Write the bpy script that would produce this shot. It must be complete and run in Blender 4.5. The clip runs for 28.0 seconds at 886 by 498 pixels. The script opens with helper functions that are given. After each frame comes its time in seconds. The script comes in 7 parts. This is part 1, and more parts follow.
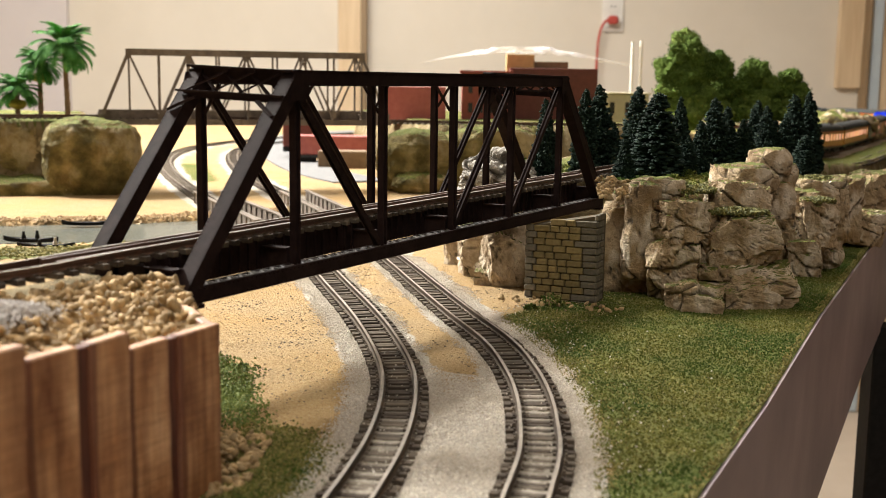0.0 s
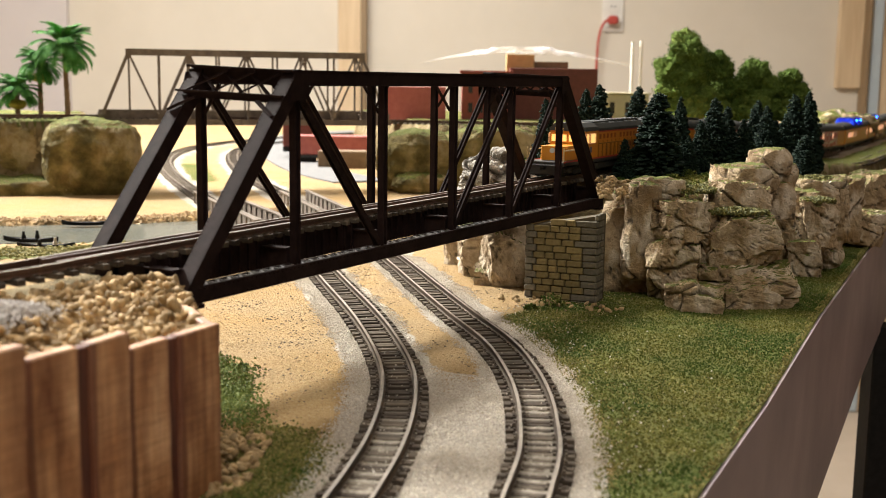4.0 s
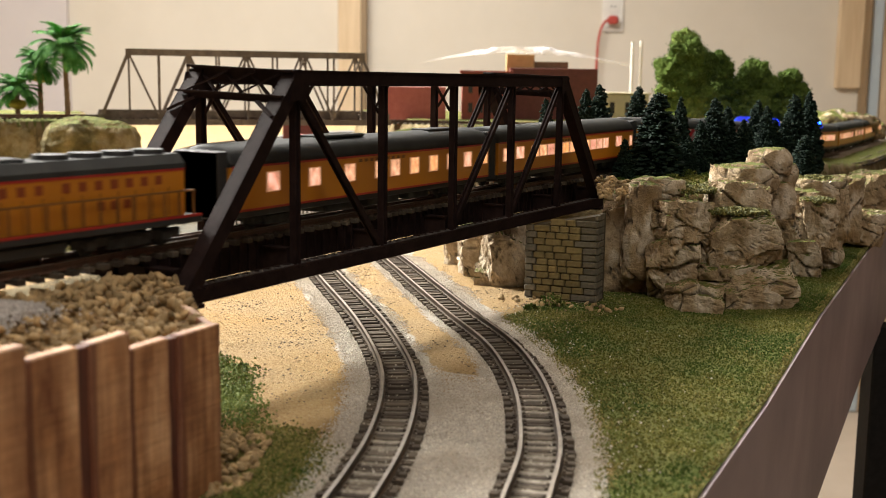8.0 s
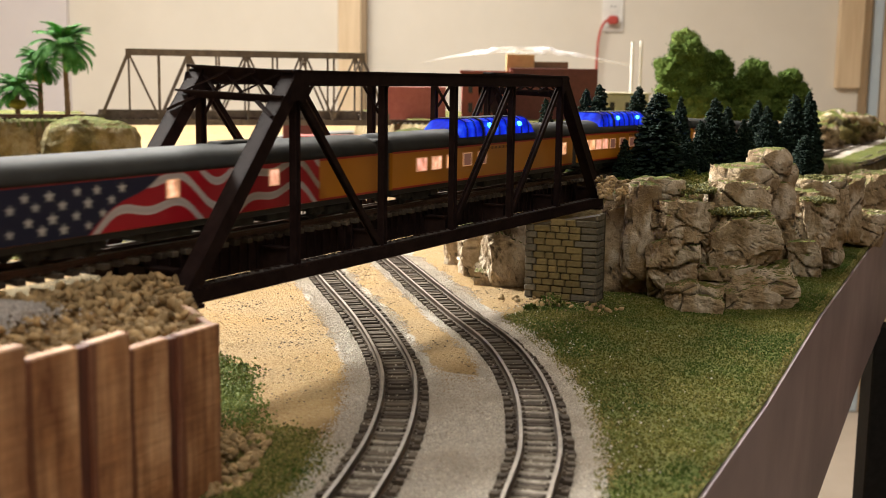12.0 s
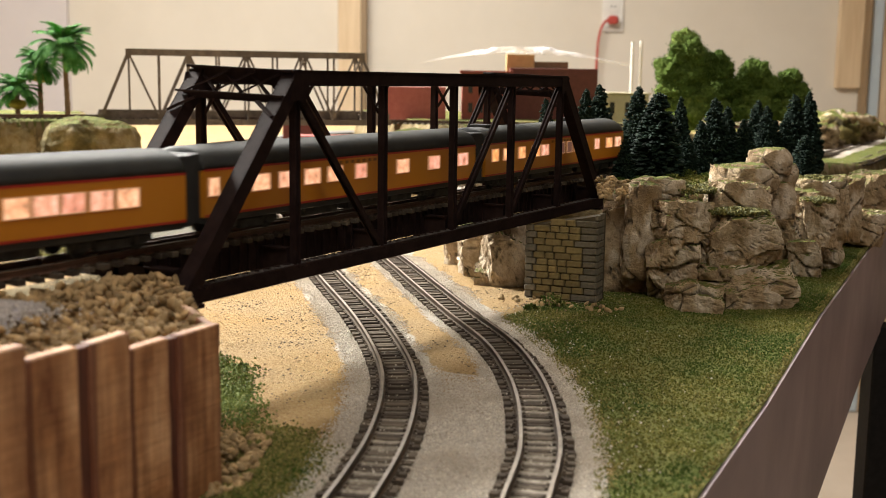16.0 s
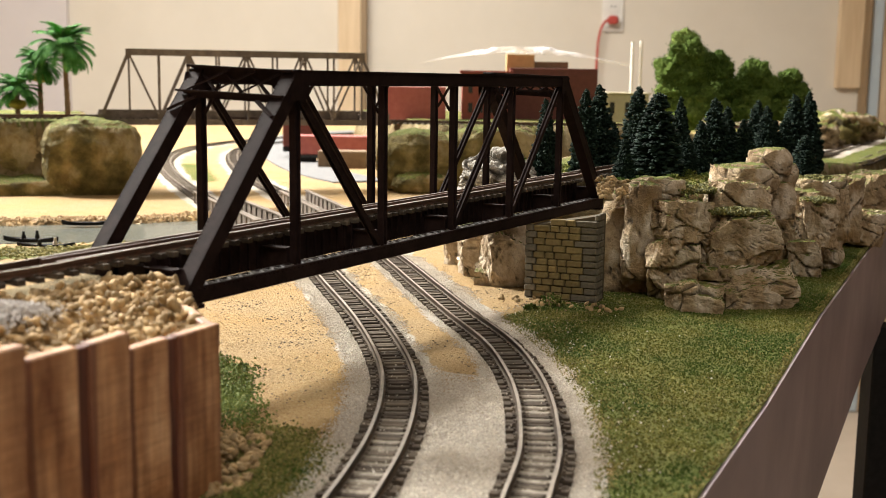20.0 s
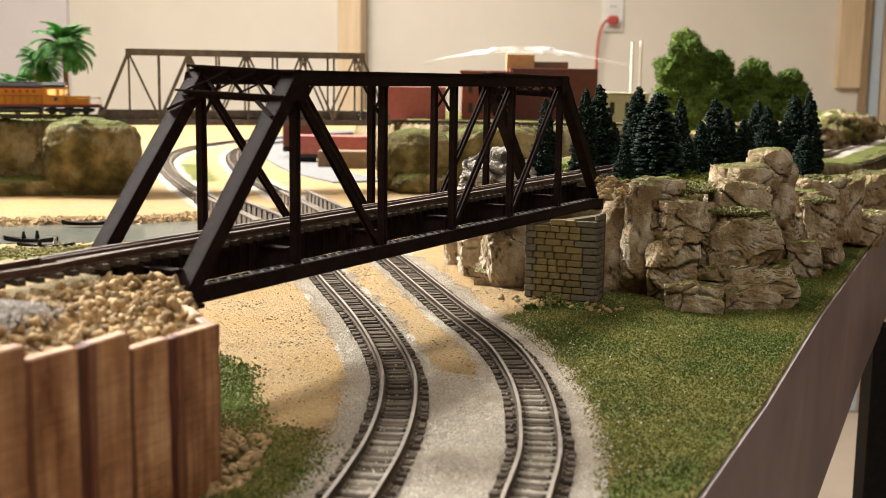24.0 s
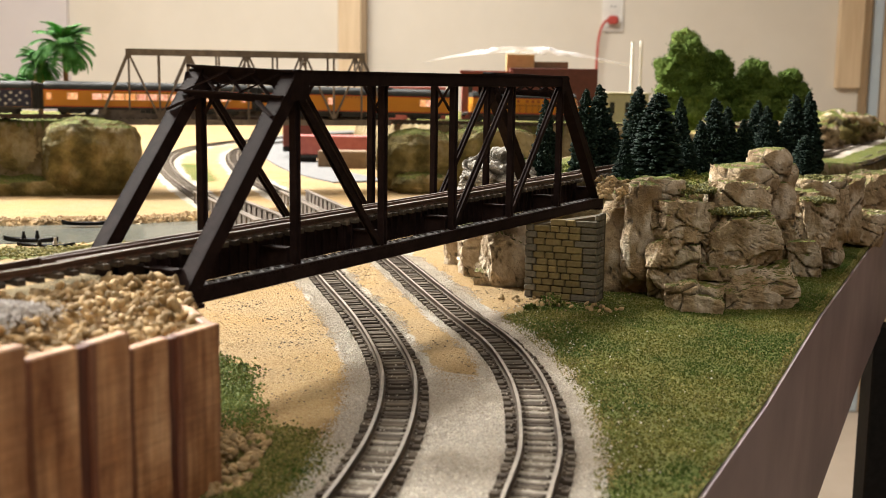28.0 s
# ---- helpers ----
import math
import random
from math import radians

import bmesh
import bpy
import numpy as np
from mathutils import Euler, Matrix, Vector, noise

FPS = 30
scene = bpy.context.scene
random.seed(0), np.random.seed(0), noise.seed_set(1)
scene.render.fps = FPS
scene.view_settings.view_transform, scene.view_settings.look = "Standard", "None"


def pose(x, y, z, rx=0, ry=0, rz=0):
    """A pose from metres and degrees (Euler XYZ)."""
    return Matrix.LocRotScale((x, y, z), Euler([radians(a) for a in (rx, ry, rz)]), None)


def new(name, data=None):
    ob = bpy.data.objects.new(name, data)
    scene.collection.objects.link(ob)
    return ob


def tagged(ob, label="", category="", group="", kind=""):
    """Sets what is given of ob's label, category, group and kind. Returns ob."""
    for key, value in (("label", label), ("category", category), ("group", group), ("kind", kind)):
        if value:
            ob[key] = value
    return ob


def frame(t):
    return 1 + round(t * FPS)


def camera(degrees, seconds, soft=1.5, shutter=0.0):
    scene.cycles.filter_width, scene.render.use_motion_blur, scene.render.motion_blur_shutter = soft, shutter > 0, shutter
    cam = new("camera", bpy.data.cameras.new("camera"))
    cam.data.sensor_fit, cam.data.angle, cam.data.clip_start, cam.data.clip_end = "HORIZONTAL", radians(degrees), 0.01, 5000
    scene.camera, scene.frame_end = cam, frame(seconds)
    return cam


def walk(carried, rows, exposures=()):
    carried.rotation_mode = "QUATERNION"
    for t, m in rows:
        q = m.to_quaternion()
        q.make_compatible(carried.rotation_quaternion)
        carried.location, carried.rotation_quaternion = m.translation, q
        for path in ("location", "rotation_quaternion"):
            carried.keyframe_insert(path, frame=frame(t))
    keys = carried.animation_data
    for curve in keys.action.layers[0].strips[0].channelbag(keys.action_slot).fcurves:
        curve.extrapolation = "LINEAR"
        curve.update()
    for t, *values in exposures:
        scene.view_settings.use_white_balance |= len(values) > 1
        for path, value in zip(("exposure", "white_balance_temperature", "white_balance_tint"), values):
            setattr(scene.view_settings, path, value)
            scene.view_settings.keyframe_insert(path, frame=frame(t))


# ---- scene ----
from math import sin, cos, pi, atan2, hypot, exp, sqrt

# Camera: stands still on a support at the table's corner.
cam = camera(42.81, 28.0, soft=0.85, shutter=0.5)
EYE = (-0.21399, -0.19682, 0.08904)
CAM_POSE = Matrix.Translation(EYE) @ (Vector((0.86026, 0.48770, -0.14868)).to_track_quat("-Z", "Y").to_matrix().to_4x4()) @ pose(0, 0, 0, 0, 0, 0.804)
cam.data.dof.use_dof, cam.data.dof.focus_distance, cam.data.dof.aperture_fstop = True, 0.44, 30.0
walk(cam, [(0.0, CAM_POSE), (28.0, CAM_POSE)], exposures=[(0.0, 0.0), (28.0, 0.0)])

# World: dim neutral fill of an indoor room; the light comes from unseen ceiling lamps.
world = bpy.data.worlds.new("room_air")
scene.world = world
world.use_nodes = True
world.node_tree.nodes["Background"].inputs[0].default_value = (1.0, 0.93, 0.84, 1)
world.node_tree.nodes["Background"].inputs[1].default_value = 0.008


def ceiling_lamp(x, y, sx, sy, power, aim=None, spread=180):
    """A square ceiling light, or with aim a shaded light turned towards that place."""
    li = bpy.data.lights.new("ceiling_lamp_light", "AREA")
    li.shape, li.size, li.size_y, li.energy, li.color = "RECTANGLE", sx, sy, power, (1.0, 0.965, 0.895)
    li.spread = radians(spread)
    ob = new("ceiling_lamp_light", li)
    ob.location = (x, y, 1.30)
    if aim:
        ob.rotation_euler = (Vector(aim) - Vector(ob.location)).to_track_quat("-Z", "Y").to_euler()
    return ob


# Unseen lamps added: aimed key from behind, camera-side fill, one for the wall.
ceiling_lamp(0.28, 1.75, 0.45, 0.45, 84, (0.25, -0.05, 0.0), 110)
ceiling_lamp(-0.9, -0.7, 0.9, 0.9, 36)
ceiling_lamp(1.25, 1.1, 1.2, 1.2, 82)

# ---------------------------------------------------------------- materials


def nodes_of(name):
    m = bpy.data.materials.new(name)
    m.use_nodes = True
    nt = m.node_tree
    return m, nt, nt.nodes["Principled BSDF"]


def ramp(nt, fac, stops):
    r = nt.nodes.new("ShaderNodeValToRGB")
    els = r.color_ramp.elements
    while len(els) < len(stops):
        els.new(0.5)
    for e, (p, c) in zip(els, stops):
        e.position, e.color = p, (*c, 1)
    nt.links.new(fac, r.inputs[0])
    return r.outputs[0]


def tex(nt, kind, coord, scale, detail=4, rough=0.6):
    n = nt.nodes.new(kind)
    n.inputs["Scale"].default_value = scale
    if "Detail" in n.inputs:
        n.inputs["Detail"].default_value = detail
    if "Roughness" in n.inputs and kind == "ShaderNodeTexNoise":
        n.inputs["Roughness"].default_value = rough
    nt.links.new(coord, n.inputs["Vector"])
    return n


def coords(nt, stretch=None):
    c = nt.nodes.new("ShaderNodeTexCoord").outputs["Object"]
    if stretch:
        mp = nt.nodes.new("ShaderNodeMapping")
        mp.inputs["Scale"].default_value = stretch
        nt.links.new(c, mp.inputs["Vector"])
        c = mp.outputs[0]
    return c


def mix(nt, fac, a, b, mode="MIX"):
    n = nt.nodes.new("ShaderNodeMix")
    n.data_type, n.blend_type = "RGBA", mode
    for sock, v in ((n.inputs[0], fac), (n.inputs[6], a), (n.inputs[7], b)):
        if hasattr(v, "is_linked"):
            nt.links.new(v, sock)
        elif isinstance(v, (int, float)):
            sock.default_value = v
        else:
            sock.default_value = (*v, 1)
    return n.outputs[2]


def bump(nt, bsdf, height, dist, strength=0.6):
    b = nt.nodes.new("ShaderNodeBump")
    b.inputs["Distance"].default_value, b.inputs["Strength"].default_value = dist, strength
    nt.links.new(height, b.inputs["Height"])
    nt.links.new(b.outputs[0], bsdf.inputs["Normal"])


def simple(name, lo, hi, scale=300.0, rough=0.7, metal=0.0, bump_mm=0.0, stretch=None, spec=0.5, vary=0.0, scale2=None):
    """Two-tone noise paint with optional relief; vary: spread from piece to piece."""
    m, nt, b = nodes_of(name)
    c = coords(nt, stretch)
    n = tex(nt, "ShaderNodeTexNoise", c, scale, 5, 0.65)
    col = ramp(nt, n.outputs["Fac"], [(0.3, lo), (0.72, hi)])
    if scale2:
        n2 = tex(nt, "ShaderNodeTexNoise", c, scale2, 3)
        col = mix(nt, ramp(nt, n2.outputs["Fac"], [(0.35, (0, 0, 0)), (0.65, (0.55, 0.55, 0.55))]), col, [v * 0.55 for v in lo])
    if vary:
        oi = nt.nodes.new("ShaderNodeObjectInfo")
        col = mix(nt, 1.0, col, ramp(nt, oi.outputs["Random"], [(0.0, (1 - vary,) * 3), (1.0, (1 + vary,) * 3)]), "MULTIPLY")
    nt.links.new(col, b.inputs["Base Color"])
    b.inputs["Roughness"].default_value, b.inputs["Metallic"].default_value = rough, metal
    b.inputs["Specular IOR Level"].default_value = spec
    if bump_mm:
        bump(nt, b, n.outputs["Fac"], bump_mm * 0.001)
    return m


def glow(name, color, strength, base=None):
    m, nt, b = nodes_of(name)
    b.inputs["Base Color"].default_value = (*(base or color), 1)
    b.inputs["Emission Color"].default_value = (*color, 1)
    b.inputs["Emission Strength"].default_value = strength
    b.inputs["Roughness"].default_value = 0.4
    return m


def island(name, cols, rough=0.8, scale=900.0, bump_mm=0.15, dirt=None):
    """Many small pieces in one mesh, each of its own tone."""
    m, nt, b = nodes_of(name)
    g = nt.nodes.new("ShaderNodeNewGeometry")
    col = ramp(nt, g.outputs["Random Per Island"], [(i / (len(cols) - 1), c) for i, c in enumerate(cols)])
    n = tex(nt, "ShaderNodeTexNoise", coords(nt), scale, 4)
    col = mix(nt, 0.7, col, ramp(nt, n.outputs["Fac"], [(0.25, (0.5, 0.5, 0.5)), (0.7, (1.1, 1.08, 1.0))]), "MULTIPLY")
    if dirt:
        d = tex(nt, "ShaderNodeTexNoise", coords(nt), 26, 4, 0.65)
        col = mix(nt, ramp(nt, d.outputs["Fac"], [(0.44, (0, 0, 0)), (0.62, (0.75, 0.75, 0.75))]), col, dirt)
    nt.links.new(col, b.inputs["Base Color"])
    b.inputs["Roughness"].default_value = rough
    bump(nt, b, n.outputs["Fac"], bump_mm * 0.001)
    return m


def plank_material(name):
    """Stained craft-stick wood: blotchy red-brown stain over a pale tan, fine cross grain."""
    m, nt, b = nodes_of(name)
    oi = nt.nodes.new("ShaderNodeObjectInfo")
    blot = tex(nt, "ShaderNodeTexNoise", coords(nt, (1.6, 1.6, 0.55)), 70, 5, 0.62)
    streak = tex(nt, "ShaderNodeTexNoise", coords(nt, (4.0, 4.0, 0.12)), 120, 3, 0.5)
    cross = tex(nt, "ShaderNodeTexNoise", coords(nt, (0.35, 0.35, 4.0)), 210, 4, 0.6)
    col = ramp(nt, blot.outputs["Fac"], [(0.30, (0.17, 0.065, 0.030)), (0.45, (0.36, 0.18, 0.085)), (0.60, (0.51, 0.30, 0.165)), (0.75, (0.66, 0.45, 0.28))])
    col = mix(nt, 0.5, col, ramp(nt, streak.outputs["Fac"], [(0.32, (0.50, 0.36, 0.30)), (0.5, (0.95, 0.92, 0.90)), (0.68, (1.35, 1.35, 1.30))]), "MULTIPLY")
    col = mix(nt, 0.4, col, ramp(nt, cross.outputs["Fac"], [(0.3, (0.55, 0.50, 0.46)), (0.6, (1.1, 1.1, 1.1))]), "MULTIPLY")
    col = mix(nt, 1.0, col, ramp(nt, oi.outputs["Random"], [(0.0, (0.85, 0.80, 0.78)), (1.0, (1.15, 1.15, 1.12))]), "MULTIPLY")
    # redder and darker along the board's long edges
    gen = nt.nodes.new("ShaderNodeTexCoord").outputs["Generated"]
    sx = nt.nodes.new("ShaderNodeSeparateXYZ")
    nt.links.new(gen, sx.inputs[0])
    ad = nt.nodes.new("ShaderNodeMath")
    ad.operation, ad.inputs[1].default_value = "MULTIPLY_ADD", 0.22
    nt.links.new(blot.outputs["Fac"], ad.inputs[0])
    nt.links.new(sx.outputs[0], ad.inputs[2])
    edge_tone = ramp(nt, ad.outputs[0], [(0.10, (0.9, 0.9, 0.9)), (0.24, (0, 0, 0)), (0.93, (0, 0, 0)), (1.0, (0.85, 0.85, 0.85))])
    col = mix(nt, edge_tone, col, (0.15, 0.05, 0.028))
    nt.links.new(col, b.inputs["Base Color"])
    b.inputs["Roughness"].default_value = 0.55
    bump(nt, b, cross.outputs["Fac"], 0.0004, 0.7)
    return m


def turf_crumb_material(name):
    """Turf crumbs: greener and yellower patches, each crumb a little apart."""
    m, nt, b = nodes_of(name)
    g = nt.nodes.new("ShaderNodeNewGeometry")
    c = coords(nt)
    big = tex(nt, "ShaderNodeTexNoise", c, 24, 4, 0.6)
    green = ramp(nt, g.outputs["Random Per Island"], [(0.0, (0.028, 0.055, 0.010)), (0.5, (0.058, 0.096, 0.018)), (1.0, (0.10, 0.14, 0.030))])
    straw = ramp(nt, g.outputs["Random Per Island"], [(0.0, (0.06, 0.07, 0.013)), (0.5, (0.125, 0.13, 0.027)), (0.93, (0.20, 0.185, 0.05)), (1.0, (0.42, 0.38, 0.20))])
    col = mix(nt, ramp(nt, big.outputs["Fac"], [(0.42, (0, 0, 0)), (0.60, (1, 1, 1))]), green, straw)
    nt.links.new(col, b.inputs["Base Color"])
    b.inputs["Roughness"].default_value, b.inputs["Specular IOR Level"].default_value = 0.95, 0.1
    return m



def lit_glass(name):
    """Frosted car window: lamp glow uneven behind it, deeper orange in some, paler pink in others."""
    m, nt, b = nodes_of(name)
    oi = nt.nodes.new("ShaderNodeObjectInfo")
    n = tex(nt, "ShaderNodeTexNoise", coords(nt, (1.0, 1.0, 0.55)), 420, 3)
    tone = ramp(nt, oi.outputs["Random"], [(0.0, (1.0, 0.40, 0.12)), (0.35, (1.0, 0.50, 0.26)), (0.7, (0.95, 0.45, 0.28)), (1.0, (0.85, 0.34, 0.22))])
    col = mix(nt, 1.0, tone, ramp(nt, n.outputs["Fac"], [(0.32, (0.42, 0.36, 0.34)), (0.5, (1.0, 0.98, 0.95)), (0.66, (1.25, 1.5, 1.8))]), "MULTIPLY")
    nt.links.new(col, b.inputs["Emission Color"])
    b.inputs["Base Color"].default_value = (0.12, 0.06, 0.04, 1)
    b.inputs["Emission Strength"].default_value, b.inputs["Roughness"].default_value = 1.15, 0.35
    return m


STEEL = simple("bridge_brown_paint", (0.014, 0.0078, 0.0072), (0.032, 0.019, 0.018), 220, 0.7, bump_mm=0.15, scale2=30, spec=0.065)
GREY_STEEL = simple("weathered_grey_brown_paint", (0.14, 0.112, 0.09), (0.25, 0.21, 0.175), 220, 0.7, scale2=30, spec=0.1)
RAIL = simple("weathered_rail", (0.04, 0.027, 0.018), (0.09, 0.065, 0.045), 400, 0.35, 0.6)
RAILHEAD = simple("worn_railhead", (0.13, 0.105, 0.08), (0.24, 0.20, 0.16), 300, 0.5, 0.3)
LACING = simple("dusty_lacing_paint", (0.05, 0.045, 0.042), (0.12, 0.11, 0.105), 300, 0.6)
RAIL_BROWN = simple("painted_brown_rail", (0.05, 0.025, 0.016), (0.11, 0.055, 0.035), 400, 0.45)
TIE, nt_, b_ = nodes_of("dusty_brown_tie")
oi_ = nt_.nodes.new("ShaderNodeObjectInfo")
c_ = coords(nt_)
n_ = tex(nt_, "ShaderNodeTexNoise", c_, 500, 5, 0.65)
col_ = ramp(nt_, n_.outputs["Fac"], [(0.3, (0.022, 0.016, 0.012)), (0.72, (0.07, 0.053, 0.04))])
col_ = mix(nt_, ramp(nt_, oi_.outputs["Random"], [(0.3, (0.05, 0.05, 0.05)), (1.0, (0.35, 0.35, 0.35))]), col_, (0.27, 0.225, 0.17))
nt_.links.new(col_, b_.inputs["Base Color"])
b_.inputs["Roughness"].default_value = 0.85
PLANK = plank_material("stained_wood")
PEBBLE = island("tan_pebbles", [(0.30, 0.19, 0.09), (0.46, 0.32, 0.17), (0.55, 0.42, 0.25), (0.40, 0.27, 0.13)])
PEBBLE_ONE = simple("tan_pebble", (0.25, 0.16, 0.07), (0.50, 0.375, 0.21), 420, 0.75, bump_mm=0.2, vary=0.45)
PLANK_DARK = simple("dark_stained_joint", (0.07, 0.02, 0.014), (0.16, 0.055, 0.033), 120, 0.6, stretch=(3, 3, 0.4), bump_mm=0.2)
PIER_STONE = simple("pier_stone", (0.17, 0.125, 0.045), (0.29, 0.225, 0.10), 450, 0.9, bump_mm=0.6, vary=0.18, scale2=45)
PIER_QUOIN = simple("pier_quoin_stone", (0.11, 0.095, 0.065), (0.20, 0.175, 0.13), 450, 0.9, bump_mm=0.6, vary=0.2, scale2=45)
MORTAR = simple("dark_mortar", (0.055, 0.042, 0.02), (0.10, 0.078, 0.042), 400, 0.9)
BALLAST_GREY = island("grey_ballast_grains", [(0.44, 0.41, 0.40), (0.56, 0.53, 0.52), (0.68, 0.65, 0.64)])
BALLAST = island("pale_ballast_grains", [(0.56, 0.52, 0.46), (0.74, 0.70, 0.64), (0.84, 0.80, 0.75), (0.60, 0.54, 0.47), (0.78, 0.73, 0.68)], dirt=(0.46, 0.40, 0.32))
BRIGHT_TUFT = island("bright_green_turf", [(0.075, 0.115, 0.014), (0.14, 0.19, 0.03), (0.23, 0.26, 0.06)])
GREEN_TUFT = turf_crumb_material("green_turf_crumbs")
PINE = island("dark_bristle_foliage", [(0.003, 0.009, 0.006), (0.008, 0.019, 0.013), (0.026, 0.048, 0.035)], 0.8, 1500)
LEAF = island("green_foam_foliage", [(0.05, 0.088, 0.016), (0.10, 0.155, 0.033), (0.17, 0.235, 0.06)], 0.95, 500, 0.6)
BARK = simple("bark", (0.05, 0.035, 0.02), (0.13, 0.09, 0.05), 500, 0.8)
PALM_LEAF = simple("palm_plastic_green", (0.03, 0.16, 0.035), (0.15, 0.38, 0.09), 200, 0.75, spec=0.15)
PALM_TRUNK = simple("palm_trunk_brown", (0.17, 0.10, 0.05), (0.33, 0.22, 0.12), 400, 0.7)
FASCIA = simple("fascia_grey_paint", (0.24, 0.19, 0.20), (0.40, 0.31, 0.33), 14, 0.5, bump_mm=0.3, scale2=9)
WALL = simple("cream_wall_paint", (0.66, 0.60, 0.51), (0.72, 0.66, 0.57), 3, 0.6, scale2=None)
PINEWOOD = simple("pale_pine_trim", (0.60, 0.44, 0.27), (0.74, 0.58, 0.39), 12, 0.5, stretch=(6, 6, 0.4))
YELLOW = simple("armour_yellow_paint", (0.50, 0.19, 0.012), (0.56, 0.22, 0.016), 60, 0.35)
ROOFGREY = simple("roof_grey_paint", (0.032, 0.034, 0.035), (0.050, 0.053, 0.053), 100, 0.5)
UNDER = simple("underframe_grey", (0.022, 0.0225, 0.023), (0.075, 0.075, 0.074), 300, 0.6)
BLACK = simple("matt_black", (0.008, 0.008, 0.008), (0.018, 0.017, 0.016), 200, 0.6)
RED = simple("red_stripe_paint", (0.35, 0.02, 0.015), (0.40, 0.03, 0.02), 100, 0.4)
WARM = lit_glass("lit_window")

HEADLAMP = glow("lit_lamp", (1.0, 0.58, 0.18), 1.1)
WARM_DIM = glow("dim_window", (0.9, 0.36, 0.24), 0.13, (0.06, 0.035, 0.03))
BLUE_RIB = simple("blue_tinted_rib", (0.008, 0.012, 0.07), (0.014, 0.022, 0.11), 200, 0.4)
LETTER = simple("dark_brown_lettering", (0.16, 0.07, 0.015), (0.22, 0.09, 0.02), 200, 0.5)
REDLETTER = simple("dark_red_lettering", (0.22, 0.045, 0.012), (0.27, 0.06, 0.015), 200, 0.5)
PALE_RAIL = simple("pale_handrail_paint", (0.6, 0.5, 0.3), (0.7, 0.6, 0.4), 100, 0.4)
for m_ in (PINE, LEAF, TIE, UNDER, BLACK, PEBBLE_ONE, BALLAST, ROOFGREY):
    m_.node_tree.nodes["Principled BSDF"].inputs["Specular IOR Level"].default_value = 0.12
BLUE, nt_, b_ = nodes_of("blue_led_glow")
b_.inputs["Base Color"].default_value = (0.004, 0.008, 0.06, 1)
b_.inputs["Specular IOR Level"].default_value = 0.12
nt_.links.new(ramp(nt_, tex(nt_, "ShaderNodeTexNoise", coords(nt_), 130, 2).outputs["Fac"], [(0.3, (0.0006, 0.004, 0.16)), (0.52, (0.004, 0.022, 0.75)), (0.72, (0.03, 0.14, 1.0))]), b_.inputs["Emission Color"])
b_.inputs["Emission Strength"].default_value, b_.inputs["Roughness"].default_value = 1.0, 0.3
BLUE_SPOT = glow("blue_led_spot", (0.007, 0.06, 1.0), 45.0)

# ---------------------------------------------------------------- helpers (lengths in millimetres)
K = 0.001


def thing(name, x=0, y=0, z=0, rz=0, label="", category="", group="", kind=""):
    ob = new(name)
    ob.empty_display_size = 0.005
    ob.matrix_basis = pose(x * K, y * K, z * K, 0, 0, rz)
    return tagged(ob, label, category, group, kind)


def mesh_of(name, bm, mats, smooth=False):
    me = bpy.data.meshes.new(name)
    for v in bm.verts:
        v.co *= K
    bm.normal_update()
    bm.to_mesh(me)
    bm.free()
    for m in (mats if isinstance(mats, (list, tuple)) else [mats]):
        me.materials.append(m)
    if smooth:
        me.polygons.foreach_set("use_smooth", [True] * len(me.polygons))
    return me


def part(name, bm, mat, parent, label="", smooth=False, kind=""):
    ob = new(name, mesh_of(name, bm, mat, smooth))
    ob.parent = parent
    return tagged(ob, label, kind=kind)


def solo(name, bm, mat, label, category, group="", kind="", smooth=False, at=(0, 0, 0), rz=0):
    ob = new(name, mesh_of(name, bm, mat, smooth))
    ob.matrix_basis = pose(at[0] * K, at[1] * K, at[2] * K, 0, 0, rz)
    return tagged(ob, label, category, group, kind)


def box(bm, x0, x1, y0, y1, z0, z1, bev=0.0, mi=0, m=None):
    vs = [bm.verts.new((x, y, z)) for z in (z0, z1) for y in (y0, y1) for x in (x0, x1)]
    fs = [bm.faces.new([vs[i] for i in q]) for q in ((0, 2, 3, 1), (4, 5, 7, 6), (0, 1, 5, 4), (2, 6, 7, 3), (0, 4, 6, 2), (1, 3, 7, 5))]
    for f in fs:
        f.material_index = mi
    if bev > 0:
        es = list({e for f in fs for e in f.edges})
        r = bmesh.ops.bevel(bm, geom=es, offset=bev, segments=1, affect="EDGES", profile=0.7)
        vs = list({v for f in r["faces"] for v in f.verts} | {v for v in vs if v.is_valid})
        for f in r["faces"]:
            f.material_index = mi
    if m is not None:
        bmesh.ops.transform(bm, matrix=m, verts=vs)
    return vs


def beam(bm, a, b, w, h, up=(0, 0, 1), bev=0.0):
    """A bar of width w and height h from a to b."""
    a, b = Vector(a), Vector(b)
    d = b - a
    ln = d.length
    x = d.normalized()
    y = Vector(up).cross(x)
    if y.length < 1e-4:
        y = Vector((0, 1, 0)).cross(x)
    y.normalize()
    z = x.cross(y)
    m = Matrix((x, y, z)).transposed().to_4x4()
    m.translation = a
    return box(bm, 0, ln, -w / 2, w / 2, -h / 2, h / 2, bev, 0, m)


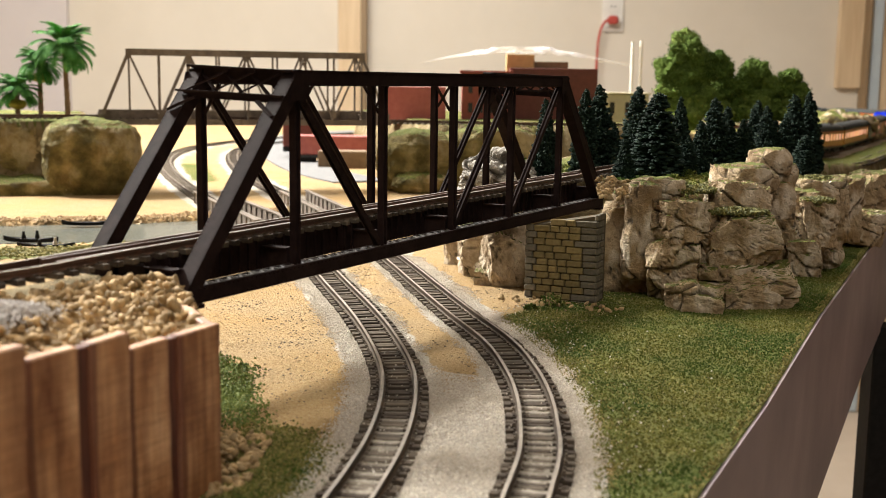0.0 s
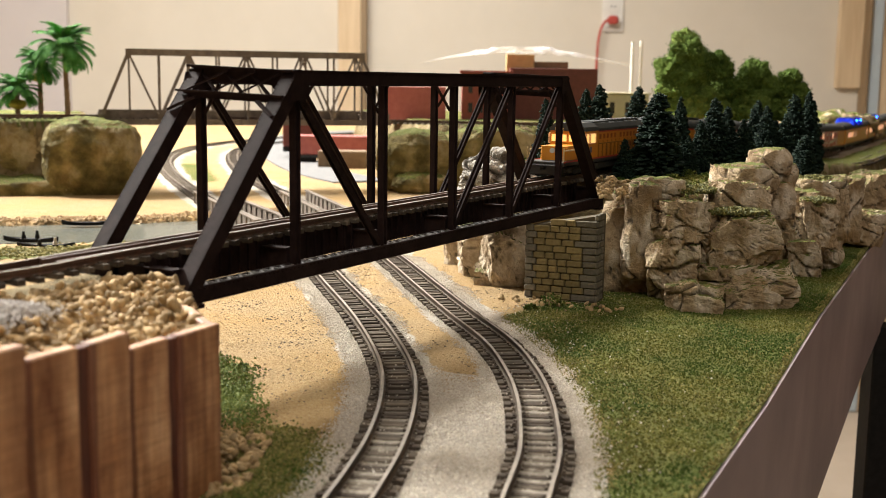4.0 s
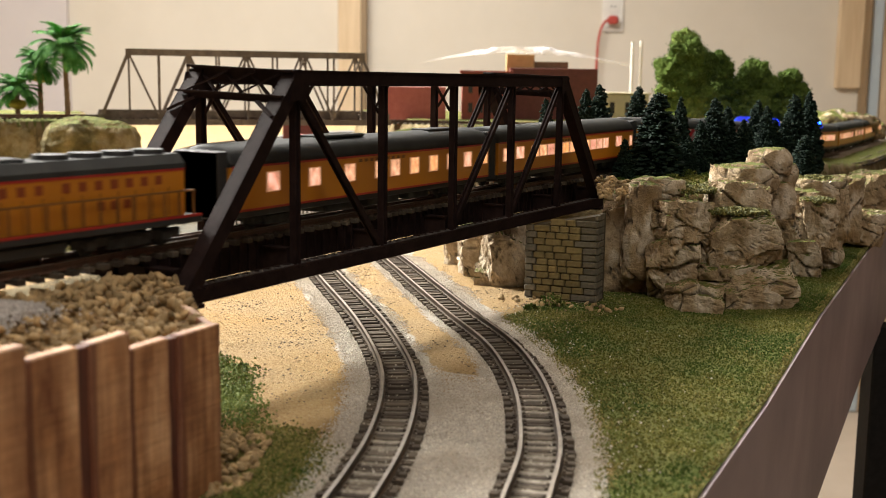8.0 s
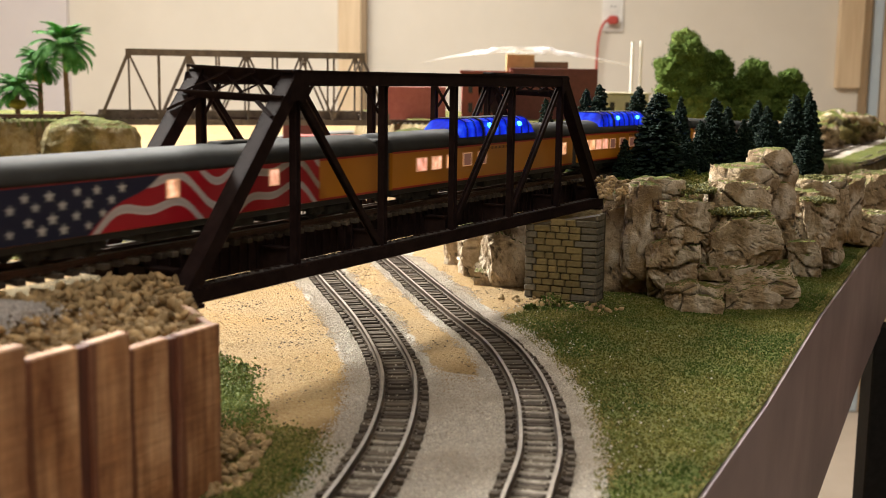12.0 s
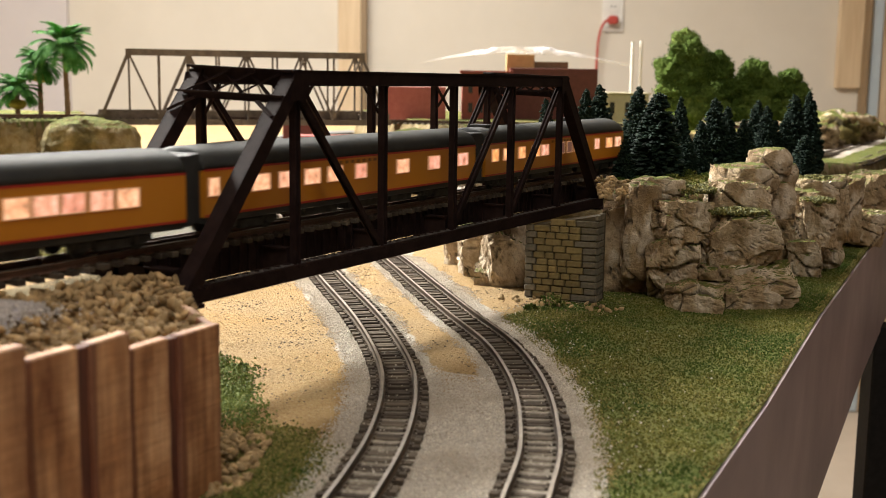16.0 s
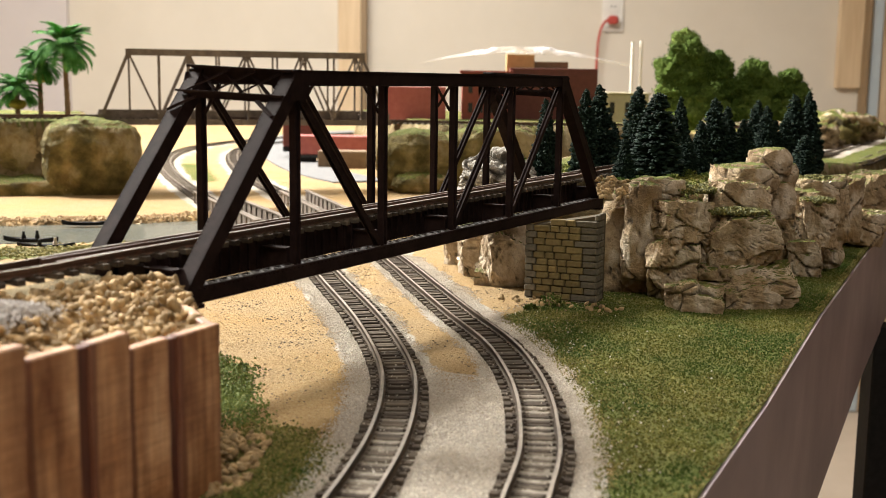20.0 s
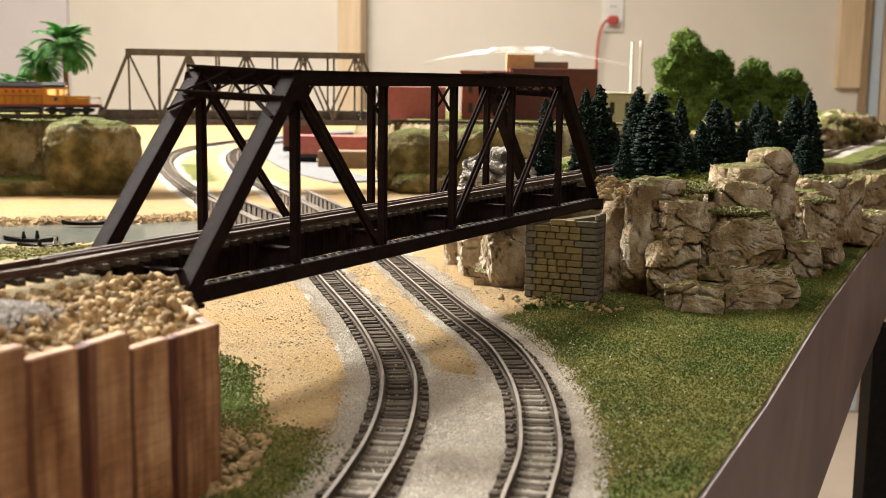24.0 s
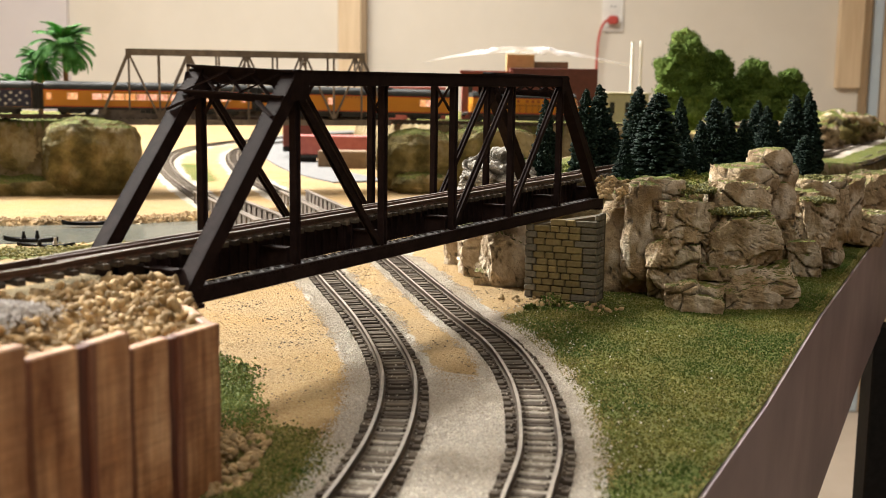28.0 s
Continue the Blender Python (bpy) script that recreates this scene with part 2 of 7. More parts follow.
def cyl(bm, a, b, r0, r1=None, seg=8, caps=True):
    a, b = Vector(a), Vector(b)
    d = b - a
    r1 = r0 if r1 is None else r1
    q = d.to_track_quat("Z", "Y").to_matrix()
    rings = []
    for p, r in ((a, r0), (b, r1)):
        rings.append([bm.verts.new(p + q @ Vector((r * cos(2 * pi * i / seg), r * sin(2 * pi * i / seg), 0))) for i in range(seg)])
    for i in range(seg):
        j = (i + 1) % seg
        bm.faces.new((rings[0][i], rings[0][j], rings[1][j], rings[1][i]))
    if caps:
        bm.faces.new(rings[0][::-1])
        bm.faces.new(rings[1])
    return rings


def bm_new():
    return bmesh.new()


def nz(x, y, z=0.0, s=1.0):
    return noise.noise(Vector((x * s, y * s, z * s + 7.3)))


def fbm(x, y, z=0.0, s=1.0, n=4):
    return noise.fractal(Vector((x * s + 3.1, y * s + 1.7, z * s + 5.9)), 1.0, 2.0, n)


# ---------------------------------------------------------------- plan: the lines of the tracks


def smooth_line(pts, step=6.0):
    """Catmull-Rom through the points, evenly stepped."""
    P = [Vector(p) for p in pts]
    P = [2 * P[0] - P[1]] + P + [2 * P[-1] - P[-2]]
    fine = []
    for i in range(1, len(P) - 2):
        a, b, c, d = P[i - 1:i + 3]
        for k in range(24):
            t = k / 24
            fine.append(0.5 * (2 * b + (c - a) * t + (2 * a - 5 * b + 4 * c - d) * t * t + (3 * b - a - 3 * c + d) * t ** 3))
    fine.append(P[-2])
    out, left = [fine[0]], step
    for p, q in zip(fine, fine[1:]):
        d = (q - p).length
        while d >= left and d > 0:
            p = p + (q - p) * (left / d)
            out.append(p)
            d, left = (q - p).length, step
        left -= d
    return out


BR_W, BR_L, PANEL, CHORD_Z, TOP_Z = 34.9, 279.0, 46.5, 35.6, 91.0
MID = BR_W / 2
LOOP_C, LOOP_R = (-54.0, 405.4), 388.0
MAIN = [(1478, 481, 28), (1521, 384, 28), (1564, 288, 28), (1597, 208, 28), (1614, 148, 28), (1606, 101, 28), (1563, 63.5, 28), (1477, 42, 28), (1378, 32, 28), (1284, 27, 28), (1160, 19, 28), (1018, 12, 28), (840, 6, 29), (680, 6, 33), (560, 10, 38), (460, 14, 42.5), (360, MID, 45), (279, MID, 45), (140, MID, 45), (0, MID, 45)]
for k in range(15):
    a = radians(-90 - k * 227 / 14)
    MAIN.append((LOOP_C[0] + LOOP_R * cos(a), LOOP_C[1] + LOOP_R * sin(a), 45 + 13.0 * k / 14))
MAIN += [(335, 557, 58), (441.7, 441.6, 58), (553, 321, 56), (650, 217, 54), (730, 130, 53), (800, 75, 52), (880, 45, 51)]
MAIN_LINE = smooth_line(MAIN, 5.0)
MAIN_S = [0.0]
for p, q in zip(MAIN_LINE, MAIN_LINE[1:]):
    MAIN_S.append(MAIN_S[-1] + (q - p).length)
S_BRIDGE = MAIN_S[min(range(len(MAIN_LINE)), key=lambda i: abs(MAIN_LINE[i].x) + abs(MAIN_LINE[i].y - MID))]


def on_main(s):
    """Point of the main line at the distance s past the bridge's near end."""
    s = min(max(s + S_BRIDGE, 0.0), MAIN_S[-1] - 1e-3)
    lo, hi = 0, len(MAIN_S) - 1
    while hi - lo > 1:
        mid = (lo + hi) // 2
        lo, hi = (mid, hi) if MAIN_S[mid] <= s else (lo, mid)
    return MAIN_LINE[lo].lerp(MAIN_LINE[hi], (s - MAIN_S[lo]) / (MAIN_S[hi] - MAIN_S[lo]))


# The two lower tracks, from the table's near corner under both bridges.
LOWER_1 = [(-60, -80, 3), (-28, -69.6, 3), (-1, -59.4, 3), (19, -50.4, 3), (42, -38.2, 3), (68, -21.7, 3), (97, 1.5, 3), (132, 32.9, 3), (175, 75, 3), (230, 130, 3), (300, 210, 3), (400, 345, 3), (560, 530, 3), (690, 655, 3), (820, 745, 3), (960, 800, 3), (1150, 815, 3), (1400, 790, 3)]
LOWER_2 = [(-40, -112, 3), (-9, -101.2, 3), (19, -91.5, 3), (39, -82.1, 3), (62, -69.9, 3), (88, -53.4, 3), (118, -30.4, 3), (152, 2.7, 3), (196, 44, 3), (254, 98.4, 3), (330, 175, 3), (440, 300, 3), (580, 455, 3), (720, 590, 3), (850, 690, 3), (980, 740, 3), (1150, 750, 3), (1400, 730, 3)]
L1_LINE, L2_LINE = smooth_line(LOWER_1, 4.0), smooth_line(LOWER_2, 4.0)
EDGE = [(-260, -152), (18, -130), (96, -124.5), (233, -112), (437, -97), (700, -80), (1100, -62), (2200, -20)]


def edge_y(x):
    for (x0, y0), (x1, y1) in zip(EDGE, EDGE[1:]):
        if x <= x1:
            return y0 + (y1 - y0) * (x - x0) / (x1 - x0)
    return EDGE[-1][1]

# ---------------------------------------------------------------- ground
PLATEAU = [(290, -4), (264, -28), (266, -48), (290, -60), (330, -58), (380, -62), (460, -58), (600, -52), (1100, -40), (1650, -10), (1680, 420), (1300, 520), (1350, 300), (1250, 160), (900, 110), (560, 95), (430, 105), (345, 92), (310, 70), (290, 40)]
FAR_Q, FAR_H, FAR_N = (231.0, 669.0), (0.68, -0.733), (0.733, 0.68)
RIVER = [(47, 511), (129, 421), (203, 342), (275, 270), (352, 232), (440, 192), (520, 150), (560, 120)]


GRASS_A, GRASS_B = (29.2, 12.3, 0.0), (-20.2, -44.9, 0.0)
GRASS_C = (-9.5, -84.0, 0.0)


def seg_dist(px, py, line):
    """Distance to a polyline of plan points, for arrays."""
    best = np.full(np.shape(px), 1e9)
    for (x0, y0), (x1, y1) in zip(line, line[1:]):
        dx, dy = x1 - x0, y1 - y0
        t = np.clip(((px - x0) * dx + (py - y0) * dy) / (dx * dx + dy * dy), 0, 1)
        best = np.minimum(best, np.hypot(px - x0 - t * dx, py - y0 - t * dy))
    return best


def inside(px, py, poly):
    c = np.zeros(np.shape(px), bool)
    for (x0, y0), (x1, y1) in zip(poly, poly[1:] + poly[:1]):
        hit = ((y0 > py) != (y1 > py)) & (px < (x1 - x0) * (py - y0) / (y1 - y0 + 1e-9) + x0)
        c ^= hit
    return c


def ease(a, b, v):
    t = np.clip((v - a) / (b - a), 0, 1)
    return t * t * (3 - 2 * t)


def plan(line, every=6):
    return [(p.x, p.y) for p in line[::every]] + [(line[-1].x, line[-1].y)]


MAIN_PLAN, L1_PLAN, L2_PLAN = plan(MAIN_LINE), plan(L1_LINE, 4), plan(L2_LINE, 4)
LEFT_PLAN = [(p.x, p.y) for p, s in zip(MAIN_LINE, MAIN_S) if s > S_BRIDGE - 2][::6]
LOOP_PLAN = [q for q in LEFT_PLAN if not (q[0] > 300 and q[1] < 560)]


def wobble(px, py, s, seed=0.0):
    """Cheap smooth noise for arrays, -1 to 1."""
    return (np.sin(px / s * 1.7 + 1.3 * np.sin(py / s * 1.1 + seed) + seed) + np.sin(py / s * 1.9 + 1.7 * np.sin(px / s * 0.9 + seed * 2) + 2.1 + seed) + np.sin((px + py) / s * 3.1 + seed) * 0.5) / 2.5


def ground_z(px, py):
    px, py = np.asarray(px, float), np.asarray(py, float)
    z = 0.6 * wobble(px, py, 18) + 0.25 * wobble(px, py, 5, 2.0)
    # raised plateau with the trees
    d = seg_dist(px, py, PLATEAU + PLATEAU[:1]) * np.where(inside(px, py, PLATEAU), 1, -1)
    top = 40.5 - 14.0 * ease(420, 800, px) + 1.2 * wobble(px, py, 30, 1.0)
    z = z + (top - z) * ease(-2.0, 9.0, d + 2.5 * wobble(px, py, 14, 3.0))
    # bank of the loop and the approach
    dl = seg_dist(px, py, LOOP_PLAN)
    z = np.maximum(z, (35.8 + 17.7 * ease(0, 500, py)) * ease(46, 16, dl + 2 * wobble(px, py, 20, 4.0)) * np.where(py > 300, 1, ease(12, 3, px) * np.where(py < 8, ease(1.5, -3.0, (px + 31) - (py + 37) * 0.74), 1)))
    # hills under the far line
    u = (px - FAR_Q[0]) * FAR_H[0] + (py - FAR_Q[1]) * FAR_H[1]
    v = (px - FAR_Q[0]) * FAR_N[0] + (py - FAR_Q[1]) * FAR_N[1]
    w1 = wobble(px, py, 26, 5.0)
    h1 = ease(268, 244, u + 4 * w1) * ease(-20, -9, v + 4 * w1) * ease(330, 250, v)
    h2 = ease(520, 540, u + 4 * w1) * ease(-30, -16, v + 4 * w1) * ease(420, 380, v)
    z = np.maximum(z, 53.5 * h1 + 0.8 * w1 * h1)
    z = np.maximum(z, (52.0 + 1.0 * w1 - 26 * ease(700, 900, u)) * h2)
    # river bed
    dr = seg_dist(px, py, RIVER) + 3 * wobble(px, py, 22, 6.0)
    z = z - 9.0 * ease(48, 36, dr) * (z < 20)
    return z


def ground():
    xs = np.concatenate([np.arange(-460, -80, 12.0), np.arange(-80, 480, 3.5), np.arange(480, 900, 8.0), np.arange(900, 2001, 22.0)])
    ts = np.concatenate([np.arange(0, 260, 3.2), np.arange(260, 640, 5.0), np.arange(640, 1500, 16.0)])
    ey = np.array([edge_y(x) for x in xs])
    X, T = np.meshgrid(xs, ts, indexing="ij")
    Y = T + ey[:, None]
    Z = ground_z(X, Y)
    n, m = X.shape
    co = np.stack([X, Y, Z], -1).reshape(-1, 3) * K
    idx = np.arange(n * m).reshape(n, m)
    q = np.stack([idx[:-1, :-1], idx[1:, :-1], idx[1:, 1:], idx[:-1, 1:]], -1).reshape(-1, 4)
    me = bpy.data.meshes.new("ground")
    me.from_pydata(co.tolist(), [], q.tolist())
    px, py = X.ravel(), Y.ravel()
    d1, d2 = seg_dist(px, py, L1_PLAN), seg_dist(px, py, L2_PLAN)
    amid = (np.maximum(d1, d2) < 44) & (px > 60)
    ballast = ease(17, 12.5, np.minimum(d1, d2) + 2.2 * wobble(px, py, 9, 1.0) + np.where(amid, 3.5 * ease(60, 90, px), 0))
    between = ease(30, 18, np.maximum(d1, d2)) * ease(95, 55, px)
    ballast = np.maximum(ballast, between)
    ballast = np.maximum(ballast, ease(20, 14, seg_dist(px, py, MAIN_PLAN)) * (px > 800))
    grass = ease(-4, 10, np.where(d1 > d2 + 14, d2, -d2) - 12 + 3 * wobble(px, py, 12, 2.0)) * (px > 0) * ease(-4, -16, py + 3 * wobble(px, py, 10, 5.0))
    grass = np.maximum(grass, ease(14, 4, np.hypot(px - GRASS_A[0], py - GRASS_A[1])) * 0.9)
    grass = np.maximum(grass, ease(32, 8, np.hypot(px - GRASS_B[0], (py - GRASS_B[1]) / 0.8)) * 0.85)
    grass = np.maximum(grass, ease(16, 4, np.hypot(px - GRASS_C[0], py - GRASS_C[1])) * 0.6)
    grass = np.maximum(grass, (Z.ravel() > 24) * (0.75 + 0.3 * wobble(px, py, 25, 7.0)))
    grass = np.maximum(grass, ease(24, 12, seg_dist(px, py, [(110, 325), (160, 268), (198, 236), (245, 205)])) * 1.0)
    grass = np.maximum(grass, ease(35, 15, seg_dist(px, py, [(520, 470), (640, 590)])) * 0.8)
    bank_shade = (px < 8) & (px > -130) & (py < 45) & (Z.ravel() > 12)
    grass = np.where(bank_shade, 0.0, grass)
    gx, gy = np.gradient(Z, xs, axis=0), np.gradient(Z, ts, axis=1)
    steep = ease(0.55, 1.0, np.hypot(gx, gy).ravel()) * (Z.ravel() > -2)
    # dark bank colour here stands in for the shade behind the ties
    steep = np.where(bank_shade, 1.0, steep)
    for nm, w in (("ballast", ballast), ("grass", grass), ("steep", steep)):
        at = me.attributes.new(nm, "FLOAT", "POINT")
        at.data.foreach_set("value", np.clip(w, 0, 1).astype(np.float32))
    me.polygons.foreach_set("use_smooth", [True] * len(me.polygons))
    me.materials.append(ground_material())
    ob = new("ground", me)
    return tagged(ob, "sculpted table-top landscape of tan sand, pale ballast and green turf", "ground", kind="structure")


def ground_material():
    m, nt, b = nodes_of("scenery_ground")
    c = coords(nt)
    fine = tex(nt, "ShaderNodeTexNoise", c, 900, 6, 0.7)
    mid = tex(nt, "ShaderNodeTexNoise", c, 90, 5, 0.6)
    big = tex(nt, "ShaderNodeTexNoise", c, 22, 4, 0.6)
    vor = tex(nt, "ShaderNodeTexVoronoi", c, 1300)
    sand = mix(nt, 0.6, ramp(nt, mid.outputs["Fac"], [(0.3, (0.275, 0.185, 0.085)), (0.7, (0.42, 0.30, 0.16))]), ramp(nt, fine.outputs["Fac"], [(0.34, (0.17, 0.105, 0.045)), (0.6, (0.48, 0.355, 0.205))]))
    sand = mix(nt, ramp(nt, big.outputs["Fac"], [(0.40, (0, 0, 0)), (0.66, (0.6, 0.6, 0.6))]), sand, (0.38, 0.235, 0.085))
    specks = tex(nt, "ShaderNodeTexNoise", c, 330, 2, 0.5)
    sand = mix(nt, ramp(nt, specks.outputs["Fac"], [(0.70, (0, 0, 0)), (0.74, (0.6, 0.6, 0.6))]), sand, (0.12, 0.085, 0.04))
    turf = ramp(nt, mid.outputs["Fac"], [(0.28, (0.035, 0.055, 0.009)), (0.5, (0.085, 0.10, 0.019)), (0.72, (0.19, 0.17, 0.045))])
    turf = mix(nt, 0.55, turf, ramp(nt, vor.outputs["Color"], [(0.2, (0.035, 0.055, 0.009)), (0.55, (0.085, 0.10, 0.021)), (0.9, (0.20, 0.18, 0.06))]))
    patch = tex(nt, "ShaderNodeTexNoise", c, 24, 4, 0.6)
    turf = mix(nt, ramp(nt, patch.outputs["Fac"], [(0.42, (0.75, 0.75, 0.75)), (0.60, (0, 0, 0))]), turf, ramp(nt, vor.outputs["Color"], [(0.2, (0.02, 0.042, 0.008)), (0.6, (0.05, 0.085, 0.016)), (0.95, (0.10, 0.125, 0.03))]))
    stone = ramp(nt, vor.outputs["Color"], [(0.15, (0.22, 0.19, 0.15)), (0.5, (0.34, 0.305, 0.255)), (0.9, (0.46, 0.42, 0.365))])
    stone = mix(nt, ramp(nt, big.outputs["Fac"], [(0.45, (0, 0, 0)), (0.65, (0.8, 0.8, 0.8))]), stone, (0.30, 0.25, 0.19))

    def mask(attr, spread):
        a = nt.nodes.new("ShaderNodeAttribute")
        a.attribute_name = attr
        add = nt.nodes.new("ShaderNodeMath")
        add.operation = "ADD"
        nt.links.new(a.outputs["Fac"], add.inputs[0])
        nn = nt.nodes.new("ShaderNodeMath")
        nn.operation, nn.inputs[1].default_value = "MULTIPLY_ADD", spread
        nt.links.new(fine.outputs["Fac"], nn.inputs[0])
        nn.inputs[2].default_value = -spread * 0.5
        nt.links.new(nn.outputs[0], add.inputs[1])
        return ramp(nt, add.outputs[0], [(0.42, (0, 0, 0)), (0.58, (1, 1, 1))])

    col = mix(nt, mask("grass", 2.0), sand, turf)
    col = mix(nt, mask("ballast", 1.2), col, stone)
    bank = ramp(nt, mid.outputs["Fac"], [(0.3, (0.09, 0.07, 0.035)), (0.5, (0.19, 0.145, 0.075)), (0.7, (0.30, 0.25, 0.16))])
    col = mix(nt, mask("steep", 0.6), col, bank)
    nt.links.new(col, b.inputs["Base Color"])
    b.inputs["Roughness"].default_value, b.inputs["Specular IOR Level"].default_value = 0.95, 0.15
    h = mix(nt, 0.5, fine.outputs["Fac"], vor.outputs["Distance"])
    bump(nt, b, h, 0.0011, 0.9)
    return m


ground()

# River water
bm = bm_new()
pts = smooth_line([(x, y, 0) for x, y in RIVER], 10)
prev = None
for i, p in enumerate(pts):
    q = pts[min(i + 1, len(pts) - 1)] - pts[max(i - 1, 0)]
    nrm = Vector((-q.y, q.x, 0)).normalized() * 52
    cur = [bm.verts.new((p + nrm)[:2] + (-2.2,)), bm.verts.new((p - nrm)[:2] + (-2.2,))]
    if prev:
        bm.faces.new((prev[0], prev[1], cur[1], cur[0]))
    prev = cur
WATER, nt_, b_ = nodes_of("river_resin")
b_.inputs["Base Color"].default_value = (0.10, 0.105, 0.09, 1)
b_.inputs["Roughness"].default_value = 0.2
b_.inputs["Specular IOR Level"].default_value = 0.22
bump(nt_, b_, tex(nt_, "ShaderNodeTexNoise", coords(nt_), 90, 3).outputs["Fac"], 0.0004, 0.4)
solo("river", bm, WATER, "still grey-green resin river with a faint ripple", "water", kind="structure")

# Table: fascia board along the edge, frame, legs, room
bm = bm_new()


def low(x):
    """Lower edge of the fascia board, which is a little deeper at the near corner."""
    return -84.0 + 22.0 * min(1.0, max(0.0, (x - 263) / 317))


for (x0, y0), (x1, y1) in zip(EDGE, EDGE[1:]):
    for side, zt in ((0, 0.5),):
        a = [bm.verts.new(v) for v in ((x0, y0 + 4, zt - 2.5), (x1, y1 + 4, zt - 2.5), (x1, y1 + 4, low(x1)), (x0, y0 + 4, low(x0)), (x0, y0 - 1.0, zt - 0.3), (x1, y1 - 1.0, zt - 0.3), (x1, y1 - 1.0, low(x1)), (x0, y0 - 1.0, low(x0)))]
        for q in ((0, 1, 2, 3), (5, 4, 7, 6), (4, 5, 1, 0), (3, 2, 6, 7)):
            bm.faces.new([a[i] for i in q])
bmesh.ops.remove_doubles(bm, verts=bm.verts, dist=0.01)
solo("fascia", bm, FASCIA, "grey-mauve painted board along the table's edge", "fascia", kind="structure")


def wall_slab(name, x0, x1, y0, y1, z0, z1, mat, label, rz=0, at=(0, 0, 0)):
    bm = bm_new()
    box(bm, x0, x1, y0, y1, z0, z1)
    return solo(name, bm, mat, label, "wall", kind="structure", at=at, rz=rz)


# unseen south and east walls, dark brown to cut the light bounced back
UNSEEN_WALL = simple("dark_unseen_wall", (0.07, 0.045, 0.028), (0.14, 0.095, 0.06), 9, 0.6, stretch=(5, 5, 0.4))
WALL_RZ = -60.3
WALL_AT = (3038, 1658, 0)
wall_slab("wall_north", -4000, 4000, 0, 120, -1000, 1400, WALL, "cream painted wall behind the railway", WALL_RZ, WALL_AT)
wall_slab("wall_south", -4000, 4000, -4400, -5480, -1000, 1400, UNSEEN_WALL, "unseen plain dark brown wall that limits bounced light", WALL_RZ, WALL_AT)
wall_slab("wall_east", 2600, 2720, -5480, -4, -1000, 1400, UNSEEN_WALL, "unseen plain dark brown wall that limits bounced light", WALL_RZ, WALL_AT)
wall_slab("wall_west", -2720, -2600, -5480, -4, -1000, 1400, WALL, "cream painted wall", WALL_RZ, WALL_AT)
wall_slab("floor", -4000, 4000, -4400, 120, -1060, -1004, simple("pale_floor", (0.62, 0.52, 0.42), (0.72, 0.62, 0.52), 4, 0.5), "pale cream vinyl floor", WALL_RZ, WALL_AT)
wall_slab("ceiling", -4000, 4000, -4400, 120, 1404, 1460, WALL, "cream ceiling", WALL_RZ, WALL_AT)

# ---------------------------------------------------------------- tracks


def sweep(bm, line, prof, z=0.0, off=0.0):
    """Runs a closed profile (across, up) along a line of points."""
    rings = []
    for i, p in enumerate(line):
        d = line[min(i + 1, len(line) - 1)] - line[max(i - 1, 0)]
        side = Vector((-d.y, d.x, 0)).normalized()
        rings.append([bm.verts.new(p + side * (off + a) + Vector((0, 0, z + h))) for a, h in prof])
    k = len(prof)
    for r, q in zip(rings, rings[1:]):
        for i in range(k):
            j = (i + 1) % k
            bm.faces.new((r[i], r[j], q[j], q[i]))
    bm.faces.new(rings[0][::-1])
    bm.faces.new(rings[-1])


RAIL_PROF = [(-0.9, -1.9), (0.9, -1.9), (0.3, -1.5), (0.3, -0.6), (0.5, -0.5), (0.5, 0), (-0.5, 0), (-0.5, -0.5), (-0.3, -0.6), (-0.3, -1.5)]
TIE_MESHES = []


def track(name, line, rail_mat, label, tie_step=4.6, singles=None, tie_len=16.5, top_mat=None):
    """Rails and ties along a line whose height is the rail's top. singles: stretch of plan in which each tie is its own part."""
    t = thing(name, label=label, category="track")
    for off in (-4.75, 4.75):
        bm = bm_new()
        sweep(bm, line, RAIL_PROF, 0, off)
        rail = part("rail", bm, rail_mat, t)
        bm = bm_new()
        sweep(bm, line, [(-0.42, 0.004), (0.42, 0.004), (0.42, 0.06), (-0.42, 0.06)], 0, off)
        part("railhead", bm, top_mat or RAILHEAD, rail, "worn bright railhead")
    if not TIE_MESHES:
        for k in range(4):
            bm = bm_new()
            box(bm, -1.0 - 0.06 * k, 0.95 + 0.05 * k, -tie_len / 2 - 0.3 * (k % 2), tie_len / 2 + 0.25 * (k // 2), -1.3, 0.05 * k, 0.15)
            for x in (-6.2, -3.4, 3.4, 6.2):
                box(bm, -0.7, 0.7, x - 0.35, x + 0.35, 0, 0.5)
            TIE_MESHES.append(mesh_of("tie", bm, TIE))
    far = bm_new()
    acc, n = 0.0, 0
    for p, q in zip(line, line[1:]):
        acc += (q - p).length
        if acc < tie_step:
            continue
        acc -= tie_step
        d = q - p
        m = Matrix.Translation(q + Vector((0, 0, -1.85 + random.uniform(-0.12, 0.05)))) @ Matrix.Rotation(atan2(d.y, d.x) + random.uniform(-0.04, 0.04), 4, "Z")
        if singles and singles[0] < q.x < singles[1] and singles[2] < q.y < singles[3] and n < 290:
            ob = new("tie", random.choice(TIE_MESHES))
            ob.parent = t
            m.translation *= K
            ob.matrix_basis = m
            n += 1
        else:
            box(far, -1.2, 1.2, -tie_len / 2, tie_len / 2, -1.3, 0, 0, 0, m)
    if len(far.verts):
        part("distant_tie", far, TIE, t, kind="stuff")
    else:
        far.free()
    return t


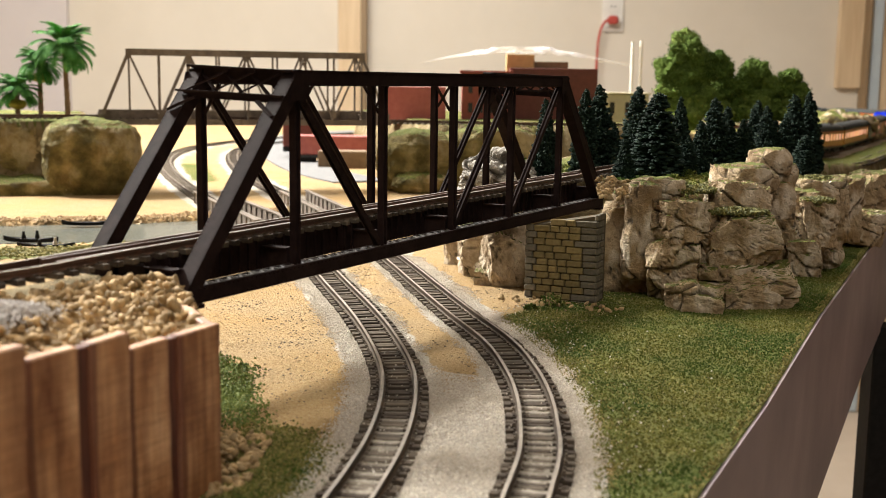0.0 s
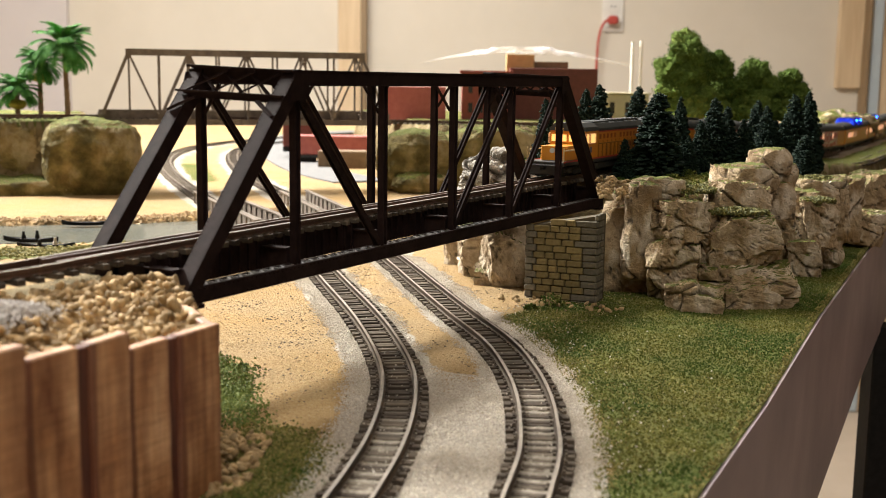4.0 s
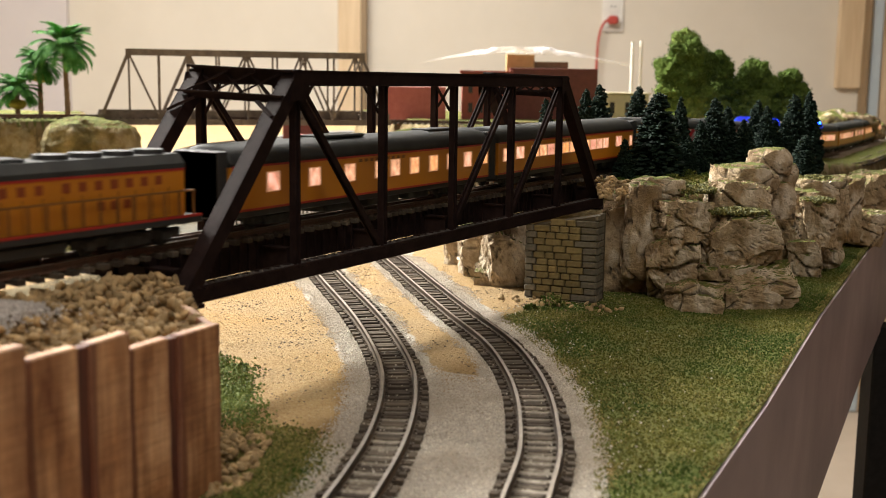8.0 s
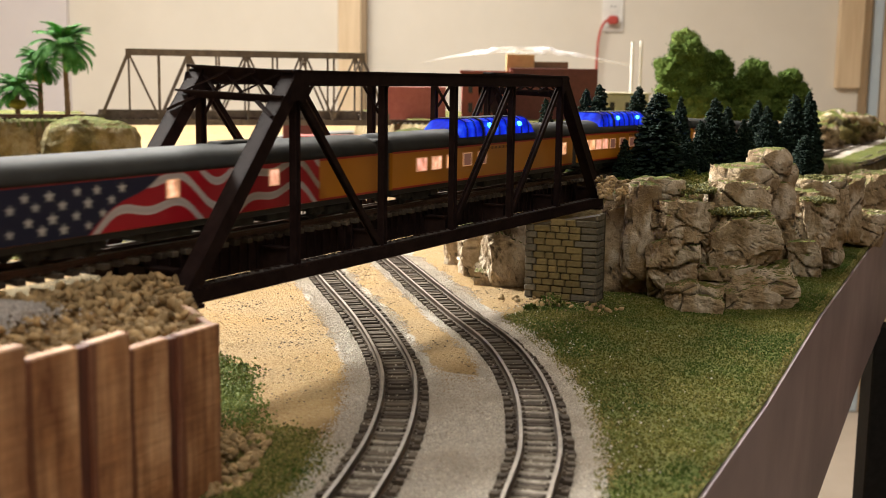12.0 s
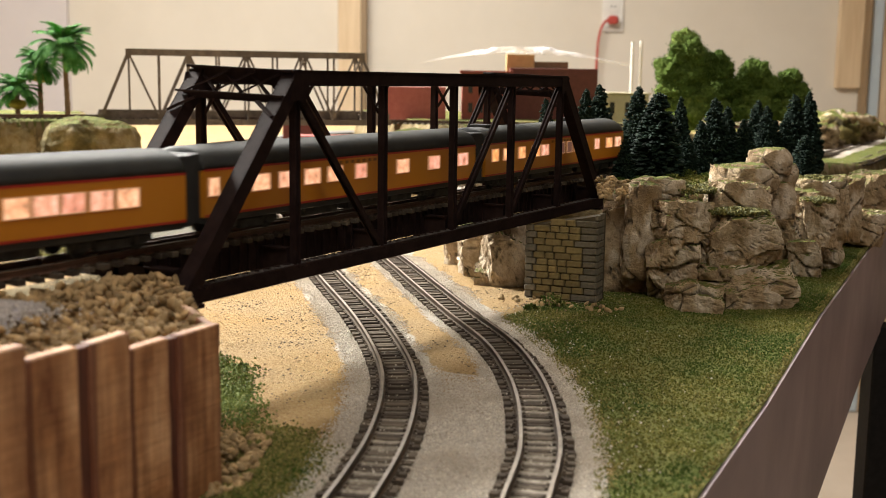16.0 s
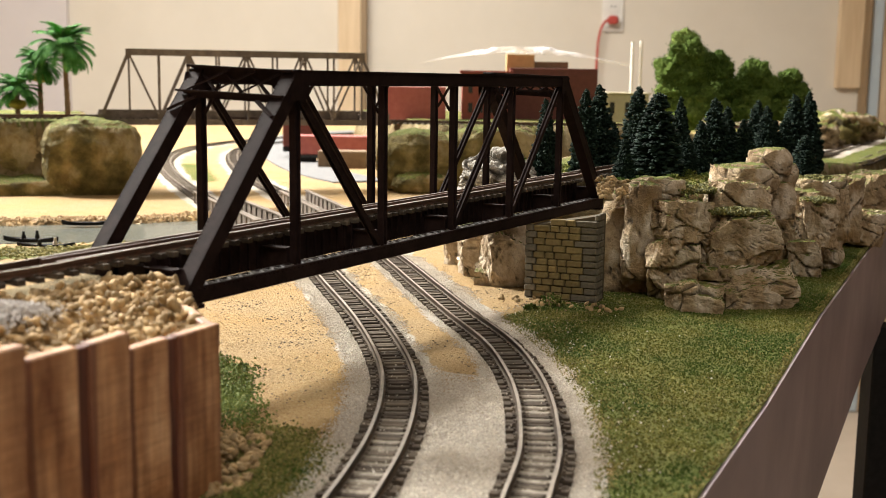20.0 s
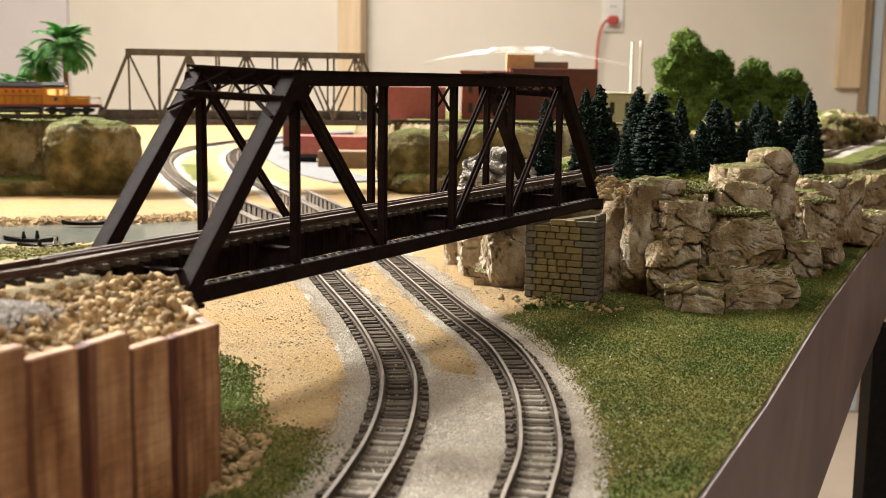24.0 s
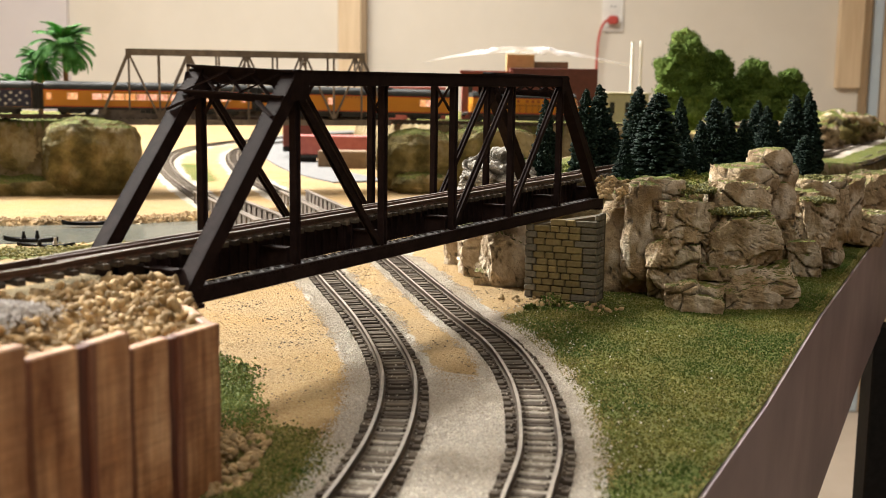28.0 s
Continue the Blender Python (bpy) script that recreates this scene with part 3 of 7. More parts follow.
track("lower_track", smooth_line(LOWER_1, 2.3), RAIL, "weathered model track curving through pale ballast, inner curve", 3.8, (-60, 240, -90, 140))
track("lower_track", smooth_line(LOWER_2, 2.3), RAIL, "weathered model track curving through pale ballast, outer curve", 3.8, (-60, 280, -120, 130))
track("main_track", smooth_line(MAIN, 2.5), RAIL_BROWN, "brown-painted model track of the upper line", 5.0, (-70, 470, 0, 40))
SIDING = [(700.8, -11.4, 27.0), (720.0, -24.9, 27.0), (768.2, -33.8, 27.0), (839.9, -33.4, 27.0), (930.8, -30.7, 27.0)]
sd = [Vector(p) for p in SIDING]
SIDING = [tuple(sd[0] - (sd[1] - sd[0]) * 1.5)] + SIDING + [tuple(sd[-1] + (sd[-1] - sd[-2]) * k) for k in (2, 5)]
track("siding_track", smooth_line(SIDING, 4), RAIL, "weathered model track beside the upper line", 5.0)
# Guard rails on the bridge
for off in (-2.6, 2.6):
    bm = bm_new()
    sweep(bm, [Vector((x, MID, 45)) for x in range(-28, 312, 10)], [(-0.4, -1.6), (0.4, -1.6), (0.4, -0.25), (-0.4, -0.25)], 0, off)
    solo("guard_rail", bm, RAIL_BROWN, "thin brown guard rail between the bridge's running rails", "rail", "guard rails")

# ---------------------------------------------------------------- truss bridges


def rivets(bm, a, b, step, offs, up, r=0.33, h=0.28):
    """Rows of rivet heads along a bar's face. offs: distances to the side; up: the face's normal."""
    a, b, up = Vector(a), Vector(b), Vector(up).normalized()
    d = (b - a)
    side = up.cross(d).normalized()
    x = d.normalized()
    n = int(d.length / step)
    for k in range(n):
        c = a + d * ((k + 0.5) / n)
        for o in offs:
            p = c + side * o
            ring = [bm.verts.new(p + x * (r * ca) + side * (r * sa)) for ca, sa in ((1, 0), (0, 1), (-1, 0), (0, -1))]
            tip = bm.verts.new(p + up * h)
            for i in range(4):
                bm.faces.new((ring[i], ring[(i + 1) % 4], tip))


def hbeam(bm, a, b, w, h, tw, up=(0, 0, 1)):
    """A rolled H bar from a to b: flanges w wide, h apart, plates tw thick, in one piece."""
    a, b = Vector(a), Vector(b)
    x = (b - a).normalized()
    y = Vector(up).cross(x).normalized()
    z = x.cross(y)
    k, w2, h2 = tw / 2, w / 2, h / 2
    prof = [(-w2, -h2), (w2, -h2), (w2, -h2 + tw), (k, -h2 + tw), (k, h2 - tw), (w2, h2 - tw), (w2, h2), (-w2, h2), (-w2, h2 - tw), (-k, h2 - tw), (-k, -h2 + tw), (-w2, -h2 + tw)]
    r0, r1 = ([bm.verts.new(p + y * u + z * v) for u, v in prof] for p in (a, b))
    for i in range(12):
        j = (i + 1) % 12
        bm.faces.new((r0[i], r0[j], r1[j], r1[i]))
    bm.faces.new(r0[::-1])
    bm.faces.new(r1)


def truss_bridge(name, length, width, panels, z0, z1, mat, label, detail=True, warren=False):
    """Through truss. Local x along, y across; z0: top of the bottom chord; z1: top of the top chord."""
    t = thing(name, label=label, category="bridge")
    P = length / panels
    top_of_near, rise = z1, 1.5 if detail else 0.0
    for side, y in enumerate((0.0, width)):
        z1 = top_of_near
        s = 1 if side == 0 else -1
        out = Vector((0, -s, 0))
        bm = bm_new()
        for o in (-1.9, 1.9):
            beam(bm, (-1.5, y + o, z0 - 2.2), (length + 1.5, y + o, z0 - 2.2), 0.9, 4.4, bev=0.12 if detail else 0)
        beam(bm, (-1.5, y, z0 - 3.9), (length + 1.5, y, z0 - 3.9), 3.0, 0.6)
        bc = part("bottom_chord", bm, mat, t)
        if detail:
            bm = bm_new()
            n = int(length / 2.3)
            for k in range(n):
                x = length * k / n
                o = 1.6 if k % 2 else -1.6
                beam(bm, (x, y - o, z0 - 0.25), (x + length / n, y + o, z0 - 0.25), 0.75, 0.35)
            part("lacing", bm, LACING, bc, "greyish zigzag lacing bars")
            bm = bm_new()
            rivets(bm, (0, y - s * 2.36, z0 - 0.7), (length, y - s * 2.36, z0 - 0.7), 1.9, (0,), out)
            rivets(bm, (0, y - s * 2.36, z0 - 3.7), (length, y - s * 2.36, z0 - 3.7), 1.9, (0,), out)
            part("rivet_row", bm, mat, bc, kind="stuff")
        bm = bm_new()
        beam(bm, (P - 2.2, y, z1 - 2.4), (length - P + 2.2, y, z1 - 2.4), 4.4, 4.2, bev=0.15 if detail else 0)
        beam(bm, (P - 2.2, y, z1 - 0.3), (length - P + 2.2, y, z1 - 0.3), 5.0, 0.6)
        tc = part("top_chord", bm, mat, t)
        if detail:
            bm = bm_new()
            for k in range(2, panels - 1):
                beam(bm, (k * P, y, z1 - 4.6), (k * P, y, z1 + 0.05), 5.1, 0.5, (0, 1, 0))
            part("splice_plate", bm, mat, tc)
            bm = bm_new()
            rivets(bm, (P, y - s * 2.22, z1 - 4.1), (length - P, y - s * 2.22, z1 - 4.1), 1.9, (0,), out)
            rivets(bm, (P, y - s * 2.22, z1 - 0.9), (length - P, y - s * 2.22, z1 - 0.9), 1.9, (0,), out)
            part("rivet_row", bm, mat, tc, kind="stuff")
        for a, b in (((0.0, z0 - 2.2), (P, z1 - 2.2)), ((length, z0 - 2.2), (length - P, z1 - 2.2))):
            bm = bm_new()
            beam(bm, (a[0], y, a[1]), (b[0], y, b[1]), *((4.2, 4.6) if detail else (2.2, 2.2)), (0, 1, 0), bev=0.15 if detail else 0)
            d = Vector((b[0] - a[0], 0, b[1] - a[1])).normalized()
            nrm = Vector((-d.z, 0, d.x)) if d.x > 0 else Vector((d.z, 0, -d.x))
            off = nrm * 2.3
            far_end = Vector((a[0], y, a[1])).lerp(Vector((b[0], y, b[1])), 1.012 + 0.02 * side)
            if detail:
                beam(bm, Vector((a[0], y, a[1])) + off, far_end + off, 0.6, 5.0, (0, 1, 0))
            ep = part("end_post", bm, mat, t)
            if detail:
                bm = bm_new()
                off = nrm * 2.6
                rivets(bm, Vector((a[0], y, a[1])) + off, Vector((b[0], y, b[1])) + off, 1.35, (-2.1, 2.1), nrm, 0.3, 0.22)
                part("rivet_row", bm, mat, ep, kind="stuff")
                bm = bm_new()
                box(bm, a[0] - 4.0, a[0] + 4.0, y - 3.2, y + 3.2, z0 - 5.6, z0 - 4.4, 0.2)
                part("bearing_shoe", bm, mat, t)
                bm = bm_new()
                q = [Vector((b[0] - (6 if d.x > 0 else -3.2), 0, z1 - 9.0)), Vector((b[0] + 3.2 * (1 if d.x > 0 else 1), 0, z1 - 8.0)), Vector((b[0] + 4.0, 0, z1 - 0.8)), Vector((b[0] - 3.4, 0, z1 - 0.8))]
                if d.x < 0:
                    q = [Vector((2 * b[0] - v.x, 0, v.z)) for v in q][::-1]
                lo = [bm.verts.new((v.x, y - s * 2.4, v.z)) for v in q]
                hi = [bm.verts.new((v.x, y - s * 2.75, v.z)) for v in q]
                bm.faces.new(lo)
                bm.faces.new(hi[::-1])
                for i in range(4):
                    bm.faces.new((lo[i], hi[i], hi[(i + 1) % 4], lo[(i + 1) % 4]))
                bmesh.ops.recalc_face_normals(bm, faces=bm.faces)
                part("gusset_plate", bm, mat, t)
        for k in range(1, panels):
            bm = bm_new()
            if detail:
                hbeam(bm, (k * P, y, z0 - 2), (k * P, y, z1 - 4.4), 2.2, 2.5, 0.6, (1, 0, 0))
            else:
                beam(bm, (k * P, y, z0 - 2), (k * P, y, z1 - 4.4), 1.5, 1.5, (0, 1, 0))
            part("vertical", bm, mat, t)
        if warren:
            for k in range(1, panels - 1):
                a, b = ((k, z1 - 3), (k + 1, z0 - 0.5)) if k % 2 == 1 else ((k + 1, z1 - 3), (k, z0 - 0.5))
                bm = bm_new()
                beam(bm, (a[0] * P, y, a[1]), (b[0] * P, y, b[1]), 1.5, 1.7, (0, 1, 0))
                part("diagonal", bm, mat, t)
            continue
        gap = panels // 2 - 1 if side == 0 else panels // 2
        for k in range(1, panels - 1):
            if k == gap:
                continue
            a, b = ((k, z1 - 4), (k + 1, z0 - 0.5)) if k < panels / 2 else ((k + 1, z1 - 4), (k, z0 - 0.5))
            bm = bm_new()
            sh = (-1.3 if side == 0 else 1.6) if k < panels / 2 else 0.0
            hbeam(bm, (a[0] * P + sh * 0.6, y + s * 0.4, a[1]), (b[0] * P + sh, y + s * 0.4, b[1]), 1.9, 2.0, 0.5, (0, 1, 0))
            part("diagonal", bm, mat, t)
    z1 = top_of_near
    for k in range(panels + 1):
        bm = bm_new()
        beam(bm, (k * P, 2.4, z0 + 0.2), (k * P, width - 2.4, z0 + 0.2), 2.0, 7.6)
        beam(bm, (k * P, 2.4, z0 + 4.2), (k * P, width - 2.4, z0 + 4.2), 3.6, 0.5)
        part("floor_beam", bm, mat, t)
    for k in range(1, panels):
        bm = bm_new()
        w = width
        beam(bm, (k * P, 2, z1 - 1.0), (k * P, w - 2, z1 - 1.0), 2.2, 0.9)
        if detail:
            if k == panels - 1:
                beam(bm, (k * P, 2, z1 - 6.4), (k * P, w - 2, z1 - 6.4), 1.6, 0.8)
            for i in range(5 if k == panels - 1 else 0):
                y0, y1 = 2 + (w - 4) * i / 5, 2 + (w - 4) * (i + 1) / 5
                beam(bm, (k * P, y0, z1 - 1.2), (k * P, y1, z1 - 6.2), 0.6, 0.6)
                beam(bm, (k * P, y1, z1 - 1.2), (k * P, y0, z1 - 6.2), 0.6, 0.6)
            for y0, y1 in ((1.6, 7.5), (w - 1.6, w - 7.5)):
                beam(bm, (k * P, y0, z1 - 13.0), (k * P, y1, z1 - 4.2), 0.8, 0.8)
        part("sway_frame", bm, mat, t)
        if detail and k < panels - 1:
            bm = bm_new()
            beam(bm, (k * P, 2, z1 - 0.9), ((k + 1) * P, w - 2, z1 - 0.9), 1.2, 0.6)
            part("lateral_brace", bm, mat, t)
            bm = bm_new()
            beam(bm, (k * P, w - 2, z1 - 1.3), ((k + 1) * P, 2, z1 - 1.3), 1.2, 0.6)
            part("lateral_brace", bm, mat, t)
    for y in (width / 2 - 5.5, width / 2 + 5.5):
        bm = bm_new()
        beam(bm, (-1, y, z0 + 2.2), (length + 1, y, z0 + 2.2), 1.6, 9.0)
        n = int(length / 4)
        for k in range(n):
            x = length * (k + 0.5) / n
            beam(bm, (x, y - 1.3, z0 - 2), (x, y - 1.3, z0 + 6.4), 0.5, 0.7, (0, 1, 0))
        part("stringer", bm, mat, t)
    if detail:
        for e in (0, 1):
            def along(f, y, lift=2.7):
                x0, x1 = (0.0, P) if e == 0 else (length, length - P)
                zz0, zz1 = z0 - 2.2, z1 - 2.2 + rise * min(1.0, max(0.0, y / width))
                d = Vector((x1 - x0, 0, zz1 - zz0)).normalized()
                nr = Vector((-abs(d.z), 0, abs(d.x))) if e == 0 else Vector((abs(d.z), 0, abs(d.x)))
                return Vector((x0 + (x1 - x0) * f, y, zz0 + (zz1 - zz0) * f)) + nr * lift
            portal = part("portal_strut", _bar([(along(1.0, -2.2), along(1.0, width + 2.2), 2.8, 0.7), (along(0.985, 0, 0.5), along(0.985, width, 0.5), 0.7, 4.0)]), mat, t)
            part("portal_strut", _bar([(along(0.872, -2, 2.9), along(0.872, width + 2, 2.9), 1.3, 0.7), (along(0.872, 0, 1.6), along(0.872, width, 1.6), 0.6, 2.2)]), mat, t)
            for i in range(3):
                y0, y1 = 2.5 + (width - 6) * i / 3, 2.5 + (width - 6) * (i + 1) / 3 + 2
                part("lattice_bar", _bar([(along(0.875, y1), along(0.99, y0), 1.3, 0.5)]), mat, t)
                part("lattice_bar", _bar([(along(0.875, y0, 0.8), along(0.99, y1, 0.8), 1.0, 0.5)]), mat, t)
            for y0, y1 in ((-1.8, 6.0), (width + 1.8, width - 6.0)):
                part("knee_brace", _bar([(along(0.775, y0), along(0.845, y1), 1.3, 0.7)]), mat, t)
    return t


def _bar(items):
    bm = bm_new()
    for a, b, w, h in items:
        beam(bm, a, b, w, h)
    return bm


truss_bridge("near_truss_bridge", BR_L, BR_W, 6, CHORD_Z, TOP_Z, STEEL, "dark brown riveted single-track through-truss railway bridge")

FB0, FB1 = Vector((405.6, 455.1, 55.1)), Vector((563.8, 296.3, 52.8))
FB_D = FB1 - FB0
far_br = truss_bridge("far_truss_bridge", FB_D.length, 30, 10, 0.5, 53.5, GREY_STEEL, "weathered grey-brown through-truss bridge over the gap", False, True)
far_br.matrix_basis = Matrix.Translation(FB0 * K) @ pose(0, 0, 0, 0, 0, math.degrees(atan2(FB_D.y, FB_D.x)))

# Short plate-girder bridges that carry the lower tracks over the river


def girder_bridge(line, i0, i1, label):
    seg = line[i0:i1]
    t = thing("girder_bridge", label=label, category="bridge", group="plate girder bridges over the river")
    for off in (-9.5, 9.5):
        bm = bm_new()
        sweep(bm, seg, [(-0.6, -6), (0.6, -6), (0.6, 8.5), (-0.6, 8.5)], -3.5, off)
        sweep(bm, seg, [(-1.5, 8.5), (1.5, 8.5), (1.5, 9.3), (-1.5, 9.3)], -3.5, off)
        g_ = part("girder", bm, GREY_STEEL, t)
        bm = bm_new()
        for k in range(0, len(seg) - 1, 3):
            p, d = seg[k], (seg[k + 1] - seg[k]).normalized()
            side = Vector((-d.y, d.x, 0))
            for o in (-1.0, 1.0):
                c = p + side * (off + o)
                beam(bm, c + Vector((0, 0, -9)), c + Vector((0, 0, 5)), 1.0, 0.8, tuple(side))
        part("stiffener_rib", bm, GREY_STEEL, g_)
    bm = bm_new()
    sweep(bm, seg, [(-9, -1.6), (9, -1.6), (9, -0.6), (-9, -0.6)], -3.6, 0)
    part("deck", bm, GREY_STEEL, t)


def span(line, x0, x1):
    ii = [i for i, p in enumerate(line) if x0 < p.x < x1]
    return ii[0], ii[-1]


girder_bridge(L1_LINE, *span(L1_LINE, 292, 400), "weathered grey plate-girder bridge over the river, inner track")
girder_bridge(L2_LINE, *span(L2_LINE, 335, 440), "weathered grey plate-girder bridge over the river, outer track")

# ---------------------------------------------------------------- rocks


def rock_material(name, cols, moss=0.5, streak=1.0):
    m, nt, b = nodes_of(name)
    c = coords(nt)
    big = tex(nt, "ShaderNodeTexNoise", c, 38, 5, 0.6)
    mid = tex(nt, "ShaderNodeTexNoise", c, 140, 5, 0.65)
    fine = tex(nt, "ShaderNodeTexNoise", c, 700, 5, 0.7)
    col = ramp(nt, big.outputs["Fac"], [(0.28, cols[0]), (0.45, cols[1]), (0.58, cols[2]), (0.75, cols[3])])
    col = mix(nt, 0.6, col, ramp(nt, mid.outputs["Fac"], [(0.30, (0.45, 0.40, 0.34)), (0.55, (0.95, 0.92, 0.88)), (0.75, (1.25, 1.2, 1.1))]), "MULTIPLY")
    col = mix(nt, 0.5, col, ramp(nt, fine.outputs["Fac"], [(0.3, (0.6, 0.55, 0.5)), (0.65, (1.15, 1.15, 1.12))]), "MULTIPLY")
    wash = tex(nt, "ShaderNodeTexNoise", coords(nt, (1.0, 1.0, 0.45)), 33, 4, 0.6)
    col = mix(nt, ramp(nt, wash.outputs["Fac"], [(0.50, (0, 0, 0)), (0.66, (0.7 * streak, 0.7 * streak, 0.7 * streak))]), col, (0.30, 0.185, 0.07))
    pale = tex(nt, "ShaderNodeTexNoise", coords(nt, (1.0, 1.0, 0.6)), 47, 4, 0.65)
    col = mix(nt, ramp(nt, pale.outputs["Fac"], [(0.55, (0, 0, 0)), (0.68, (0.75 * streak, 0.75 * streak, 0.75 * streak))]), col, cols[3])
    # darker colour where the crack attribute is high
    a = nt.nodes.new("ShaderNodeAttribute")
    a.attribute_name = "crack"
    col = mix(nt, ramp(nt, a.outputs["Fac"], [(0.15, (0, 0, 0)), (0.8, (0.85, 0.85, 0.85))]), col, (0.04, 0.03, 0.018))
    if moss:
        g = nt.nodes.new("ShaderNodeNewGeometry")
        sx = nt.nodes.new("ShaderNodeSeparateXYZ")
        nt.links.new(g.outputs["Normal"], sx.inputs[0])
        mu = nt.nodes.new("ShaderNodeMath")
        mu.operation = "MULTIPLY_ADD"
        nt.links.new(mid.outputs["Fac"], mu.inputs[0])
        mu.inputs[1].default_value = 0.45
        hf = nt.nodes.new("ShaderNodeMath")
        hf.operation, hf.inputs[1].default_value = "MULTIPLY", 0.6
        nt.links.new(sx.outputs[2], hf.inputs[0])
        nt.links.new(hf.outputs[0], mu.inputs[2])
        green = ramp(nt, fine.outputs["Fac"], [(0.3, (0.035, 0.05, 0.008)), (0.55, (0.12, 0.13, 0.025)), (0.75, (0.24, 0.22, 0.05))])
        col = mix(nt, ramp(nt, mu.outputs[0], [(0.0, (0, 0, 0)), (0.74 - 0.08 * moss, (0, 0, 0)), (0.79 - 0.08 * moss, (1, 1, 1))]), col, green)
    nt.links.new(col, b.inputs["Base Color"])
    b.inputs["Roughness"].default_value, b.inputs["Specular IOR Level"].default_value = 0.85, 0.25
    h = mix(nt, 0.4, mid.outputs["Fac"], fine.outputs["Fac"])
    bump(nt, b, h, 0.0030, 1.0)
    return m


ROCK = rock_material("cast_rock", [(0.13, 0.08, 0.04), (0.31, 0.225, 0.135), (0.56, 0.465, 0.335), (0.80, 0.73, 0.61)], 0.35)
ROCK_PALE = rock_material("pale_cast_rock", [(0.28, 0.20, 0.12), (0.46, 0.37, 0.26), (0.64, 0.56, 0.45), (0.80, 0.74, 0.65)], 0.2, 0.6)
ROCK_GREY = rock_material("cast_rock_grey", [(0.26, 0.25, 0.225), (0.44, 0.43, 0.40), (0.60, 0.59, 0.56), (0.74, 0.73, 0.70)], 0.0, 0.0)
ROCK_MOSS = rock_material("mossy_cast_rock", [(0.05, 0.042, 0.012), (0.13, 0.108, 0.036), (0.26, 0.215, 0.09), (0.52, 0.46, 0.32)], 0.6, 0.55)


def rock_bm(sx, sy, sz, seed, n=26, power=3.2, crack=1.0, strata=1.0):
    """A cast rock: a rounded block, cut by cracks and ledges. Half sizes in mm. Returns the mesh and its crack depths."""
    bm = bm_new()
    verts = {}
    depth = []

    def vert(p):
        key = (round(p.x, 4), round(p.y, 4), round(p.z, 4))
        if key in verts:
            return verts[key]
        r = (abs(p.x) ** power + abs(p.y) ** power + abs(p.z) ** power) ** (1 / power)
        d = p / r
        q = Vector((d.x * sx, d.y * sy, d.z * sz))
        o = Vector((seed * 17.3, seed * 5.1, seed * 9.7))
        nrm = Vector((d.x / sx, d.y / sy, d.z / sz)).normalized()
        w = q + Vector((nz(q.x, q.y, q.z + seed * 31, 0.07), nz(q.y, q.z, q.x + seed * 11, 0.07), nz(q.z, q.x, q.y + seed * 7, 0.07))) * 6
        # big blocks, wider than high, each standing out by its own amount, with cracks between
        dist, feat = noise.voronoi(Vector((w.x * 0.052, w.y * 0.052, w.z * 0.080)) + o, distance_metric="DISTANCE")
        edge = dist[1] - dist[0]
        blk = noise.cell(feat[0] * 13.7)
        dist2, feat2 = noise.voronoi(Vector((w.x * 0.13, w.y * 0.13, w.z * 0.24)) + o, distance_metric="DISTANCE")
        edge2 = dist2[1] - dist2[0]
        blk2 = noise.cell(feat2[0] * 9.1)
        c1 = max(0.0, 1 - edge / 0.10)
        c2 = max(0.0, 1 - edge2 / 0.10)
        # slope of each block's face
        lean = (q.x * noise.cell(feat[0] * 5.1 + o) + q.z * noise.cell(feat[0] * 3.3 + o) + q.y * noise.cell(feat[0] * 7.9 + o)) * 0.10
        step = sin(w.z * 0.75 + 2.2 * nz(w.x, w.y, seed, 0.05))
        step = 0.8 * strata * (1 if step > 0 else -1) * min(1, abs(step) * 3)
        rough = noise.fractal(q * 0.09 + o, 0.9, 2.1, 4) * 1.5 + noise.fractal(q * 0.45 + o, 0.8, 2.1, 4) * 0.75
        out = crack * (-2.2 * c1 - 0.7 * c2 + 2.8 * blk + 0.9 * blk2 + max(-2.5, min(2.5, lean))) + step * (1 - abs(d.z)) + rough
        v = bm.verts.new(q + nrm * out)
        verts[key] = v
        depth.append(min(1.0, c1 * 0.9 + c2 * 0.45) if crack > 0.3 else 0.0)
        return v

    for ax in range(3):
        for sg in (-1, 1):
            for i in range(n):
                for j in range(n):
                    quad = []
                    for di, dj in ((0, 0), (1, 0), (1, 1), (0, 1)):
                        a, b = math.tan((2 * (i + di) / n - 1) * pi / 4), math.tan((2 * (j + dj) / n - 1) * pi / 4)
                        p = [0, 0, 0]
                        p[ax], p[(ax + 1) % 3], p[(ax + 2) % 3] = sg, a, b
                        quad.append(vert(Vector(p)))
                    bm.faces.new(quad if sg > 0 else quad[::-1])
    return bm, depth


def rock(name, parent, mat, c, s, seed, n=26, rz=0.0, tilt=0.0, label="", power=3.2, crack=1.0, strata=1.0, smooth=False):
    bm, depth = rock_bm(*s, seed, n, power, crack, strata)
    me = mesh_of(name, bm, mat, smooth or n < 24)
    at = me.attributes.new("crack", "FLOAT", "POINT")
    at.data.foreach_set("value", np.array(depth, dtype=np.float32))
    ob = new(name, me)
    if parent:
        ob.parent = parent
    ob.matrix_basis = pose(c[0] * K, c[1] * K, c[2] * K, tilt, tilt * 0.6, rz)
    return tagged(ob, label)


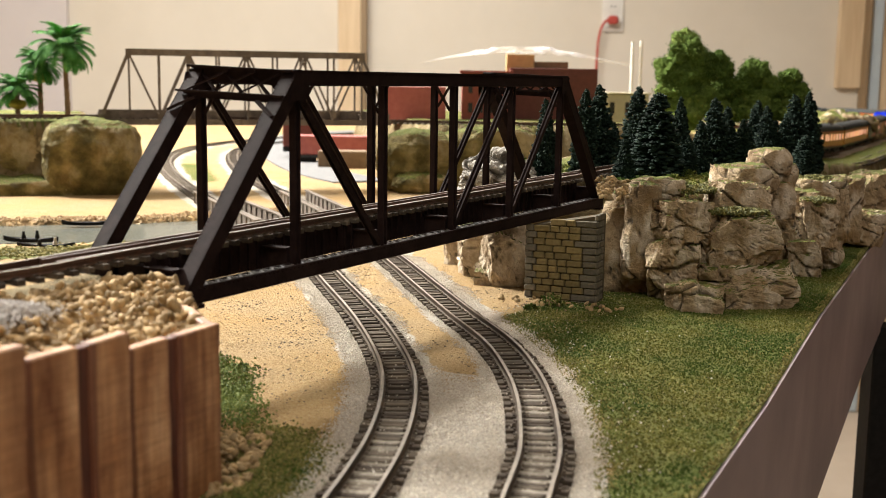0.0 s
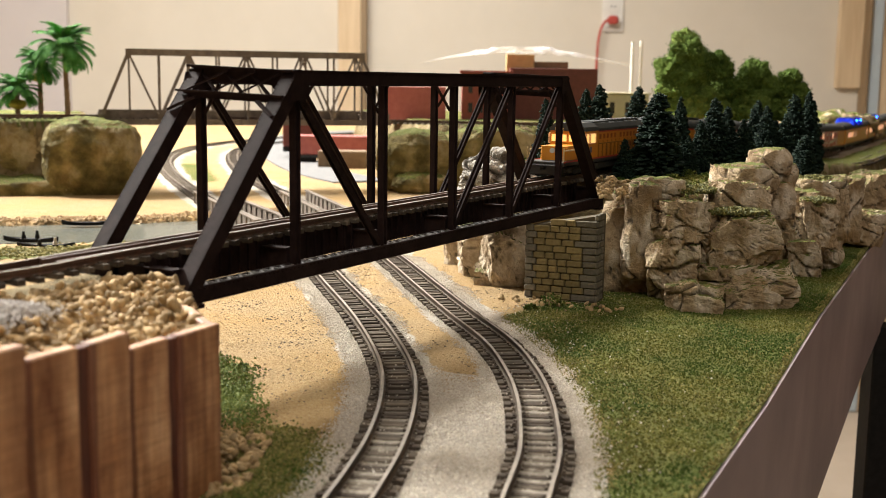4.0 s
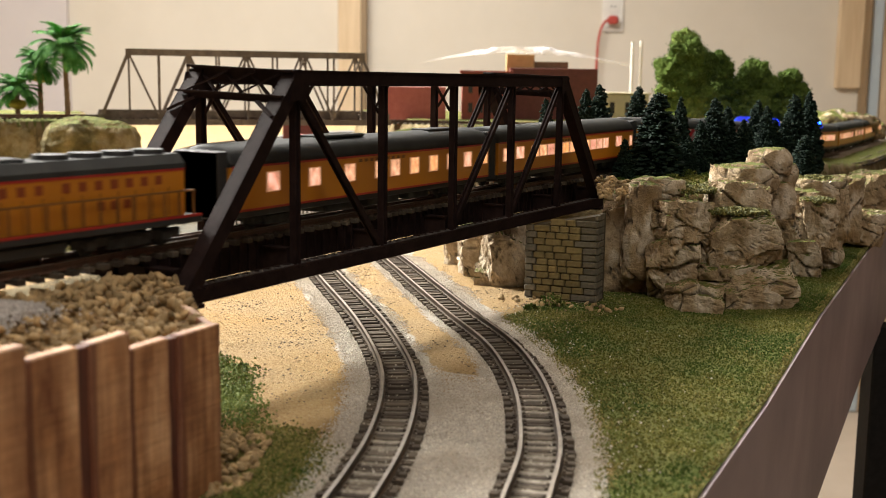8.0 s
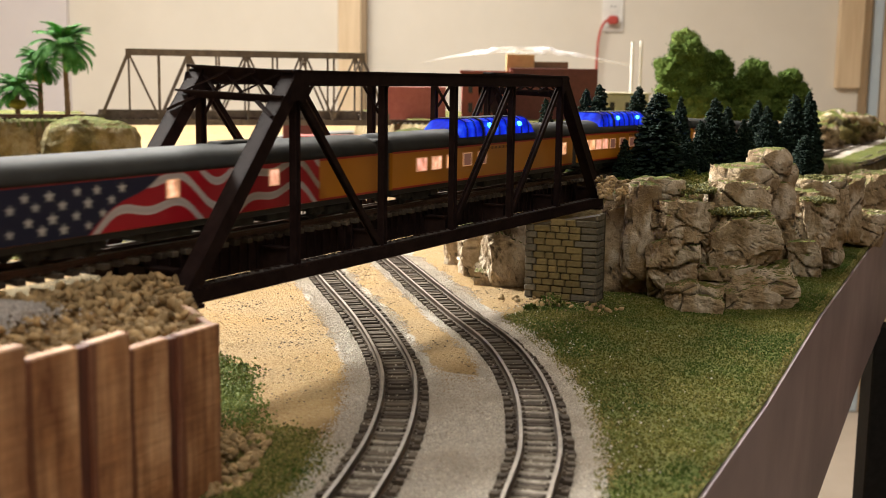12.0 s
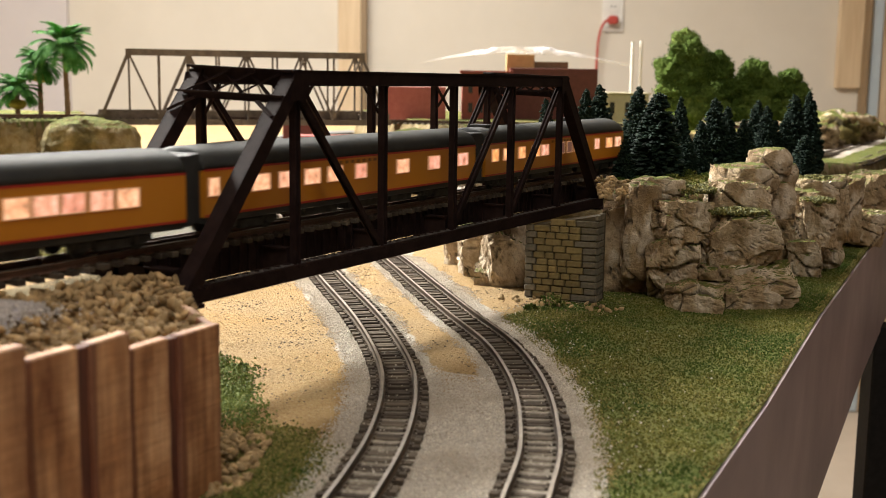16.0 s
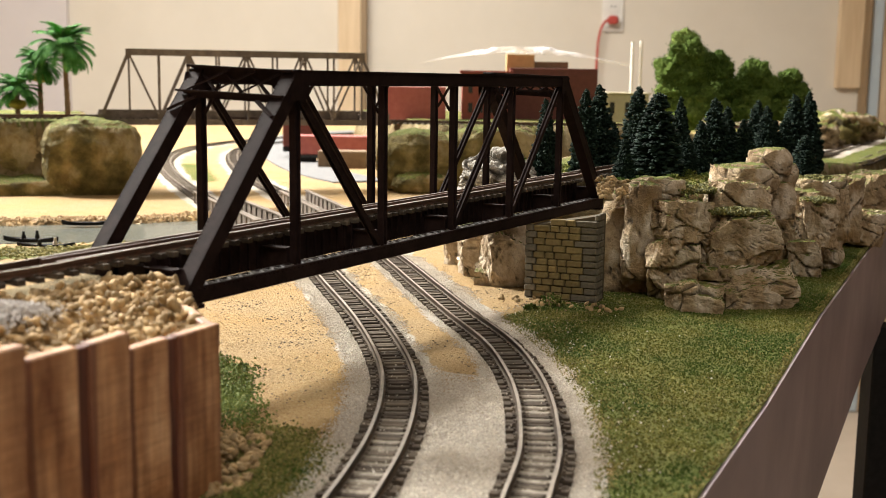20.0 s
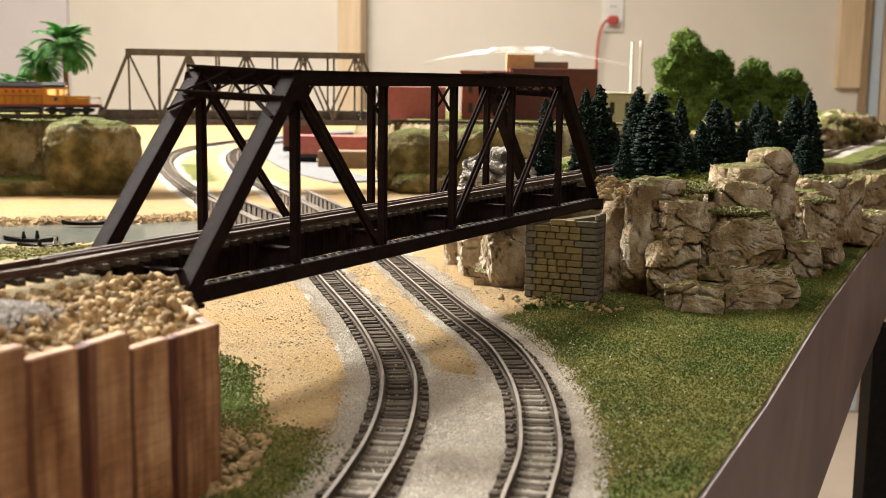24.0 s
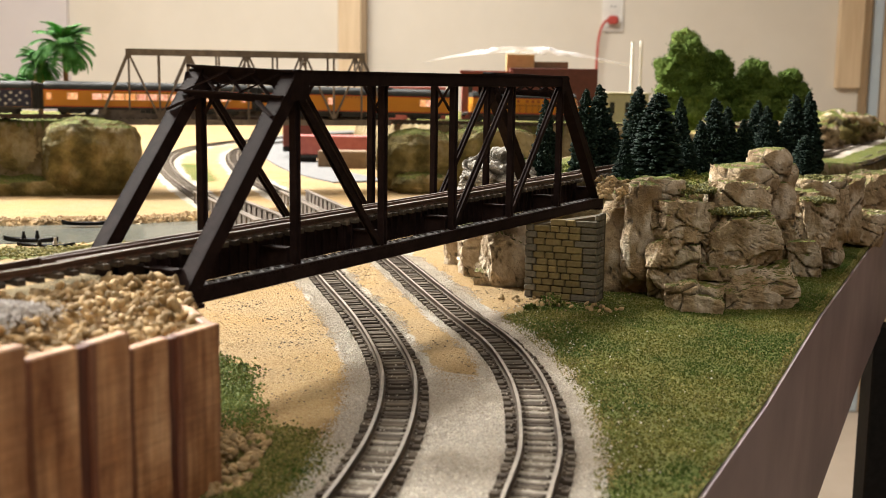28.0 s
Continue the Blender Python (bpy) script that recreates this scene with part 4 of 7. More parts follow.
def crag(parent, c, w, h, seed, mat, rz=-60.5, deep=1.0, n=22, rough=1.0, soft=0.0):
    """A block of cast rock with flat broken faces, chipped edges and few cracks. w, h: half width and half height."""
    rg = random.Random(seed)
    o = Vector((seed * 7.7, seed * 3.3, seed * 1.9))
    cuts = []
    for k in range(13):
        d = Vector((rg.uniform(-1, 1), rg.uniform(-1, 1), rg.uniform(-1, 1))).normalized()
        reach = abs(d.x) + abs(d.y) + abs(d.z)
        cuts.append((d, reach * rg.uniform(0.66, 0.86)))
    bm = bm_new()
    verts, depth = {}, []

    def vert(key):
        if key in verts:
            return verts[key]
        p = Vector([2.0 * a / n - 1 for a in key])
        for d, lim in cuts:
            p -= d * max(0.0, p.dot(d) - lim)
        if soft:
            p = p.lerp(p.normalized(), soft)
        out = Vector((p.x / w, p.y / w, p.z / h)).normalized()
        q = Vector((p.x * w, p.y * w * deep, p.z * h))
        ww = q + noise.noise_vector(q * 0.08 + o) * 3.0
        d1, f1 = noise.voronoi(Vector((ww.x * 0.048, ww.y * 0.048, ww.z * 0.095)) + o)
        c1 = max(0.0, 1 - (d1[1] - d1[0]) / 0.055)
        blk = noise.cell(f1[0] * 13.7)
        ridge = abs(noise.noise(q * 0.16 + o))
        c2 = max(0.0, 1 - ridge / 0.05) * (noise.noise(q * 0.07 + o * 2) > 0.08)
        fr = noise.fractal(q * 0.09 + o, 0.9, 2.1, 3) * 1.0 + noise.fractal(q * 0.5 + o, 0.7, 2.1, 4) * 0.7
        v = bm.verts.new(q + out * rough * (fr + 1.1 * blk - 1.5 * c1 - 0.6 * c2))
        verts[key] = v
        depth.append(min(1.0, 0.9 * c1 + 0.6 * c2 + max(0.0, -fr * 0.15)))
        return v

    for ax in range(3):
        for sg in (0, n):
            for i in range(n):
                for j in range(n):
                    quad = []
                    for di, dj in ((0, 0), (1, 0), (1, 1), (0, 1)):
                        key = [0, 0, 0]
                        key[ax], key[(ax + 1) % 3], key[(ax + 2) % 3] = sg, i + di, j + dj
                        quad.append(vert(tuple(key)))
                    bm.faces.new(quad if sg else quad[::-1])
    me = mesh_of("rock", bm, mat, soft > 0)
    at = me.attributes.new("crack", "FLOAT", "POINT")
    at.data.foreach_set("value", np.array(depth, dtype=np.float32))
    ob = new("rock", me)
    ob.parent = parent
    ob.matrix_basis = pose(c[0] * K, c[1] * K, c[2] * K, rg.uniform(-4, 4), rg.uniform(-4, 4), rz + rg.uniform(-14, 14))
    return ob


cliff = thing("rock_cliff", label="cream and brown cast-plaster rock cliff with mossy ledges beside the bridge", category="cliff")
for k, (x, y, z, w, h, soft) in enumerate((
        (249.5, -26.9, 18.2, 12.7, 23.1, 0.35), (236.5, -36.5, 27.0, 7.0, 20.0, 0.3), (248.2, -38.2, 43.0, 9.7, 5.5, 0.15), (239.2, -52.8, 33.1, 10.6, 8.6, 0.0), (236.3, -51.3, 12.6, 9.7, 12.7, 0.0),
        (246.5, -63.4, 19.3, 7.0, 12.6, 0.0), (248.7, -75.3, 25.3, 13.5, 10.0, 0.0), (270.3, -67.1, 37.6, 11.9, 9.3, 0.0), (222.9, -65.4, 4.1, 10.7, 5.8, 0.0), (244.1, -69.9, 10.5, 12.0, 5.7, 0.0),
        (247.6, -81.5, 10.2, 13.8, 4.8, 0.0), (243.1, -83.0, 4.0, 14.2, 5.6, 0.0), (285.8, -66.2, 46.2, 12.5, 7.1, 0.3), (303.0, -72.5, 52.6, 9.0, 7.6, 0.5), (312.2, -73.4, 47.9, 8.7, 7.9, 0.55), (297.2, -78.7, 37.8, 6.2, 8.0, 0.1),
        (337.7, -76.3, 20.2, 10.7, 17.4, 0.0), (361.4, -82.7, 36.2, 13.2, 6.3, 0.0), (335.5, -89.2, 24.4, 8.4, 10.6, 0.0), (329.4, -84.7, 7.1, 7.9, 9.1, 0.0), (401.3, -88.1, 25.5, 8.5, 15.4, 0.0), (355.5, -89.8, 4.7, 5.8, 8.9, 0.0),
        (482.6, -89.6, 25.1, 13.8, 12.5, 0.0), (443.1, -89.4, 11.1, 11.6, 9.6, 0.0), (616.4, -93.4, 18.8, 19.0, 15.2, 0.0), (262.9, -23.9, 36.3, 9.3, 6.8, 0.2))):
    crag(cliff, (x, y, z), w * 1.08, h * 1.08, 40 + k, ROCK, deep=1.0 if w < 14 else 0.75, n=26 if w > 9 else 18, rough=0.6 if soft else 0.9, soft=soft)
left_rock = thing("rock_bank", label="pale streaked plaster rock bank below the track behind the pier", category="cliff")
for k, (x, y, z, w, h) in enumerate(((227.3, 20.8, 10.8, 9.2, 15.9), (243.3, 42.6, 8.0, 9.0, 14.2), (267.7, 67.1, 1.9, 7.6, 8.9), (225.9, 27.6, 0.9, 7.4, 6.8))):
    crag(left_rock, (x, y, z), w * 1.06, h * 1.05, 80 + k, ROCK_PALE, n=20)
b_ = rock("boulder", None, ROCK_GREY, (286.0, 56.0, 39.5), (19.5, 13, 13.0), 14, 34, -58, 6, power=2.6, crack=0.7)
tagged(b_, "pale grey boulder behind the bridge's far end", "rock")

hill = thing("mossy_hill", label="olive-brown mossy rock bank below the far track", category="rock bank", group="banks under the far track")
rock("rock", hill, ROCK_MOSS, (394.0, 515.2, 22.6), (66, 26, 31), 21, 40, -50, 3, crack=0.14, strata=0.35, smooth=True)
rock("rock", hill, ROCK_MOSS, (397.9, 456.0, 25.5), (36, 26, 31), 22, 40, -40, 6, crack=0.14, power=3.3, strata=0.35, smooth=True)
rock("rock", hill, ROCK_MOSS, (370.5, 488.9, 2.9), (50, 24, 10), 23, 24, -50, 2, crack=0.12, strata=0.35, smooth=True)
rock("rock", hill, ROCK_MOSS, (368.3, 535.5, 22.1), (52, 24, 33), 27, 30, -50, 2, crack=0.12, strata=0.35, smooth=True)
hill = thing("mossy_hill", label="grey-green mossy rock bank with a grassy top", category="rock bank", group="banks under the far track")
rock("rock", hill, ROCK_MOSS, (572.8, 270.8, 21.1), (36, 24, 28), 24, 34, -40, 4, crack=0.12, power=2.6, strata=0.35, smooth=True)
rock("rock", hill, ROCK_MOSS, (612.4, 232.2, 23.0), (46, 24, 28), 25, 32, -42, -3, crack=0.12, strata=0.35, smooth=True)
rock("rock", hill, ROCK_MOSS, (553.7, 259.3, 7.1), (24, 16, 9), 26, 24, -40, 0, crack=0.12, power=2.4, strata=0.35, smooth=True)
ridge = thing("rock_ridge", label="pale tan and brown rock ridge beyond the upper track", category="rock bank")
for i, (c, s) in enumerate((((957.1, 37.7, 34.1), (30, 22, 18)), ((1040.1, 36.2, 38.6), (26, 24, 16)), ((1111.2, 32.2, 33.2), (24, 20, 18)), ((1081.0, 68.3, 44.2), (70, 30, 14)), ((1192.7, 32.7, 35.6), (22, 20, 12)))):
    rock("rock", ridge, ROCK if i != 1 else ROCK_MOSS, c, s, 31 + i, 20, 20 * i, 5)

# ---------------------------------------------------------------- pebbles
PEBBLE_MESHES = []
for k in range(7):
    bm = bm_new()
    bmesh.ops.create_icosphere(bm, subdivisions=2, radius=1.0)
    for v in bm.verts:
        v.co *= 1 + 0.34 * noise.noise(v.co * 1.3 + Vector((k * 5.3, 0, 0))) + 0.22 * noise.noise(v.co * 3.1 + Vector((0, k * 3.3, 0)))
        v.co.x *= 1.35 + 0.10 * k
        v.co.z *= 0.72 + 0.03 * k
    PEBBLE_MESHES.append(mesh_of("pebble", bm, PEBBLE_ONE, True))


def pebble_heap(label, spots):
    """spots: (x, y, z, size) of each stone."""
    t = thing("pebble_heap", label=label, category="pebbles", group="heaps of tan pebbles")
    for x, y, z, r in spots:
        ob = new("pebble", random.choice(PEBBLE_MESHES))
        ob.parent = t
        ob.matrix_basis = Matrix.LocRotScale(Vector((x, y, z)) * K, Euler((random.uniform(-0.9, 0.9), random.uniform(-0.9, 0.9), random.uniform(0, 6.3))), Vector((r, r, r)) * random.uniform(0.7, 0.95))
    return t


PLANK_A, PLANK_DIR = Vector((-31.5, -36.0, 0)), Vector((-0.998, -0.062, 0)).normalized()


def shelf_top(x, y):
    """Height of the heap between the track and the plank wall."""
    f = min(1.0, max(0.0, (y + 36) / 44))
    return 32.8 + 5.4 * f + 1.6 * exp(-(((x + 60) / 15) ** 2 + ((y - 1) / 9) ** 2))


spots = []
rng = random.Random(4)
while len(spots) < 295:
    x, y = rng.uniform(-92, -3), rng.uniform(-37, 9)
    if x > -31 and y < -36 + (x + 31) * 1.25:
        continue
    if x > -8 and y > 4:
        continue
    grey = ((x + 60) / 14) ** 2 + ((y - 1) / 9) ** 2 < 1
    if grey:
        continue
    r = rng.uniform(0.8, 1.45) * (1.25 if rng.random() < 0.15 else 1)
    spots.append((x, y, shelf_top(x, y) + rng.uniform(-0.8, 2.2), r))
pebble_heap("heap of tan pebbles behind the plank wall under the bridge's end", spots)
spots = []
while len(spots) < 290:
    x, y = rng.uniform(-64, -3), rng.uniform(-24, 13) if rng.random() < 0.6 else rng.uniform(3, 13)
    if (x > -31 and y < -36 + (x + 31) * 1.25) or (x > -8 and y > 4) or (x > -20 and y > 9):
        continue
    if ((x + 60) / 15) ** 2 + ((y - 1) / 9) ** 2 < 1:
        continue
    spots.append((x, y, shelf_top(x, y) + rng.uniform(-1.2, 1.2) + 1.2 * exp(-(((x + 24) / 12) ** 2 + ((y + 2) / 9) ** 2)), rng.uniform(0.75, 1.5)))
pebble_heap("denser heap of long tan pebbles against the bridge's end post", spots)
# smaller stones that fill between them
pts = []
while len(pts) < 1400:
    x, y = rng.uniform(-95, -4), rng.uniform(-37, 9)
    if x > -31 and y < -36 + (x + 31) * 1.25:
        continue
    pts.append((x, y, shelf_top(x, y) + rng.uniform(-1.0, 0.8)))
FILL = pts
spots = []
SPILL = [Vector((-4.1, -11.3, 0.0)), Vector((3.0, -26.0, 0.0)), Vector((-28.4, -43.1, 0.0)), Vector((-38.5, -41.4, 0.0))]
while len(spots) < 190:
    u, v = rng.random() ** 1.3, rng.random()
    p = SPILL[0].lerp(SPILL[1], u).lerp(SPILL[3].lerp(SPILL[2], u), v)
    spots.append((p.x, p.y, 0.5 + 3.2 * (1 - u) * (1 - abs(2 * v - 1)) + rng.uniform(-0.4, 0.5), rng.uniform(0.6, 1.15)))
pebble_heap("spill of small tan pebbles at the foot of the plank wall", spots)
spots = []
while len(spots) < 90:
    u, v = rng.uniform(-1, 1), rng.random()
    x, y, z = (226.7, -28.9, 42.0)
    spots.append((x + 6.5 * u * 0.49 + 11 * v * 0.87, y - 6.5 * u * 0.87 + 11 * v * 0.49, z + 7.5 * v - 0.8 + rng.uniform(-0.6, 0.8), rng.uniform(0.9, 1.45)))
pebble_heap("heap of tan pebbles beside the track at the bridge's far end", spots)
spots = []
for k in range(34):
    x, y = (196.2, -17.1, 0.0)[:2]
    spots.append((x + rng.uniform(-5, 7), y + rng.uniform(-26, 26), rng.uniform(0.2, 0.9), rng.uniform(0.7, 1.5)))
pebble_heap("row of small pale stones at the pier's foot", spots)
# core of the heap, under the stones
bm = bm_new()
nx, ny = 26, 14
grid = [[bm.verts.new((-95 + 92 * i / nx, -36 + 47 * j / ny, shelf_top(-95 + 92 * i / nx, -36 + 47 * j / ny) - 0.6 + 0.7 * nz(i, j, 0, 0.7))) for j in range(ny + 1)] for i in range(nx + 1)]
for i in range(nx):
    for j in range(ny):
        q = [grid[i][j], grid[i + 1][j], grid[i + 1][j + 1], grid[i][j + 1]]
        if max((v.co.x + 31) - (v.co.y + 36) * 0.74 for v in q) < 2.0:
            bm.faces.new(q)
for v in [v for v in bm.verts if not v.link_faces]:
    bm.verts.remove(v)
solo("gravel_bed", bm, simple("packed_gravel", (0.16, 0.10, 0.05), (0.36, 0.25, 0.14), 500, 0.9, bump_mm=0.8), "packed tan gravel under the pebble heap", "gravel", kind="structure", smooth=True)


def grains(name, spots, size, mat, label, category, flat=0.7):
    """Many small faceted crumbs in one mesh. spots: array of x, y, z."""
    spots = np.asarray(spots, float)
    n = len(spots)
    base = np.array([(1, 0, 0), (-0.5, 0.87, 0), (-0.5, -0.87, 0), (0, 0, 1), (0, 0, -1)])
    tri = np.array([(0, 1, 3), (1, 2, 3), (2, 0, 3), (1, 0, 4), (2, 1, 4), (0, 2, 4)])
    rs = np.random.RandomState(len(name) + n)
    sc = size * rs.uniform(0.55, 1.45, (n, 1, 1))
    a, b = rs.uniform(0, 6.28, n), rs.uniform(-0.8, 0.8, n)
    ca, sa, cb, sb = np.cos(a), np.sin(a), np.cos(b), np.sin(b)
    rot = np.stack([np.stack([ca * cb, -sa, ca * sb], -1), np.stack([sa * cb, ca, sa * sb], -1), np.stack([-sb, 0 * a, cb], -1)], 1)
    pts = np.einsum("nij,kj->nki", rot, base * (1, 1, flat)) * sc + spots[:, None, :]
    me = bpy.data.meshes.new(name)
    me.from_pydata((pts.reshape(-1, 3) * K).tolist(), [], (tri[None] + 5 * np.arange(n)[:, None, None]).reshape(-1, 3).tolist())
    me.materials.append(mat)
    return tagged(new(name, me), label, category, kind="stuff")


STRAW = island("straw_turf", [(0.12, 0.11, 0.025), (0.22, 0.20, 0.05), (0.34, 0.30, 0.10)])
MOSS = island("yellow_moss", [(0.05, 0.055, 0.010), (0.11, 0.11, 0.022), (0.20, 0.18, 0.045)])
PACKED = simple("packed_fine_ballast", (0.11, 0.09, 0.065), (0.38, 0.34, 0.275), 750, 0.95, bump_mm=0.7, scale2=60)
rs = np.random.RandomState(3)
grains("pebble_filling", FILL, 1.1, PEBBLE, "small tan stones filling the pebble heap", "gravel")
# ballast beside and between the lower tracks
pts = rs.uniform((-60, -125), (270, 120), (460000, 2))
d1, d2 = seg_dist(pts[:, 0], pts[:, 1], L1_PLAN), seg_dist(pts[:, 0], pts[:, 1], L2_PLAN)
dm = np.minimum(d1, d2)
amid = (np.maximum(d1, d2) < 44) * 4.5 * ease(60, 90, pts[:, 0])
keep = (dm < 15.5 + 3.0 * wobble(pts[:, 0], pts[:, 1], 9, 1.0) + rs.normal(0, 1.2, len(pts)) - amid) | ((np.maximum(d1, d2) < 26) & (pts[:, 0] < 80))
keep &= (rs.rand(len(pts)) < np.where(dm < 8.5, np.where(pts[:, 0] > 68, 0.01, 0.04), 0.9))
pts = pts[keep][:120000]
dm = np.minimum(seg_dist(pts[:, 0], pts[:, 1], L1_PLAN), seg_dist(pts[:, 0], pts[:, 1], L2_PLAN))
z = ground_z(pts[:, 0], pts[:, 1]) + 0.25 + 0.8 * ease(10, 7.5, dm) * rs.rand(len(pts))
grains("ballast_grains", np.c_[pts, z], 0.25, BALLAST, "loose pale stone ballast along the lower tracks", "ballast")
# turf on the near ground
pts = rs.uniform((0, -132), (480, 20), (150000, 2))
d2 = seg_dist(pts[:, 0], pts[:, 1], L2_PLAN)
keep = (seg_dist(pts[:, 0], pts[:, 1], L1_PLAN) > d2 + 16) & (d2 > 14 + 5 * rs.rand(len(pts))) & (pts[:, 1] < -10 - 6 * rs.rand(len(pts))) & (pts[:, 1] > np.array([edge_y(x) for x in pts[:, 0]]) + 1)
pts = pts[keep]
z = ground_z(pts[:, 0], pts[:, 1])
ok = z < 8
grains("turf_crumbs", np.c_[pts, z + 0.15][ok][:52000], 0.27, GREEN_TUFT, "fine green and yellow scenic turf crumbs", "turf", 1.1)
for ln, x1 in ((L1_LINE, 52), (L2_LINE, 92)):
    bm = bm_new()
    prev = None
    for i, p in enumerate([q for q in ln if q.x < x1]):
        d = ln[i + 1] - p
        side = Vector((-d.y, d.x, 0)).normalized()
        low = 0.5 * float(ease(x1 - 34, x1, p.x))
        cur = [bm.verts.new(p + side * (u * 0.7) + Vector((0, 0, -1.98 - low + 0.22 * nz(p.x + u, p.y, u, 0.35)))) for u in range(-6, 7)]
        if prev:
            for a, b in zip(range(12), range(1, 13)):
                bm.faces.new((prev[b], prev[a], cur[a], cur[b]))
        prev = cur
    solo("packed_ballast", bm, PACKED, "packed beige-grey fine ballast filling the track between its rails", "ballast", kind="stuff", smooth=True)
Q = [np.array(q[:2]) for q in ((58.6, 43.5, 0.0), (52.5, 23.6, 0.0), (8.6, -17.3, 0.0), (3.1, -5.0, 0.0))]
u, v = rs.rand(5000, 1) ** 1.4, rs.rand(5000, 1)
pts = (Q[0] * (1 - u) + Q[1] * u) * (1 - v) + (Q[3] * (1 - u) + Q[2] * u) * v
pts = pts + rs.normal(0, 2.6, pts.shape)
keep = rs.rand(5000) < 0.6 + 0.5 * wobble(pts[:, 0], pts[:, 1], 8, 3.0)
grains("turf_crumbs", np.c_[pts[keep], ground_z(pts[keep, 0], pts[keep, 1]) + 0.2], 0.42, BRIGHT_TUFT, "patch of green scenic turf on the sand", "turf", 1.1)
Q = [np.array(q[:2]) for q in ((5.0, -14.3, 0.0), (9.3, -34.3, 0.0), (-29.0, -60.0, 0.0), (-39.8, -42.5, 0.0))]
u, v = rs.rand(6000, 1), rs.rand(6000, 1)
pts = (Q[0] * (1 - u) + Q[1] * u) * (1 - v) + (Q[3] * (1 - u) + Q[2] * u) * v
pts = pts + rs.normal(0, 3.0, pts.shape)
pts = pts[rs.rand(6000) < 0.55 + 0.5 * wobble(pts[:, 0], pts[:, 1], 9, 3.0)]
grains("turf_crumbs", np.c_[pts, ground_z(pts[:, 0], pts[:, 1]) + 0.15], 0.36, GREEN_TUFT, "mottled green turf beside the plank wall", "turf", 1.1)
pts = pts[rs.rand(len(pts)) < 0.45 + 0.5 * ease(GRASS_B[1] - 10, GRASS_B[1] + 10, pts[:, 1])]
grains("straw_crumbs", np.c_[pts + rs.normal(0, 2.0, pts.shape), ground_z(pts[:, 0], pts[:, 1]) + 0.3], 0.36, STRAW, "straw-yellow turf crumbs beside the plank wall", "turf", 1.1)
pts = rs.uniform((10, -128), (330, 0), (60000, 2))
d2 = seg_dist(pts[:, 0], pts[:, 1], L2_PLAN)
keep = (seg_dist(pts[:, 0], pts[:, 1], L1_PLAN) > d2 + 14) & (d2 > 13) & (pts[:, 1] > np.array([edge_y(x) for x in pts[:, 0]]) + 1) & (pts[:, 1] < -12) & (rs.rand(60000) < 0.55 * np.exp(-(d2 - 13) / 8) + 0.04 + 0.07 * wobble(pts[:, 0], pts[:, 1], 24, 1.5))
pts = pts[keep]
grains("straw_crumbs", np.c_[pts, ground_z(pts[:, 0], pts[:, 1]) + 0.3], 0.34, STRAW, "straw-yellow turf crumbs along the ballast", "turf", 1.0)
# straw-coloured rim along the table's edge and stray ballast on the turf
ex = rs.uniform(-20, 700, 2200)
ey = np.array([edge_y(x) for x in ex]) + 0.4 + 2.5 * rs.rand(2200) ** 2
grains("edge_turf", np.c_[ex, ey, np.abs(ground_z(ex, ey)) * 0.3 + 0.3 + 0.7 * rs.rand(2200)], 0.42, STRAW, "straw-yellow turf rim along the table's edge", "turf", 1.0)
pts = rs.uniform((20, -125), (230, 0), (9000, 2))
d2 = seg_dist(pts[:, 0], pts[:, 1], L2_PLAN)
keep = (seg_dist(pts[:, 0], pts[:, 1], L1_PLAN) > d2 + 14) & (d2 > 13) & (rs.rand(9000) < 0.4 * np.exp(-(d2 - 13) / 9))
pts = pts[keep]
grains("stray_ballast", np.c_[pts, ground_z(pts[:, 0], pts[:, 1]) + 0.35], 0.36, BALLAST, "stray pale ballast stones on the turf", "ballast")
# yellow-green crumbs on ledges and plateau
pts = rs.uniform((228, -90), (560, 70), (16000, 2))
z = ground_z(pts[:, 0], pts[:, 1])
ok = (z > 24) & (np.abs(pts[:, 1] - MID) > 11)
grains("turf_crumbs", np.c_[pts, z + 0.3][ok], 0.65, GREEN_TUFT, "mossy green turf on the plateau under the trees", "turf", 1.1)
# turf on the cliff's ledges
for (x, y, z), u, v in (((244.9, -74.7, 37.3), 13, 7), ((252.5, -53.1, 44.5), 10, 9), ((268.8, -57.3, 44.7), 7, 8), ((331.9, -89.2, 35.5), 8, 6), ((268.8, -36.4, 45.5), 9, 7), ((363.0, -80.3, 42.9), 14, 9)):
    a, r = rs.uniform(0, 6.283, 900), np.sqrt(rs.rand(900))
    p = np.c_[x + 0.4924 * u * r * np.cos(a) + 0.87 * v * r * np.sin(a), y - 0.87 * u * r * np.cos(a) + 0.4924 * v * r * np.sin(a), z + 1.4 * (1 - r) + rs.uniform(-1.2, 0.4, 900)]
    grains("ledge_turf", p, 0.7, MOSS, "mossy yellow-green turf on a rock ledge", "turf", 0.9)
# bright turf along the river's near bank
t_ = rs.rand(3500)
pts = np.c_[np.interp(t_, (0, 0.45, 1), (105, 160, 245)), np.interp(t_, (0, 0.45, 1), (330, 268, 205))] + rs.normal(0, 9, (3500, 2))
z = ground_z(pts[:, 0], pts[:, 1])
grains("bank_turf", np.c_[pts, z + 0.3][z > -1.5], 0.9, STRAW, "yellow-green turf on the river bank", "turf", 0.8)
